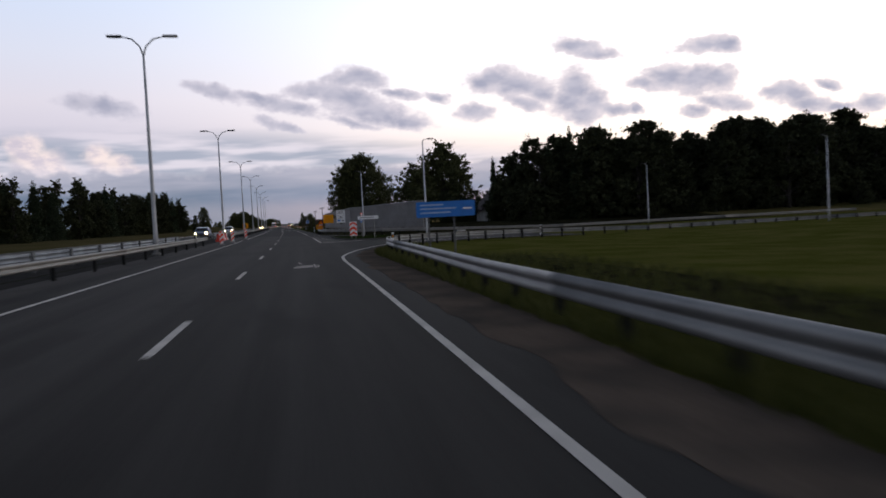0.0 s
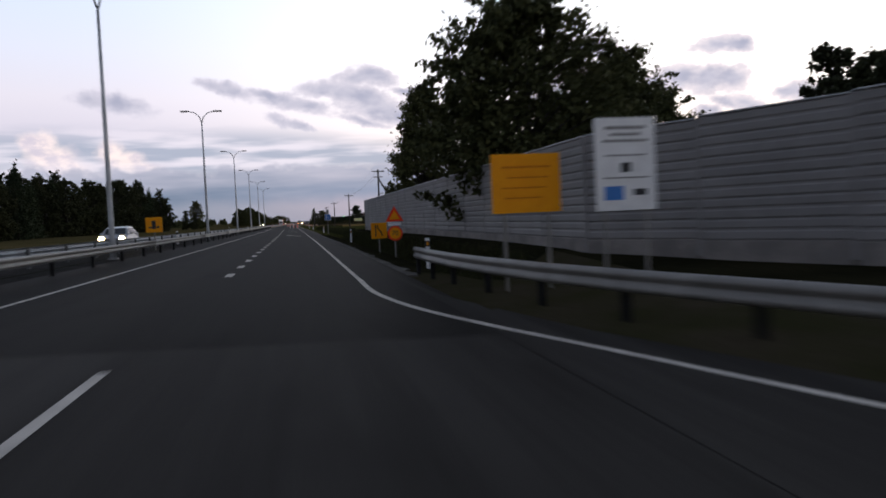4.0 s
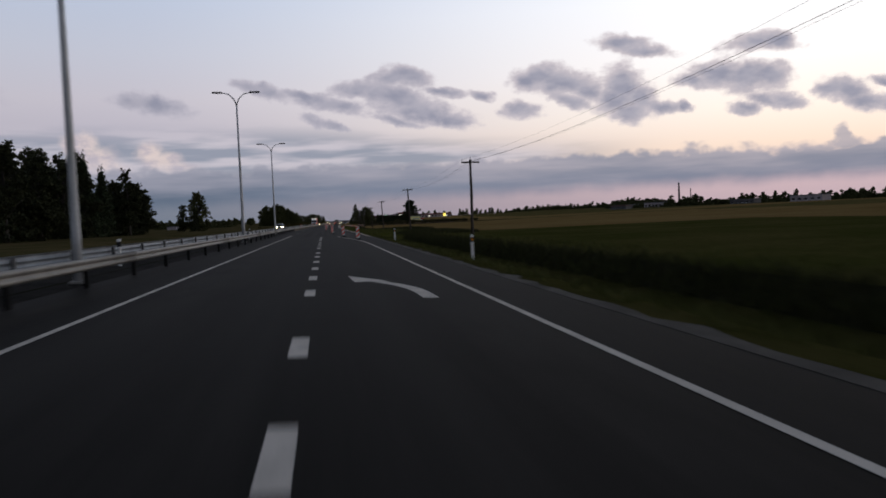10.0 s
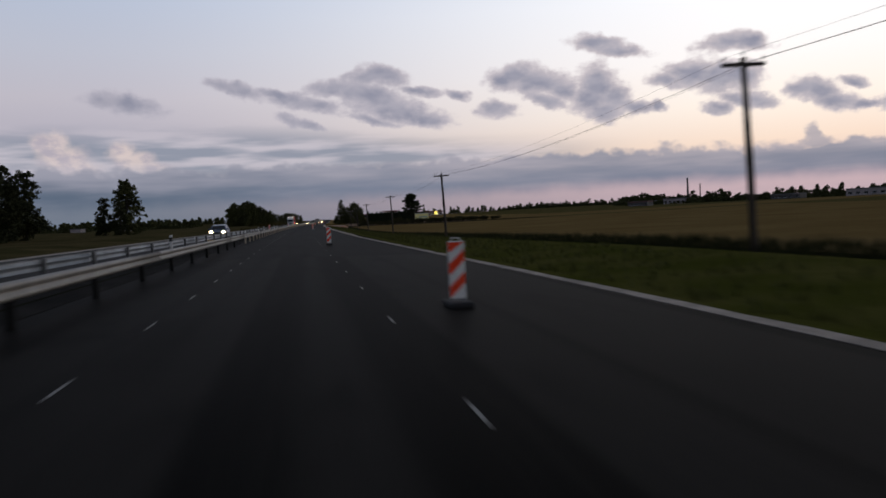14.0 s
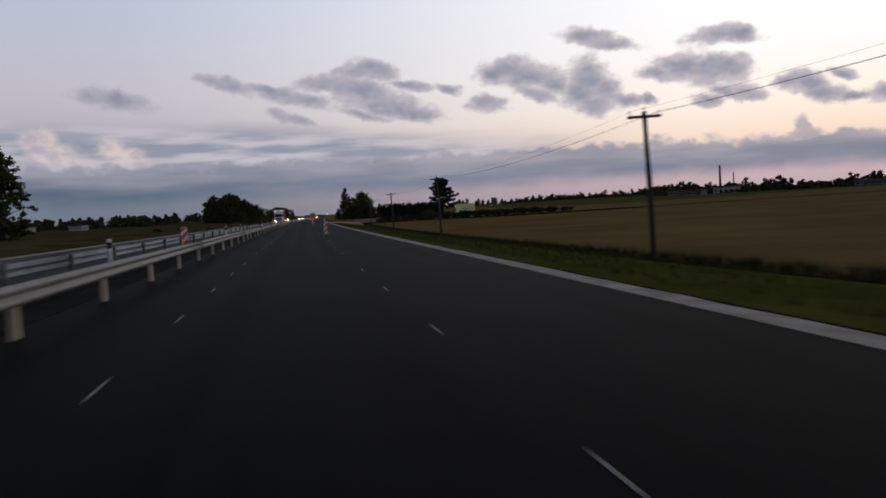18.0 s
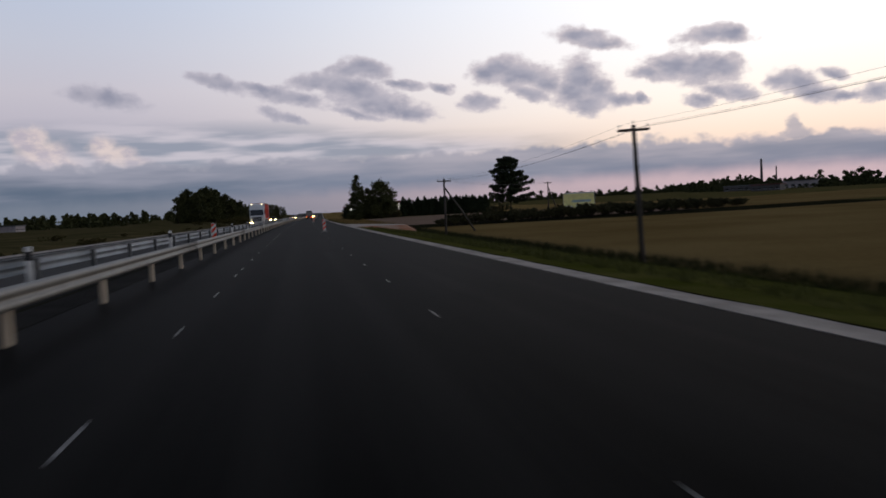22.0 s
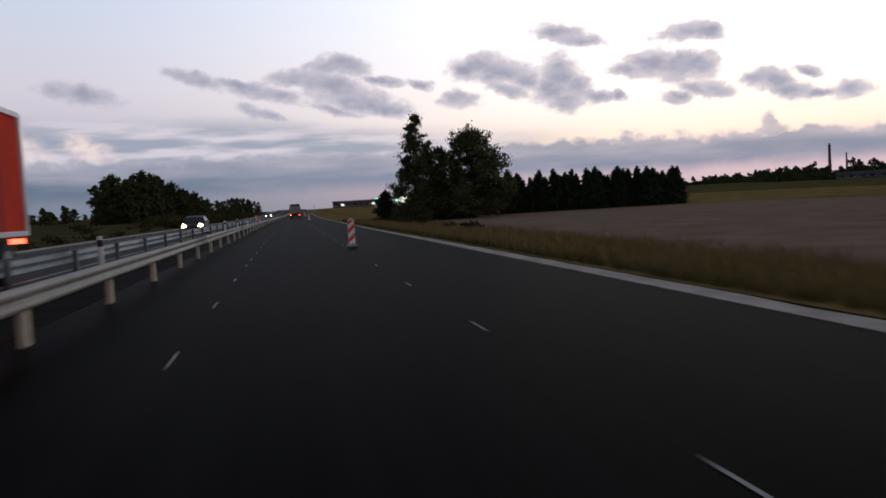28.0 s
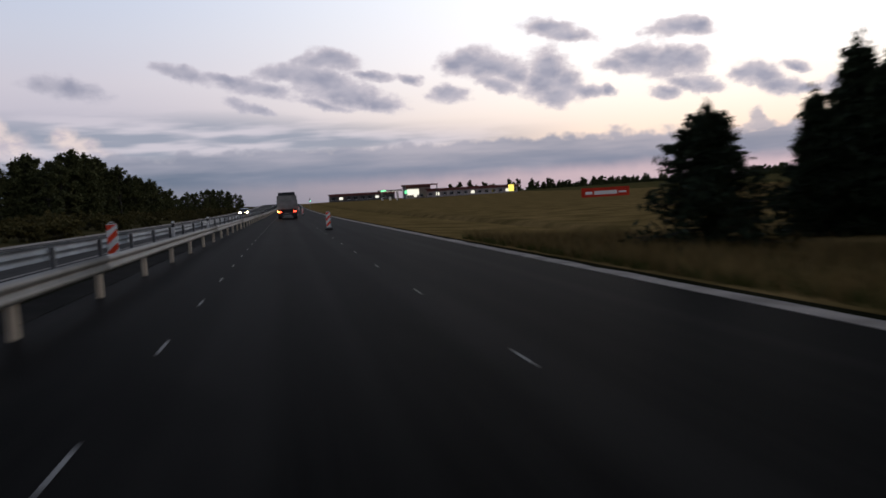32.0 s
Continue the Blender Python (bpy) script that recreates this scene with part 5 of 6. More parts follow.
tall_spruce = conifer(stand(749, 11.75), 4.6, 3.7, 46, 9000, 0.12, "pointed dark spruce beside the road", "roadside spruces", taper=0.75)
for s, d, size, turn in ((748.2, 13.9, 1.18, 80), (751, 15.2, 1.42, 200), (749.5, 17.0, 1.35, 120), (753, 19.0, 1.5, 250), (750, 21.5, 1.4, 10)):
    copy_thing(tall_spruce, stand(s, d, turn, size=size))
hedge_tree = conifer(stand(749, 25), 6.0, 3.9, 44, 3400, 0.2, "dark young spruce in a dense row", "row of young spruces", taper=0.62)
rng = random.Random(12)
for k in range(70):
    copy_thing(hedge_tree, stand(748.5 + rng.random() * 4.5, 25.5 + k * 0.386 + rng.random() * 0.8, k * 77, size=0.70 + rng.random() * 0.27))
pine(stand(683, 43), 13.2, 12.2, 51, 26000, "lone spreading pine on the field edge")
shrub = bush(stand(656, 33), 2.6, 4.5, 52, 2600, 0.16, "dark leafy shrub on the field edge", "field edge hedge", HEDGE_LEAF)
rng = random.Random(14)
for k in range(78):
    copy_thing(shrub, stand(610 + k * 0.30 + rng.random() * 4, 12.5 + k * 0.80 + rng.random() * 2, k * 50, size=lerp(k, [(0, 0.45), (10, 0.72), (45, 0.78), (77, 0.5)]) * (0.75 + rng.random() * 0.4)))
for k in range(6):
    copy_thing(shrub, stand(700 + k * 7.2, 5.0 + rng.random() * 3.5, k * 50, size=0.2 + rng.random() * 0.16))
scrub = bush(stand(842, -31), 2.1, 5.0, 53, 2600, 0.17, "olive-brown scrub beyond the oncoming carriageway", "roadside scrub", SCRUB_LEAF)
for k in range(46):
    copy_thing(scrub, stand(800 + k * 5.2, -25 - rng.random() * 24, k * 50, size=0.5 + rng.random() * 0.75))
for k, (s, d) in enumerate(((739, 12.5), (742, 15.0), (744, 19.5), (746, 22.5), (741, 10.2))):
    copy_thing(shrub, stand(s, d, k * 61, size=0.75 + 0.12 * (k % 3)))
for k in range(22):
    copy_thing(scrub, stand(560 + k * 11 + rng.random() * 6, -23 - rng.random() * 12, k * 50, size=0.18 + rng.random() * 0.28))


# ---------------------------------------------------------------- lamps and poles
def twin_lamp():
    base = thing("street_lamp", stand(86, -9.5, lift=0.0, z=0.2), "tall tapered steel street lamp with two arms in the median", "street lamp", "median street lamps")
    part("pole", tube(bmesh.new(), [(0, 0, -0.1), (0, 0, 1.2), (0, 0, 6), (0, 0, 10.9)], [0.13, 0.12, 0.09, 0.06], 10), POLE_STEEL, base, smooth=True)
    part("base_plate", cube(-0.2, 0.2, -0.2, 0.2, -0.02, 0.06, 0.01), CONCRETE, base)
    for side in (-1, 1):
        part("arm", tube(bmesh.new(), [(0, 0, 10.85), (side * 0.16, 0, 11.35), (side * 0.55, 0, 11.75), (side * 1.15, 0, 11.9)], [0.05, 0.045, 0.04, 0.035], 8), POLE_STEEL, base, smooth=True)
        bm = bmesh.new()
        box(bm, side * 1.1 - 0.05 if side > 0 else -1.85, 1.85 if side > 0 else -1.1 + 0.05, -0.14, 0.14, 11.85, 11.96, 0.03)
        head = part("lamp_head", bm, DARK_BODY, base, "dark flat lamp head")
        part("lens", cube(min(side * 1.25, side * 1.75), max(side * 1.25, side * 1.75), -0.1, 0.1, 11.835, 11.852), CAB_WHITE, head)
    return base


lamp = twin_lamp()
for s in (3.5, 43.2, 127.3, 165.5, 205.5, 245.5, 287.3, 327.3):
    copy_thing(lamp, stand(s, -9.5, z=0.2))


def side_lamp():
    base = thing("street_lamp", stand(91, 6.35), "slim single-arm street lamp beside the junction", "street lamp", "junction street lamps")
    part("pole", tube(bmesh.new(), [(0, 0, -0.2), (0, 0, 1.0), (0, 0, 7.6)], [0.085, 0.08, 0.045], 8), POLE_STEEL, base, smooth=True)
    part("arm", tube(bmesh.new(), [(0, 0, 7.55), (-0.1, 0, 7.72), (-0.45, 0, 7.78)], [0.04, 0.035, 0.03], 6), POLE_STEEL, base, smooth=True)
    part("lamp_head", cube(-0.85, -0.35, -0.1, 0.1, 7.73, 7.82, 0.02), DARK_BODY, base)
    return base


lamp = side_lamp()
for s, d in ((56, 7.9), (92, 44), (60, 46)):
    copy_thing(lamp, stand(s, d, 180 if s < 60 else 20))


def utility_pole(m, height, stay=0.0):
    base = thing("utility_pole", m, "tarred wooden utility pole with crossarm and insulators" + (" and a slanting stay" if stay else ""), "utility pole", "utility poles")
    part("pole", tube(bmesh.new(), [(0, 0, -0.5), (0.02, 0, height * 0.5), (0, 0, height)], [0.15, 0.125, 0.10], 9), WOOD, base, smooth=True)
    part("crossarm", cube(-0.75, 0.75, -0.06, 0.06, height - 0.28, height - 0.16, 0.012), WOOD, base)
    for x in (-0.68, 0.0, 0.68):
        z = height - 0.16 if x else height
        bm = bmesh.new()
        tube(bm, [(x, 0, z), (x, 0, z + 0.08), (x, 0, z + 0.10), (x, 0, z + 0.2)], [0.012, 0.012, 0.045, 0.03], 7)
        part("insulator", bm, CAB_WHITE, base)
    if stay:
        part("stay_pole", tube(bmesh.new(), [(0, 0, height * 0.86), (stay * 0.5, 0.3, height * 0.42), (stay, 0.6, -0.5)], [0.09, 0.10, 0.12], 8), WOOD, base, smooth=True)
        if height > 6.5:
            part("lower_crossarm", cube(-0.55, 0.55, -0.05, 0.05, height - 0.95, height - 0.85, 0.012), WOOD, base)
    return base


POLES = [(184.3, 8.6, 7.44, 3.6), (234.2, 8.7, 6.25, 0), (287, 9.0, 6.16, 0), (339.3, 9.65, 6.07, 0), (392, 9.4, 5.7, 0), (443.5, 9.9, 5.25, 0),
         (492.4, 9.5, 5.04, 0), (540, 9.9, 4.8, 0), (588.5, 10.0, 4.65, 3.9), (643, 39.5, 5.4, 2.2)]
for s, d, top, stay in POLES:
    foot = land_z(s, d)
    tilt = pose(0, 0, 0, 0, -1.8 if 300 < s < 560 else 0.6, 0)
    utility_pole(stand(s, d) @ tilt, top - foot, stay)
wires = thing("overhead_wires", Matrix(), "sagging thin overhead wires between utility poles", "wire")
for a, b in zip(POLES, POLES[1:]):
    for off, drop, r in ((-0.68, 0.03, 0.004), (0.68, 0.03, 0.004), (0.05, -0.12, 0.008)):
        if a[0] < 200 and r > 0.01:
            continue
        pa, pb = at(a[0], a[1] + off, a[2] + drop), at(b[0], b[1] + off, b[2] + drop)
        pts = [pa.lerp(pb, k / 12) - Vector((0, 0, 0.55 * 4 * (k / 12) * (1 - k / 12))) for k in range(13)]
        part("cable" if r > 0.01 else "wire", tube(bmesh.new(), pts, [r] * 13, 5), WIRE, wires)


# ---------------------------------------------------------------- posts and beacons
def delineator():
    base = thing("delineator_post", stand(151, 2.6), "white plastic delineator post with dark band", "delineator post", "delineator posts")
    bm = bmesh.new()
    box(bm, -0.06, 0.06, -0.045, 0.045, -0.2, 1.0, 0.015)
    part("post", bm, WHITE, base)
    part("band", cube(-0.063, 0.063, -0.048, 0.048, 0.72, 0.9), BLACK, base, "black reflector band")
    part("reflector", cube(-0.03, 0.03, -0.052, -0.047, 0.76, 0.86), ORANGE, base)
    return base


post = delineator()
for s in (203, 254.1, 287.8, 116):
    copy_thing(post, stand(s, 2.6))
for s in (70.3, 104, 154, 204, 254, 304, 354, 424, 436.5, 472.7, 486.9, 524.3, 541.4, 571, 588.4, 620, 665, 704, 717.4, 733.5, 764, 780):
    copy_thing(post, Matrix.Translation(at(s, -10.6, 0.22 + rise(s))) @ pose(0, 0, 0, 0, 0, 180))
for s, d in ((37.5, 2.95), (67.5, 20.8)):
    copy_thing(post, stand(s, d))


def stripes(x0, x1, z0, z1, y, slope, pitch, phase):
    """Slanting stripes as one thin mesh on the plane y."""
    bm = bmesh.new()
    n = int((z1 - z0) / pitch) + 3
    for k in range(-2, n):
        a = z0 + k * pitch + phase
        poly = [(x0, a), (x1, a + slope), (x1, a + slope + pitch / 2), (x0, a + pitch / 2)]
        poly = [(x, min(z1, max(z0, z))) for x, z in poly]
        if len({round(z, 4) for _, z in poly}) > 2 or poly[3][1] - poly[0][1] > 0.01:
            if max(z for _, z in poly) - min(z for _, z in poly) > 0.02:
                bm.faces.new([bm.verts.new((x, y, z)) for x, z in poly])
    return bm


def beacon():
    base = thing("beacon_panel", stand(290.9, -0.3), "red and white striped beacon panel on a black rubber foot", "beacon panel", "roadworks beacon panels")
    bm = bmesh.new()
    box(bm, -0.14, 0.14, -0.02, 0.02, 0.14, 1.12, 0.012)
    part("panel", bm, WHITE, base)
    part("stripe", stripes(-0.135, 0.135, 0.16, 1.10, -0.0235, 0.25, 0.38, 0.0), RED, base, "slanting red stripes")
    part("stripe", stripes(-0.135, 0.135, 0.16, 1.10, 0.0235, -0.25, 0.38, 0.2), RED, base, "slanting red stripes")
    bm = bmesh.new()
    box(bm, -0.2, 0.2, -0.38, 0.38, 0.0, 0.11, 0.03)
    part("foot", bm, RUBBER, base, "black recycled rubber foot")
    part("handle", tube(bmesh.new(), [(-0.09, 0, 1.11), (-0.06, 0, 1.17), (0.06, 0, 1.17), (0.09, 0, 1.11)], [0.012] * 4, 6), WHITE, base)
    return base


panel = beacon()
for s, d in ((306, -1.18), (329.5, -2.1), (367, -2.95), (476.7, -3.05), (578, -3.17), (675.05, -3.25), (776, -2.95), (863, -2.9), (936, -2.6), (61.2, -7.65), (69.9, -7.45), (87.3, -7.25)):
    copy_thing(panel, stand(s, d, (int(s * 7) % 11) - 5))
GREY_FOOT = solid("foot", cube(-0.2, 0.2, -0.38, 0.38, 0.0, 0.11, 0.03), CONCRETE)
for ob in scene.objects:
    if ob.name.startswith("beacon_panel") and (470 < ob.matrix_basis.translation.y < 700 or ob.matrix_basis.translation.y < 90):
        ob["label"] = "red and white striped beacon panel on a pale grey foot"
        for o in ob.children:
            if o.name.startswith("foot"):
                o.data, o["label"] = GREY_FOOT, "pale grey moulded foot"
for s in (450, 556, 750.5):
    copy_thing(panel, stand(s, -10.4, 4, z=0.24))


def water_barrier():
    """Row of hollow plastic barrier blocks, each with a broad foot, a waist and a rounded head."""
    profile = [(-0.24, 0.0), (-0.24, 0.12), (-0.22, 0.17), (-0.12, 0.32), (-0.085, 0.70), (-0.06, 0.77), (0.06, 0.77), (0.085, 0.70), (0.12, 0.32), (0.22, 0.17), (0.24, 0.12), (0.24, 0.0)]
    for k in range(6):
        red = k % 2 == 0
        base = thing("water_barrier", stand(77.4 + 1.64 * k, -9.3, (-2, 3, -1, 2, -3, 1)[k], z=0.13), ("red" if red else "white") + " plastic water-filled barrier block closing a median gap", "barrier", "plastic barrier blocks")
        bm = bmesh.new()
        rows = [[bm.verts.new((u * w, y, v)) for u, v in profile] for y, w in ((-0.8, 0.9), (-0.76, 1.0), (0.76, 1.0), (0.8, 0.9))]
        n = len(profile)
        for a, b in zip(rows, rows[1:]):
            for q in range(n):
                bm.faces.new((a[q], a[(q + 1) % n], b[(q + 1) % n], b[q]))
        bm.faces.new(rows[0][::-1])
        bm.faces.new(rows[-1])
        bmesh.ops.recalc_face_normals(bm, faces=bm.faces)
        part("shell", bm, PLASTIC_RED if red else PLASTIC_WHITE, base)
        part("filler_cap", rod(bmesh.new(), (0, 0.4, 0.765), (0, 0.4, 0.80), 0.045, n=10), BLACK, base, "black screw cap")
        part("coupling", rod(bmesh.new(), (0, 0.82, 0.05), (0, 0.82, 0.72), 0.03, n=8), PLASTIC_RED if red else PLASTIC_WHITE, base)
        for y in (-0.35, 0.35):
            part("fork_slot", cube(0.215, 0.243, y - 0.12, y + 0.12, 0.015, 0.09), BLACK, base)


water_barrier()


# ---------------------------------------------------------------- signs
def bars(parent, rows, y, mat, name="text_bar"):
    """Unreadable writing as plain bars: rows of (x0, x1, z0, z1)."""
    for x0, x1, z0, z1 in rows:
        part(name, cube(x0, x1, y - 0.004, y, z0, z1), mat, parent)


def board_sign(name, m, w, z0, z1, mat, label, posts=(), post_mat=STEEL, category="road sign", frame_mat=None, low=-0.3):
    base = thing(name, m, label, category)
    part("panel", cube(-w / 2, w / 2, -0.02, 0.02, z0, z1, 0.006), mat, base)
    for x in posts:
        part("post", rod(bmesh.new(), (x, 0.06, low), (x, 0.06, z1 - 0.05), 0.035, n=8), post_mat, base)
    if frame_mat:
        for a, b, c, d in ((-w / 2, w / 2, z1 - 0.035, z1 + 0.01), (-w / 2, w / 2, z0 - 0.01, z0 + 0.035), (-w / 2 - 0.01, -w / 2 + 0.03, z0, z1), (w / 2 - 0.03, w / 2 + 0.01, z0, z1)):
            part("rim", cube(a, b, -0.026, -0.018, c, d), frame_mat, base)
    return base


def abs_z(s, d):
    return Matrix.Translation(at(s, d, 0)) @ pose(0, 0, 0, 0, 0, heading(s))


sign = board_sign("direction_sign", abs_z(30.6, 4.44), 2.54, 1.445, 2.105, SIGN_BLUE, "wide blue direction sign with pale lettering on two posts", (-0.75, 0.35), POST_DARK, low=-0.7)
bars(sign, [(-1.1, -0.1, 1.93, 2.0), (-1.1, 0.45, 1.77, 1.84), (-1.1, 0.2, 1.6, 1.67)], -0.021, PALE_BLUE)
bars(sign, [(0.75, 1.15, 1.74, 1.81)], -0.021, WHITE, name="symbol_bar")
warn = board_sign("warning_sign", abs_z(140, -9.9), 0.95, 1.25, 2.15, ORANGE, "orange roadworks warning sign on a median post", (0.0,), low=0.0)
bars(warn, [(-0.12, 0.10, 1.45, 1.95), (-0.3, -0.16, 1.5, 1.6), (0.14, 0.3, 1.5, 1.62)], -0.021, BLACK, name="symbol_bar")
sign = board_sign("information_board", abs_z(105, 4.6), 1.2, 1.38, 3.12, WHITE, "tall white roadworks information board with blue flag panel", (-0.42, 0.42), low=-0.6)
bars(sign, [(-0.4, 0.4, 2.9, 2.96), (-0.3, 0.3, 2.78, 2.83), (-0.45, 0.45, 2.66, 2.71), (-0.4, 0.4, 2.4, 2.43), (-0.45, 0.45, 1.98, 2.01)], -0.021, GREY_BODY)
bars(sign, [(-0.44, -0.06, 1.58, 1.84)], -0.021, BLUE, name="flag_panel")
bars(sign, [(-0.1, 0.1, 2.1, 2.28), (0.14, 0.4, 1.66, 1.78)], -0.021, BLACK, name="emblem")
sign = board_sign("detour_board", abs_z(106, 2.95), 1.4, 1.42, 2.58, ORANGE, "orange roadworks notice board on two posts", (-0.45, 0.45), low=-0.5)
bars(sign, [(-0.5, 0.5, 2.3, 2.34), (-0.4, 0.45, 2.1, 2.13), (-0.5, 0.4, 1.9, 1.93), (-0.45, 0.3, 1.7, 1.73)], -0.021, ORANGE_DARK)
sign = board_sign("arrow_board", abs_z(70.8, 4.9), 1.95, 1.6, 1.92, WHITE, "long white arrow-ended direction board", (-0.55, 0.55), low=-0.4)
bars(sign, [(-0.75, 0.55, 1.72, 1.80)], -0.021, GREY_BODY)
sign = board_sign("lane_sign", abs_z(130.2, 2.55), 0.8, 0.45, 1.25, ORANGE, "square orange lane-change sign on a post", (0.0,), low=-0.5)
part("symbol", cube(-0.2, -0.14, -0.026, -0.021, 0.55, 1.15), BLACK, sign)
bm = bmesh.new()
tube(bm, [(0.15, -0.024, 0.58), (0.12, -0.024, 0.75), (-0.05, -0.024, 0.95), (-0.08, -0.024, 1.12)], [0.03] * 4, 4)
part("symbol", bm, BLACK, sign)
sign = board_sign("roadworks_sign", abs_z(125, 2.7), 0.55, 1.12, 1.25, WHITE, "roadworks sign cluster of red triangle and speed disc", (0.0,), low=-0.5)
bm = bmesh.new()
for y, k in ((-0.02, 1.0),):
    f = bm.faces.new([bm.verts.new(p) for p in ((-0.4, y, 1.3), (0.4, y, 1.3), (0, y, 1.98))])
    bmesh.ops.solidify(bm, geom=[f], thickness=0.012)
part("triangle", bm, RED, sign, "red warning triangle")
bm = bmesh.new()
f = bm.faces.new([bm.verts.new(p) for p in ((-0.24, -0.036, 1.39), (0.24, -0.036, 1.39), (0, -0.036, 1.80))])
part("triangle_face", bm, ORANGE, sign)
for r, y, mat in ((0.33, -0.02, RED), (0.25, -0.034, ORANGE)):
    bm = bmesh.new()
    rod(bm, (0, y, 0.78), (0, y - 0.012, 0.78), r, n=24)
    part("speed_disc", bm, mat, sign)
txt = bpy.data.curves.new("speed_number", "FONT")
txt.body, txt.size, txt.align_x, txt.align_y, txt.extrude = "70", 0.3, "CENTER", "CENTER", 0.002
num = new("speed_number", txt)
num.data.materials.append(BLACK)
num.parent, num.matrix_basis = sign, pose(0, -0.05, 0.78, 90, 0, 0)
sign = board_sign("lane_sign", abs_z(190, 2.65), 0.75, 1.6, 2.36, BLUE, "square blue lane-merge sign on a tall post", (0.0,), low=-0.5, frame_mat=WHITE)
part("symbol", cube(-0.18, -0.12, -0.026, -0.021, 1.7, 2.25), WHITE, sign)
part("symbol", tube(bmesh.new(), [(0.14, -0.024, 1.72), (0.1, -0.024, 1.9), (-0.08, -0.024, 2.1)], [0.025] * 3, 4), WHITE, sign)
part("upper_plate", cube(-0.16, 0.16, -0.02, 0.02, 2.42, 2.95, 0.01), GREY_BODY, sign)
sign = board_sign("field_board", abs_z(245, 37.9), 5.3, 1.5, 4.3, BLUE, "large blue advertising board standing in the field", (-2.0, 2.0), low=-0.6)
bars(sign, [(-2.1, -1.3, 3.7, 3.95), (-1.8, 1.9, 3.0, 3.15), (-1.9, 1.9, 2.6, 2.75), (-1.0, 1.0, 2.2, 2.32)], -0.021, WHITE)
sign = board_sign("billboard", abs_z(630, 40.7), 5.5, 0.05, 2.85, YELLOW, "pale yellow billboard with white rim in the field", (-2.0, 0, 2.0), WOOD, low=-1.6, frame_mat=WHITE)
bars(sign, [(-1.25, 2.1, 1.35, 1.72), (-0.6, 1.9, 0.75, 0.9)], -0.021, BOARD_BLUE)
bars(sign, [(-2.6, -1.6, 0.2, 0.62)], -0.021, BOARD_BLUE, name="emblem")
bars(sign, [(-2.6, -1.2, 0.63, 0.75)], -0.021, CAB_WHITE, name="emblem")
bars(sign, [(-2.7, 2.7, 2.86, 2.97)], -0.03, CAB_WHITE, name="top_rail")
sign = board_sign("banner", abs_z(880, 62), 11.0, -0.3, 1.9, TARP_RED, "long red banner on posts in the field", (-5, -2.5, 0, 2.5, 5), low=-0.6)
bars(sign, [(-4.6, -3.0, 0.5, 1.1), (-2.6, 2.6, 0.4, 1.2), (3.0, 4.8, 0.6, 1.0)], -0.021, WHITE)


def chevron():
    base = thing("chevron_board", abs_z(67.4, 3.2), "red and white chevron board marking the island nose", "chevron board")
    part("panel", cube(-0.33, 0.33, -0.025, 0.025, 0.18, 1.45, 0.01), WHITE, base)
    for k in range(3):
        z = 0.12 + k * 0.46
        bm = bmesh.new()
        pts = [(-0.31, z), (0, z + 0.24), (0.31, z), (0.31, z + 0.23), (0, z + 0.47), (-0.31, z + 0.23)]
        pts = [(x, min(1.43, max(0.2, q))) for x, q in pts]
        vs = [bm.verts.new((x, -0.03, q)) for x, q in pts]
        bm.faces.new((vs[0], vs[1], vs[4], vs[5]))
        bm.faces.new((vs[1], vs[2], vs[3], vs[4]))
        part("chevron", bm, RED, base)
    for x in (-0.2, 0.2):
        part("post", rod(bmesh.new(), (x, 0.05, -0.5), (x, 0.05, 1.3), 0.03), STEEL, base)


chevron()
bm = bmesh.new()
tube(bm, [(0, 0, -0.3), (0, 0, 2.6)], [0.035, 0.035], 8)
sign = thing("give_way_sign", stand(90.6, 6.05, 55), "sign post with red triangle and blue disc", "road sign")
part("post", bm, STEEL, sign)
bm = bmesh.new()
f = bm.faces.new([bm.verts.new(p) for p in ((-0.3, -0.05, 2.75), (0.3, -0.05, 2.75), (0, -0.05, 2.22))])
part("triangle", bm, RED, sign)
bm = bmesh.new()
f = bm.faces.new([bm.verts.new(p) for p in ((-0.18, -0.056, 2.68), (0.18, -0.056, 2.68), (0, -0.056, 2.36))])
part("triangle_face", bm, WHITE, sign)
part("disc", rod(bmesh.new(), (0, -0.04, 1.85), (0, -0.055, 1.85), 0.3, n=24), BLUE, sign)
part("disc_bar", cube(-0.18, 0.18, -0.062, -0.056, 1.81, 1.89), WHITE, sign)


# ---------------------------------------------------------------- vehicles
def wheel(parent, x, y, r, w):
    bm = bmesh.new()
    tube(bm, [(x - w / 2, y, r), (x - w / 2 + 0.03, y, r), (x + w / 2 - 0.03, y, r), (x + w / 2, y, r)], [r * 0.93, r, r, r * 0.93], 18)
    t = part("tyre", bm, RUBBER, parent)
    part("rim", rod(bmesh.new(), (x - w / 2 - 0.01, y, r), (x + w / 2 + 0.01, y, r), r * 0.58, n=14), CHROME, t)


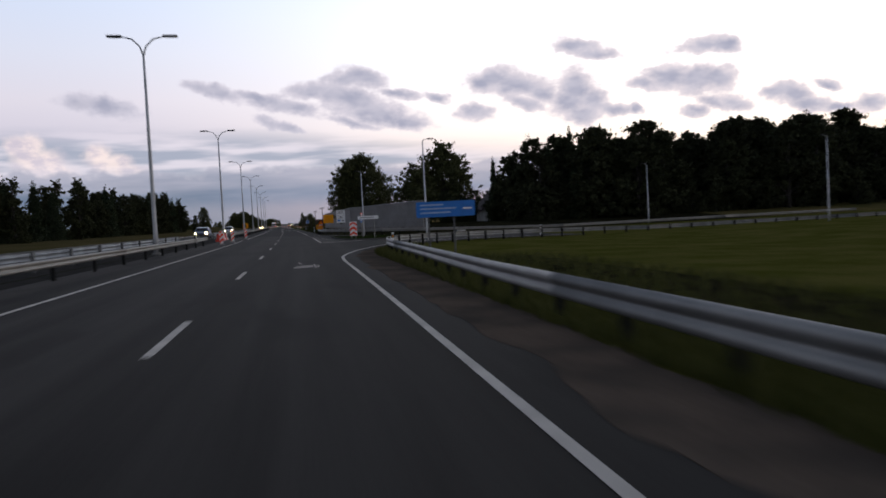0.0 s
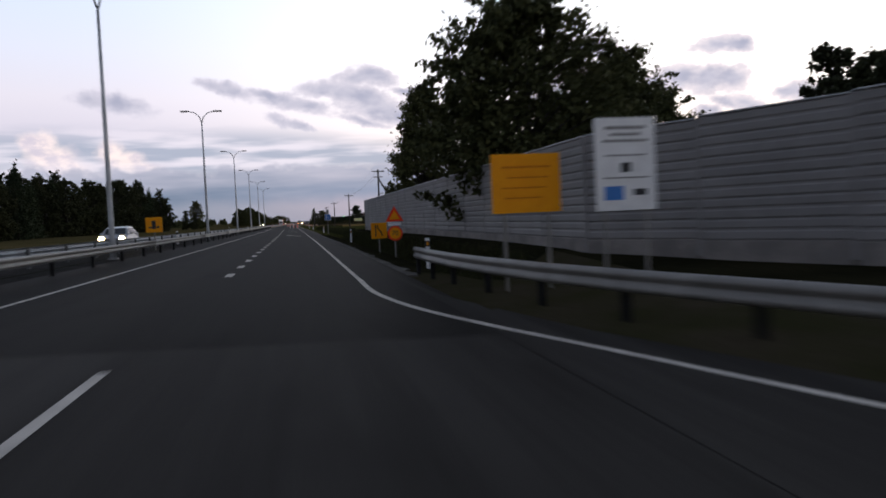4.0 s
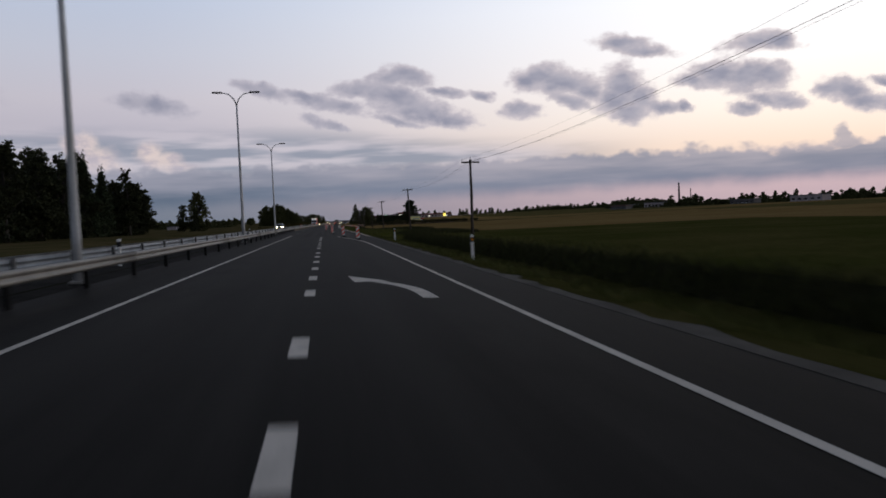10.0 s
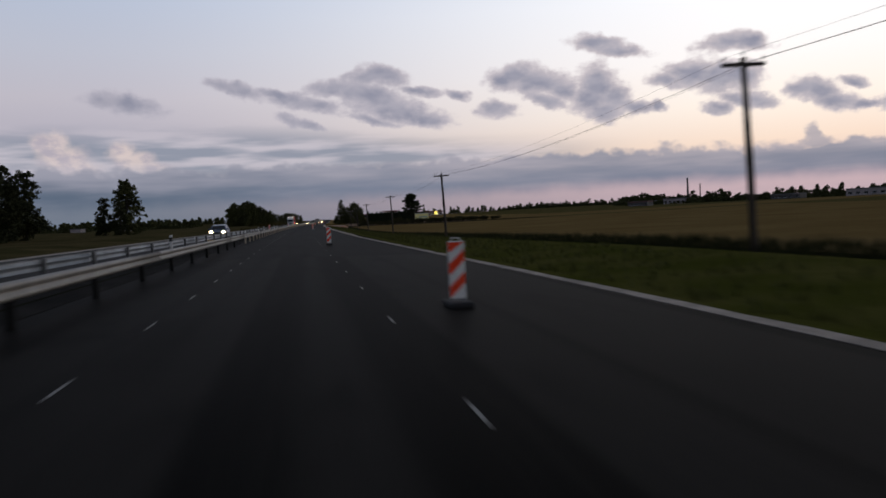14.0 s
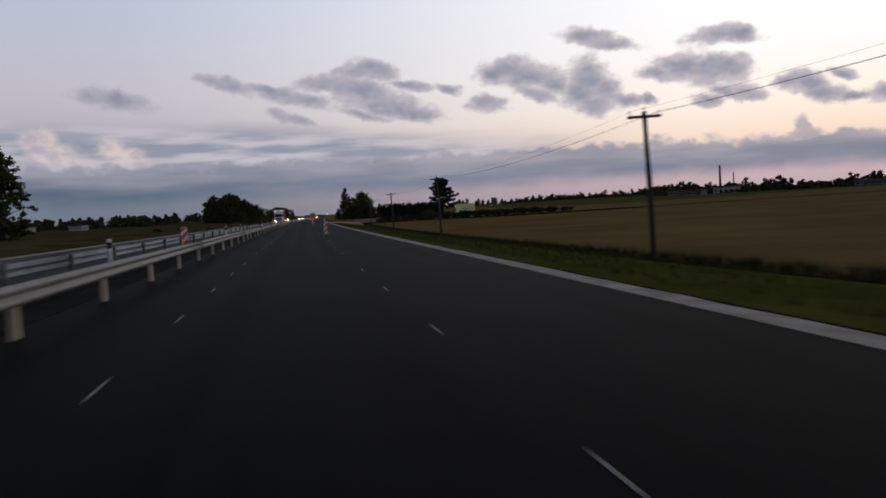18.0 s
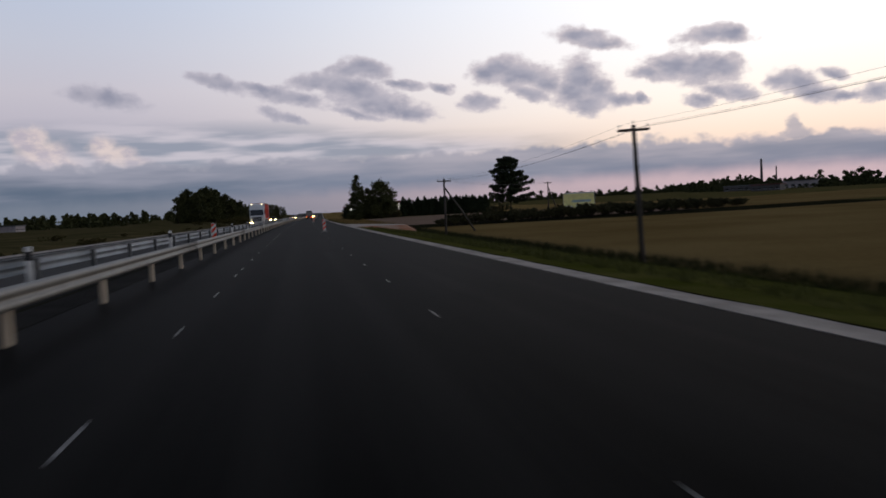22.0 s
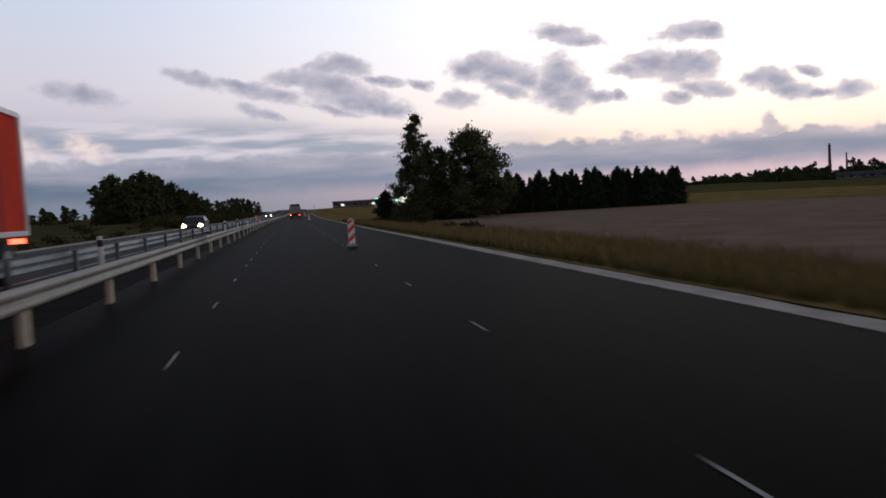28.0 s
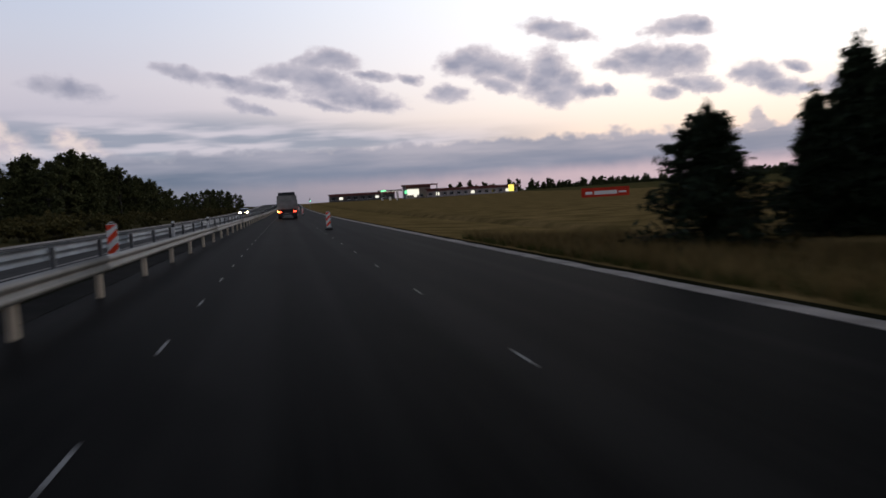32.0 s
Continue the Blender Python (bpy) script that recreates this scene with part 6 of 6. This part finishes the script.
def car(m, paint, label, lights=True):
    """A saloon car that looks towards -y."""
    base = thing("car", m, label, "car", "oncoming cars")
    side = [(-2.15, 0.35), (-2.2, 0.55), (-2.1, 0.74), (-1.2, 0.92), (-0.55, 1.36), (0.3, 1.46), (1.2, 1.40), (1.75, 1.05), (2.15, 0.98), (2.2, 0.6), (2.1, 0.32)]
    bm = bmesh.new()
    rows = []
    for x, k in ((-0.87, 0.0), (-0.82, 1.0), (0.82, 1.0), (0.87, 0.0)):
        rows.append([])
        for y, z in side:
            tuck = max(0.0, (z - 0.92)) * 0.42
            xx = x * (1 - tuck / 0.9)
            rows[-1].append(bm.verts.new((xx, y * (0.985 if k == 0 else 1), z if k else min(z, 0.92 + (z - 0.92) * 0.9))))
    for a, b in zip(rows, rows[1:]):
        for i in range(len(side)):
            bm.faces.new((a[i], a[(i + 1) % len(side)], b[(i + 1) % len(side)], b[i]))
    bm.faces.new(rows[0])
    bm.faces.new(rows[-1][::-1])
    bmesh.ops.recalc_face_normals(bm, faces=bm.faces)
    body = part("body", bm, paint, base)

    def pane(name, pts):
        b = bmesh.new()
        b.faces.new([b.verts.new(p) for p in pts])
        part(name, b, GLASS, base)
    pane("windscreen", [(-0.68, -1.16, 0.955), (0.68, -1.16, 0.955), (0.58, -0.62, 1.345), (-0.58, -0.62, 1.345)])
    pane("rear_window", [(-0.6, 1.27, 1.375), (0.6, 1.27, 1.375), (0.68, 1.72, 1.10), (-0.68, 1.72, 1.10)])
    for q in (-1, 1):
        pane("side_window", [(q * 0.862, -0.95, 0.96), (q * 0.862, 1.4, 1.0), (q * 0.70, 1.1, 1.36), (q * 0.70, -0.45, 1.34)])
        lamp_ = rod(bmesh.new(), (q * 0.62, -2.12, 0.68), (q * 0.62, -2.19, 0.66), 0.17, n=14)
        part("headlight", lamp_, HEADLIGHT if lights else CHROME, base, "glowing warm headlight" if lights else "")
        part("tail_light", cube(min(q * 0.5, q * 0.8), max(q * 0.5, q * 0.8), 2.15, 2.21, 0.75, 0.9), TAILLIGHT, base)
        part("mirror", cube(min(q * 0.88, q * 1.02), max(q * 0.88, q * 1.02), -0.8, -0.68, 0.95, 1.07, 0.02), paint, base)
        for y in (-1.35, 1.35):
            wheel(base, q * 0.78, y, 0.32, 0.2)
    part("grille", cube(-0.42, 0.42, -2.215, -2.19, 0.5, 0.66), BLACK, base)
    part("bumper", cube(-0.84, 0.84, -2.25, -2.12, 0.32, 0.48, 0.03), BLACK, base)
    return base


OPP = 0.27
car(stand(100, -13.2, z=OPP), CAR_PAINTS[1], "dark blue saloon car leading a queue with glowing headlights")
car(stand(146, -13.2, z=OPP), CAR_PAINTS[0], "silver saloon car with glowing headlights on the oncoming carriageway")
car(stand(400, -13.2, z=OPP), CAR_PAINTS[1], "dark blue saloon car with lit headlights on the oncoming carriageway")
car(stand(708, -13.2, z=OPP), CAR_PAINTS[2], "black saloon car with lit headlights behind the red lorry")
car(stand(868, -13.0, z=OPP + rise(868)), CAR_PAINTS[1], "blue saloon car with lit headlights on the oncoming carriageway")
for s, d in ((915, -5.2), (965, -5.0)):
    car(stand(s, d, 180 + 180, z=road_z(s, d)), CAR_PAINTS[1], "dark saloon car driving away with red tail lamps")


def lorry():
    """Box-trailer lorry with a white cab that looks towards -y; its tail at y = 0."""
    base = thing("lorry", stand(663.8, -13.2, z=OPP), "red curtain-side lorry with a white cab on the oncoming carriageway", "lorry")
    part("curtain_side", cube(-1.25, 1.25, -13.4, 0.0, 1.18, 3.95, 0.02), TARP_RED, base)
    for x in (-1.27, 1.27):
        part("top_rail", cube(x - 0.03, x + 0.03, -13.45, 0.02, 3.9, 4.03, 0.01), CAB_WHITE, base)
        part("side_rail", cube(x - 0.03, x + 0.03, -13.45, 0.02, 1.08, 1.2, 0.01), CAB_WHITE, base)
        for y in (-13.42, 0.0):
            part("corner_post", cube(x - 0.04, x + 0.04, y - 0.05, y + 0.05, 1.1, 4.0, 0.01), CAB_WHITE, base)
        for k in range(1, 9):
            part("strap", cube(x - 0.008 * (1 if x > 0 else -1) - 0.006, x - 0.008 * (1 if x > 0 else -1) + 0.006, -13.4 + k * 1.48, -13.34 + k * 1.48, 1.2, 3.9), DARK_BODY, base)
    part("roof", cube(-1.24, 1.24, -13.42, 0.0, 3.96, 4.02, 0.01), CAB_WHITE, base)
    part("chassis", cube(-0.5, 0.5, -15.5, -0.3, 0.75, 1.08), DARK_BODY, base)
    bm = bmesh.new()
    side = [(-16.3, 0.45), (-16.35, 1.6), (-16.25, 1.75), (-15.95, 2.85), (-15.2, 3.75), (-14.1, 3.9), (-14.05, 0.95), (-14.6, 0.9), (-15.0, 0.5)]
    rows = [[bm.verts.new((x, y, z)) for y, z in side] for x in (-1.24, 1.24)]
    for i in range(len(side)):
        bm.faces.new((rows[0][i], rows[0][(i + 1) % len(side)], rows[1][(i + 1) % len(side)], rows[1][i]))
    bm.faces.new(rows[0])
    bm.faces.new(rows[1][::-1])
    bmesh.ops.recalc_face_normals(bm, faces=bm.faces)
    cab = part("cab", bm, CAB_WHITE, base, "white lorry cab")
    bm = bmesh.new()
    bm.faces.new([bm.verts.new(p) for p in ((-1.15, -16.27, 1.78), (1.15, -16.27, 1.78), (1.1, -15.99, 2.78), (-1.1, -15.99, 2.78))])
    part("windscreen", bm, GLASS, cab)
    part("grille", cube(-0.8, 0.8, -16.39, -16.36, 0.75, 1.5), BLACK, cab)
    for z in (0.9, 1.1, 1.3):
        part("grille_bar", cube(-0.8, 0.8, -16.42, -16.395, z, z + 0.05), CHROME, cab)
    part("bumper", cube(-1.24, 1.24, -16.45, -16.2, 0.35, 0.66, 0.04), CAB_WHITE, cab)
    for q in (-1, 1):
        part("headlight", cube(min(q * 0.75, q * 1.15), max(q * 0.75, q * 1.15), -16.49, -16.455, 0.46, 0.62, 0.01), HEADLIGHT, cab, "glowing headlight")
        part("roof_lamp", cube(min(q * 0.75, q * 1.05), max(q * 0.75, q * 1.05), -15.32, -15.25, 3.72, 3.8), ROOFLIGHT, cab)
        part("mirror", cube(min(q * 1.3, q * 1.45), max(q * 1.3, q * 1.45), -15.9, -15.75, 2.0, 2.7, 0.03), BLACK, cab)
        b = bmesh.new()
        b.faces.new([b.verts.new(p) for p in ((q * 1.245, -15.9, 1.8), (q * 1.245, -15.0, 1.8), (q * 1.245, -15.0, 2.7), (q * 1.245, -15.75, 2.7))])
        part("side_window", b, GLASS, cab)
        for y in (-15.2, -11.0, -3.9, -2.6, -1.3):
            wheel(base, q * 1.08, y, 0.5, 0.3)
        part("side_guard", cube(q * 1.2 - 0.02, q * 1.2 + 0.02, -10.0, -4.8, 0.6, 0.95, 0.01), STEEL, base)
        part("tail_light", cube(min(q * 0.85, q * 1.2), max(q * 0.85, q * 1.2), 0.02, 0.06, 0.9, 1.02), TAILLIGHT, base)
    part("under_run_lamp", cube(1.26, 1.28, -8.0, -7.6, 0.98, 1.04), TAILLIGHT, base)


lorry()


def tipper():
    """Tipper truck driving away; its tail at y = 0, nose at +y."""
    base = thing("tipper_truck", stand(829, -5.4, z=road_z(829, -5.4)), "grey tipper truck with a dark headboard and amber indicator", "truck")
    bm = bmesh.new()
    for x0, x1 in ((-1.2, 1.2),):
        box(bm, x0, x1, 0.0, 6.2, 1.25, 2.95, 0.03)
    skip = part("skip", bm, GREY_BODY, base, "dusty grey steel skip")
    for x in (-1.22, -0.4, 0.4, 1.22):
        part("rib", cube(x - 0.05, x + 0.05, -0.05, 0.02, 1.25, 2.95, 0.01), GREY_BODY, skip)
    part("tail_rim", cube(-1.27, 1.27, -0.06, 0.06, 2.88, 3.0, 0.01), GREY_BODY, skip)
    bm = bmesh.new()
    rows = [[bm.verts.new((x, y, z)) for x, z in ((-1.14, 2.98), (-1.12, 3.38), (-1.04, 3.5), (1.04, 3.5), (1.12, 3.38), (1.14, 2.98))] for y in (4.2, 5.2, 6.1)]
    for a, b in zip(rows, rows[1:]):
        for i in range(5):
            bm.faces.new((a[i], a[i + 1], b[i + 1], b[i]))
    bm.faces.new(rows[0][::-1])
    bm.faces.new(rows[-1])
    part("headboard", bm, DARK_BODY, base, "dark cab protector over the skip")
    part("indicator", cube(-1.28, -1.1, -0.17, -0.1, 0.86, 1.02), INDICATOR, base, "glowing amber indicator lamp")
    part("chassis", cube(-0.45, 0.45, 0.1, 8.2, 0.8, 1.24), DARK_BODY, base)
    part("cab", cube(-1.2, 1.2, 6.4, 8.3, 0.7, 3.1, 0.08), CAR_PAINTS[2], base)
    part("under_run_bar", cube(-1.15, 1.15, -0.12, 0.0, 0.5, 0.66, 0.01), DARK_BODY, base)
    for q in (-1, 1):
        part("tail_light", cube(min(q * 0.75, q * 1.1), max(q * 0.75, q * 1.1), -0.16, -0.1, 0.85, 1.0), TAILLIGHT, base, "lit red tail lamp")
        part("mud_flap", cube(min(q * 0.55, q * 1.2), max(q * 0.55, q * 1.2), -0.04, -0.01, 0.25, 0.8), RUBBER, base)
        part("mirror", cube(min(q * 1.25, q * 1.42), max(q * 1.25, q * 1.42), 8.0, 8.1, 1.9, 2.5, 0.02), BLACK, base)
        for y in (0.9, 2.2, 7.2):
            wheel(base, q * 1.0, y, 0.5, 0.45)


tipper()


# ---------------------------------------------------------------- buildings far off
def shop_front(m, w, depth, h, wall, roof, label, name="retail_building", windows=8, lit=None, fascia=None):
    base = thing(name, m, label, "building", "far buildings")
    part("wall", cube(-w / 2, w / 2, 0, depth, -1, h), wall, base)
    part("roof", cube(-w / 2 - 0.4, w / 2 + 0.4, -0.4, depth + 0.4, h, h + 0.5), roof, base)
    step = w / windows
    for k in range(windows):
        x = -w / 2 + step * (k + 0.5)
        win = part("window", cube(x - step * 0.25, x + step * 0.25, -0.06, -0.01, 0.9, min(h - 1.3, 2.4)), lit if lit and k % 5 == 1 else GLASS, base)
        part("frame", cube(x - step * 0.35, x + step * 0.35, -0.1, -0.065, 0.8, 0.9), CAB_WHITE, win)
    if fascia:
        part("fascia", cube(-w / 2, w / 2, -0.45, -0.41, h - 1.0, h + 0.45), fascia, base)
    return base


RENDER_WALL = material("pale_render", (0.72, 0.70, 0.67), 0.85, vary=0.12, scale=0.5, fine=8)
HOUSE_WALL = material("aged_white_render", (0.42, 0.40, 0.37), 0.9, vary=0.25, scale=0.6, fine=8)
SHOP_WALL = material("mauve_render", (0.40, 0.35, 0.35), 0.85, vary=0.15, scale=0.5, fine=8)
DARK_WALL = material("dark_cladding", (0.10, 0.09, 0.09), 0.7, vary=0.2, scale=0.5, fine=8)
ROOF_RED = material("brown_red_roof", (0.16, 0.05, 0.045), 0.8, vary=0.2, scale=0.5, fine=8)
ROOF_DARK = material("dark_brown_roof", (0.045, 0.030, 0.028), 0.85, vary=0.2, scale=0.5, fine=8)
ROOF_GREY = material("grey_roof", (0.16, 0.16, 0.17), 0.8, vary=0.2, scale=0.5, fine=8)


def level(s, d):
    return Matrix.Translation(at(s, d, land_z(s, d))) @ pose(0, 0, 0, 0, 0, heading(s))


shop_front(level(1140, 96), 52, 24, 4.2, SHOP_WALL, ROOF_RED, "long pale retail building with a red-brown roof edge", windows=13, lit=SHOPLIGHT, fascia=ROOF_RED)
shop_front(level(1146, 66), 14, 12, 7.0, SHOP_WALL, ROOF_RED, "taller pale shop hall with lit windows", windows=4, lit=SHOPLIGHT, fascia=ROOF_RED)
shop_front(level(1200, 40), 40, 14, 4.0, DARK_WALL, ROOF_RED, "low dark retail building with red roof edge", windows=9, lit=SHOPLIGHT, fascia=ROOF_RED)


def filling_station(m):
    base = thing("filling_station", m, "filling station canopy with lit fascia and pumps", "filling station", "far buildings")
    part("canopy", cube(-6, 6, 0, 8, 4.6, 5.3, 0.05), DARK_WALL, base)
    part("fascia", cube(-5.0, -2.5, -0.06, -0.02, 4.65, 5.25), SHOPGREEN, base)
    part("soffit_lamp", cube(-5, 5, 1, 7, 4.56, 4.59), SHOPLIGHT, base)
    for x in (-4, 4):
        for y in (2, 6):
            part("column", cube(x - 0.2, x + 0.2, y - 0.2, y + 0.2, -1, 4.6), DARK_WALL, base)
    for x in (-4, 0, 4):
        part("pump", cube(x - 0.5, x + 0.5, 3.6, 4.3, -0.5, 1.6, 0.05), CAB_WHITE, base)


filling_station(level(1120, 47))
porch = thing("shop_porch", level(1138, 64), "overhanging flat porch roof with a lit glass front", "building", "far buildings")
part("roof", cube(-8, 11, -3.5, 6, 7.0, 7.6, 0.05), ROOF_RED, porch)
part("glass_front", cube(-5.5, 1.0, -0.3, -0.2, 2.0, 5.2), SHOPLIGHT, porch, "brightly lit glass")
part("sign_band", cube(-7.0, -5.6, -0.3, -0.2, 3.0, 4.6), SHOPGREEN, porch, "green lit sign")
for x in (-7.5, 10.5):
    part("column", cube(x - 0.2, x + 0.2, -3.2, -2.8, -1, 7.0), DARK_WALL, porch)
sign = board_sign("pylon_sign", level(1118, 112), 3.0, 1.0, 4.5, SHOPYELLOW, "lit yellow shop pylon sign", (-0.8, 0.8), low=-1, category="sign")
for k, (s, d) in enumerate(((900, 250), (940, 300), (985, 285), (1040, 330), (820, 330), (760, 350), (1110, 345))):
    shop_front(level(s, d) @ pose(0, 0, 0, 0, 0, -50 - 10 * (k % 3)), 16 + 6 * (k % 3), 10, 3.2 + (k % 2), SHOP_WALL if k % 2 else DARK_WALL, ROOF_GREY if k % 3 else ROOF_RED,
               "low farm or industrial building on the far field edge", name="farm_building", windows=5)
for k, (s, d) in enumerate(((900, -140), (960, -190), (1010, -250))):
    shop_front(level(s, d) @ pose(0, 0, 0, 0, 0, 70), 6, 9, 2.6, SHOP_WALL, ROOF_GREY, "pale farmhouse behind the far trees", name="farm_building", windows=4)
def gable_house(m):
    """Small rendered house, its gable towards -y; the ridge runs along y."""
    base = thing("house", m, "small house with white rendered walls, dark boarded gable and steep roof", "house")
    part("plinth", cube(-3.55, 3.55, -0.05, 8.05, -1.6, 0.0, 0.02), DARK_WALL, base, "dark plinth")
    part("wall", cube(-3.5, 3.5, 0, 8, 0.002, 2.2, 0.01), HOUSE_WALL, base, "white rendered wall")
    for y in (0.02, 7.9):
        bm = bmesh.new()
        ends = [[bm.verts.new((x, y + e, z)) for x, z in ((-3.5, 2.205), (3.5, 2.205), (3.5, 2.5), (0, 6.3), (-3.5, 2.5))] for e in (0, 0.08)]
        for q in range(5):
            bm.faces.new((ends[0][q], ends[0][(q + 1) % 5], ends[1][(q + 1) % 5], ends[1][q]))
        bm.faces.new(ends[0][::-1])
        bm.faces.new(ends[1])
        bmesh.ops.recalc_face_normals(bm, faces=bm.faces)
        part("gable", bm, DARK_WALL, base, "dark boarded gable")
    for k in range(13):
        x = -3.2 + k * 0.53
        part("batten", cube(x - 0.03, x + 0.03, -0.02, 0.017, 2.21, 2.5 + (3.5 - abs(x)) * 1.05), DARK_WALL, base)
    for q in (-1, 1):
        slope = bmesh.new()
        v = [slope.verts.new(c) for y in (-0.6, 8.6) for c in ((q * 4.2, y, 1.88), (q * 4.2, y, 2.08), (0, y, 6.62), (0, y, 6.42))]
        for f in ((0, 1, 2, 3), (7, 6, 5, 4), (0, 4, 5, 1), (1, 5, 6, 2), (2, 6, 7, 3), (3, 7, 4, 0)):
            slope.faces.new([v[w] for w in f])
        bmesh.ops.recalc_face_normals(slope, faces=slope.faces)
        part("roof", slope, ROOF_DARK, base, "dark roof slope")
    for x, low, w, h in ((-2.45, 0.75, 0.28, 0.8), (1.6, 0.75, 0.28, 0.8), (-1.5, 3.1, 0.38, 0.65)):
        y = -0.022 if low > 2 else -0.005
        win = part("window", cube(x - w, x + w, y - 0.025, y, low, low + h), GLASS, base)
        for a, b, c, d in ((x - w - 0.07, x + w + 0.07, low + h, low + h + 0.07), (x - w - 0.07, x + w + 0.07, low - 0.07, low), (x - w - 0.07, x - w, low, low + h), (x + w, x + w + 0.07, low, low + h), (x - 0.03, x + 0.03, low, low + h)):
            part("frame", cube(a, b, y - 0.06, y - 0.026, c, d), CAB_WHITE, win)
    chimney = part("chimney", cube(-0.35, 0.35, 4.2, 4.9, 5.6, 7.4, 0.02), DARK_WALL, base)
    part("cap", cube(-0.42, 0.42, 4.13, 4.97, 7.405, 7.49, 0.01), CONCRETE, chimney)


gable_house(Matrix.Translation(at(135, 36.5, 0.3)) @ pose(0, 0, 0, 0, 0, -4))
block = bmesh.new()
box(block, -0.5, 0.5, -0.22, 0.22, -0.25, 0.36, 0.03)
single("concrete_block", block, PLASTIC_WHITE, "low white painted block behind the junction guard rail", "block", m=stand(90.4, 18.2, 8, z=-0.52))
chim = thing("chimney_stack", level(1217, 449), "tall thin brick chimney stack on the horizon", "chimney")
part("shaft", tube(bmesh.new(), [(0, 0, -2), (0, 0, 12), (0, 0, 29)], [1.6, 1.3, 1.0], 12), DARK_WALL, chim)
part("band", rod(bmesh.new(), (0, 0, 28), (0, 0, 29.2), 1.15, n=12), RENDER_WALL, chim)
flue = thing("chimney_stack", level(1217, 466), "shorter thin steel flue on the horizon", "chimney")
part("shaft", tube(bmesh.new(), [(0, 0, -2), (0, 0, 10), (0, 0, 21)], [0.9, 0.75, 0.6], 10), DARK_WALL, flue)
part("band", rod(bmesh.new(), (0, 0, 20.2), (0, 0, 21.1), 0.72, n=10), RENDER_WALL, flue)
signal = thing("traffic_signal", stand(1010, 2.5), "traffic signal on a pole showing green", "traffic signal")
part("pole", rod(bmesh.new(), (0, 0, -0.3), (0, 0, 3.3), 0.06), STEEL, signal)
part("housing", cube(-0.16, 0.16, -0.12, 0.12, 2.5, 3.5, 0.02), BLACK, signal)
part("lens", rod(bmesh.new(), (0, -0.12, 2.68), (0, -0.15, 2.68), 0.13, n=14), GREENLIGHT, signal)


# ---------------------------------------------------------------- grasses
def tufts(name, seed, places, height, mat, label, spread=0.05):
    """Grass as one object: three thin blades at every place (x, y, z)."""
    rng = np.random.default_rng(seed)
    p = np.repeat(np.array(places), 4, axis=0)
    n = len(p)
    p[:, :2] += rng.normal(size=(n, 2)) * spread
    h = height * rng.uniform(0.45, 1.3, n)
    a = rng.random(n) * 6.283
    w = 0.012 + 0.012 * rng.random(n)
    side = np.stack([np.cos(a) * w, np.sin(a) * w, np.zeros(n)], 1)
    tip = p + np.stack([rng.normal(size=n) * 0.3 * h, rng.normal(size=n) * 0.3 * h, h], 1)
    co = np.empty((n, 3, 3))
    co[:, 0], co[:, 1], co[:, 2] = p - side, p + side, tip
    me = bpy.data.meshes.new(name)
    me.vertices.add(3 * n)
    me.vertices.foreach_set("co", co.ravel())
    me.loops.add(3 * n)
    me.loops.foreach_set("vertex_index", np.arange(3 * n))
    me.polygons.add(n)
    me.polygons.foreach_set("loop_start", np.arange(0, 3 * n, 3))
    me.materials.append(mat)
    me.update(calc_edges=True)
    tagged(new(name, me), label, "grass", kind="stuff")


rng = random.Random(21)
spots = []
for k in range(16000):
    s = 112 + rng.random() * 520 if k % 4 else -20 + rng.random() * 50
    d = (2.15 if s > 112 else 2.1) + rng.random() ** 1.5 * 6.5
    if 596 < s < 642 and d < 13 or 112 < s < 185:
        continue
    spots.append(at(s, d)[:])
for k in range(7000):
    s, d = -22 + rng.random() * 66, 1.75 + rng.random() ** 1.3 * 1.1
    spots.append(at(s, d + (0 if s < 33 else (s - 33) ** 2 * 0.022), -CROSSFALL * (d + 3.5))[:])
for k in range(7000):
    s, d = 628 + rng.random() * 130, 1.5 + rng.random() ** 1.6 * 6
    spots.append(at(s, d)[:])
tufts("verge_grass_blades", 3, spots, 0.22, BLADE, "uneven green grass blades along the verge")
spots = []
for k in range(14000):
    s = 628 + rng.random() * 130
    d = 1.6 + rng.random() ** 1.4 * 9
    spots.append(at(s, d)[:])
tufts("dry_grass_stalks", 4, spots, 0.42, STALK, "dry yellowed grass stalks beside the road")
spots = []
for k in range(9000):
    s = 114 + rng.random() * 190
    d = (3.9 if s < 190 else 4.9) + rng.random() * (1.7 if s < 190 else 1.2)
    spots.append(at(s, d)[:])
for k in range(3500):
    s, d = 296 + rng.random() * 22, 5.5 + rng.random() * 6
    spots.append(at(s, d)[:])
for k in range(16000):
    s, d = 318 + rng.random() * 294, 9.75 + rng.random() ** 1.5 * 0.8
    spots.append(at(s, d)[:])
tufts("ditch_weeds", 5, spots, 0.3, BUSH_LEAF, "dark weeds growing in the ditch", 0.08)
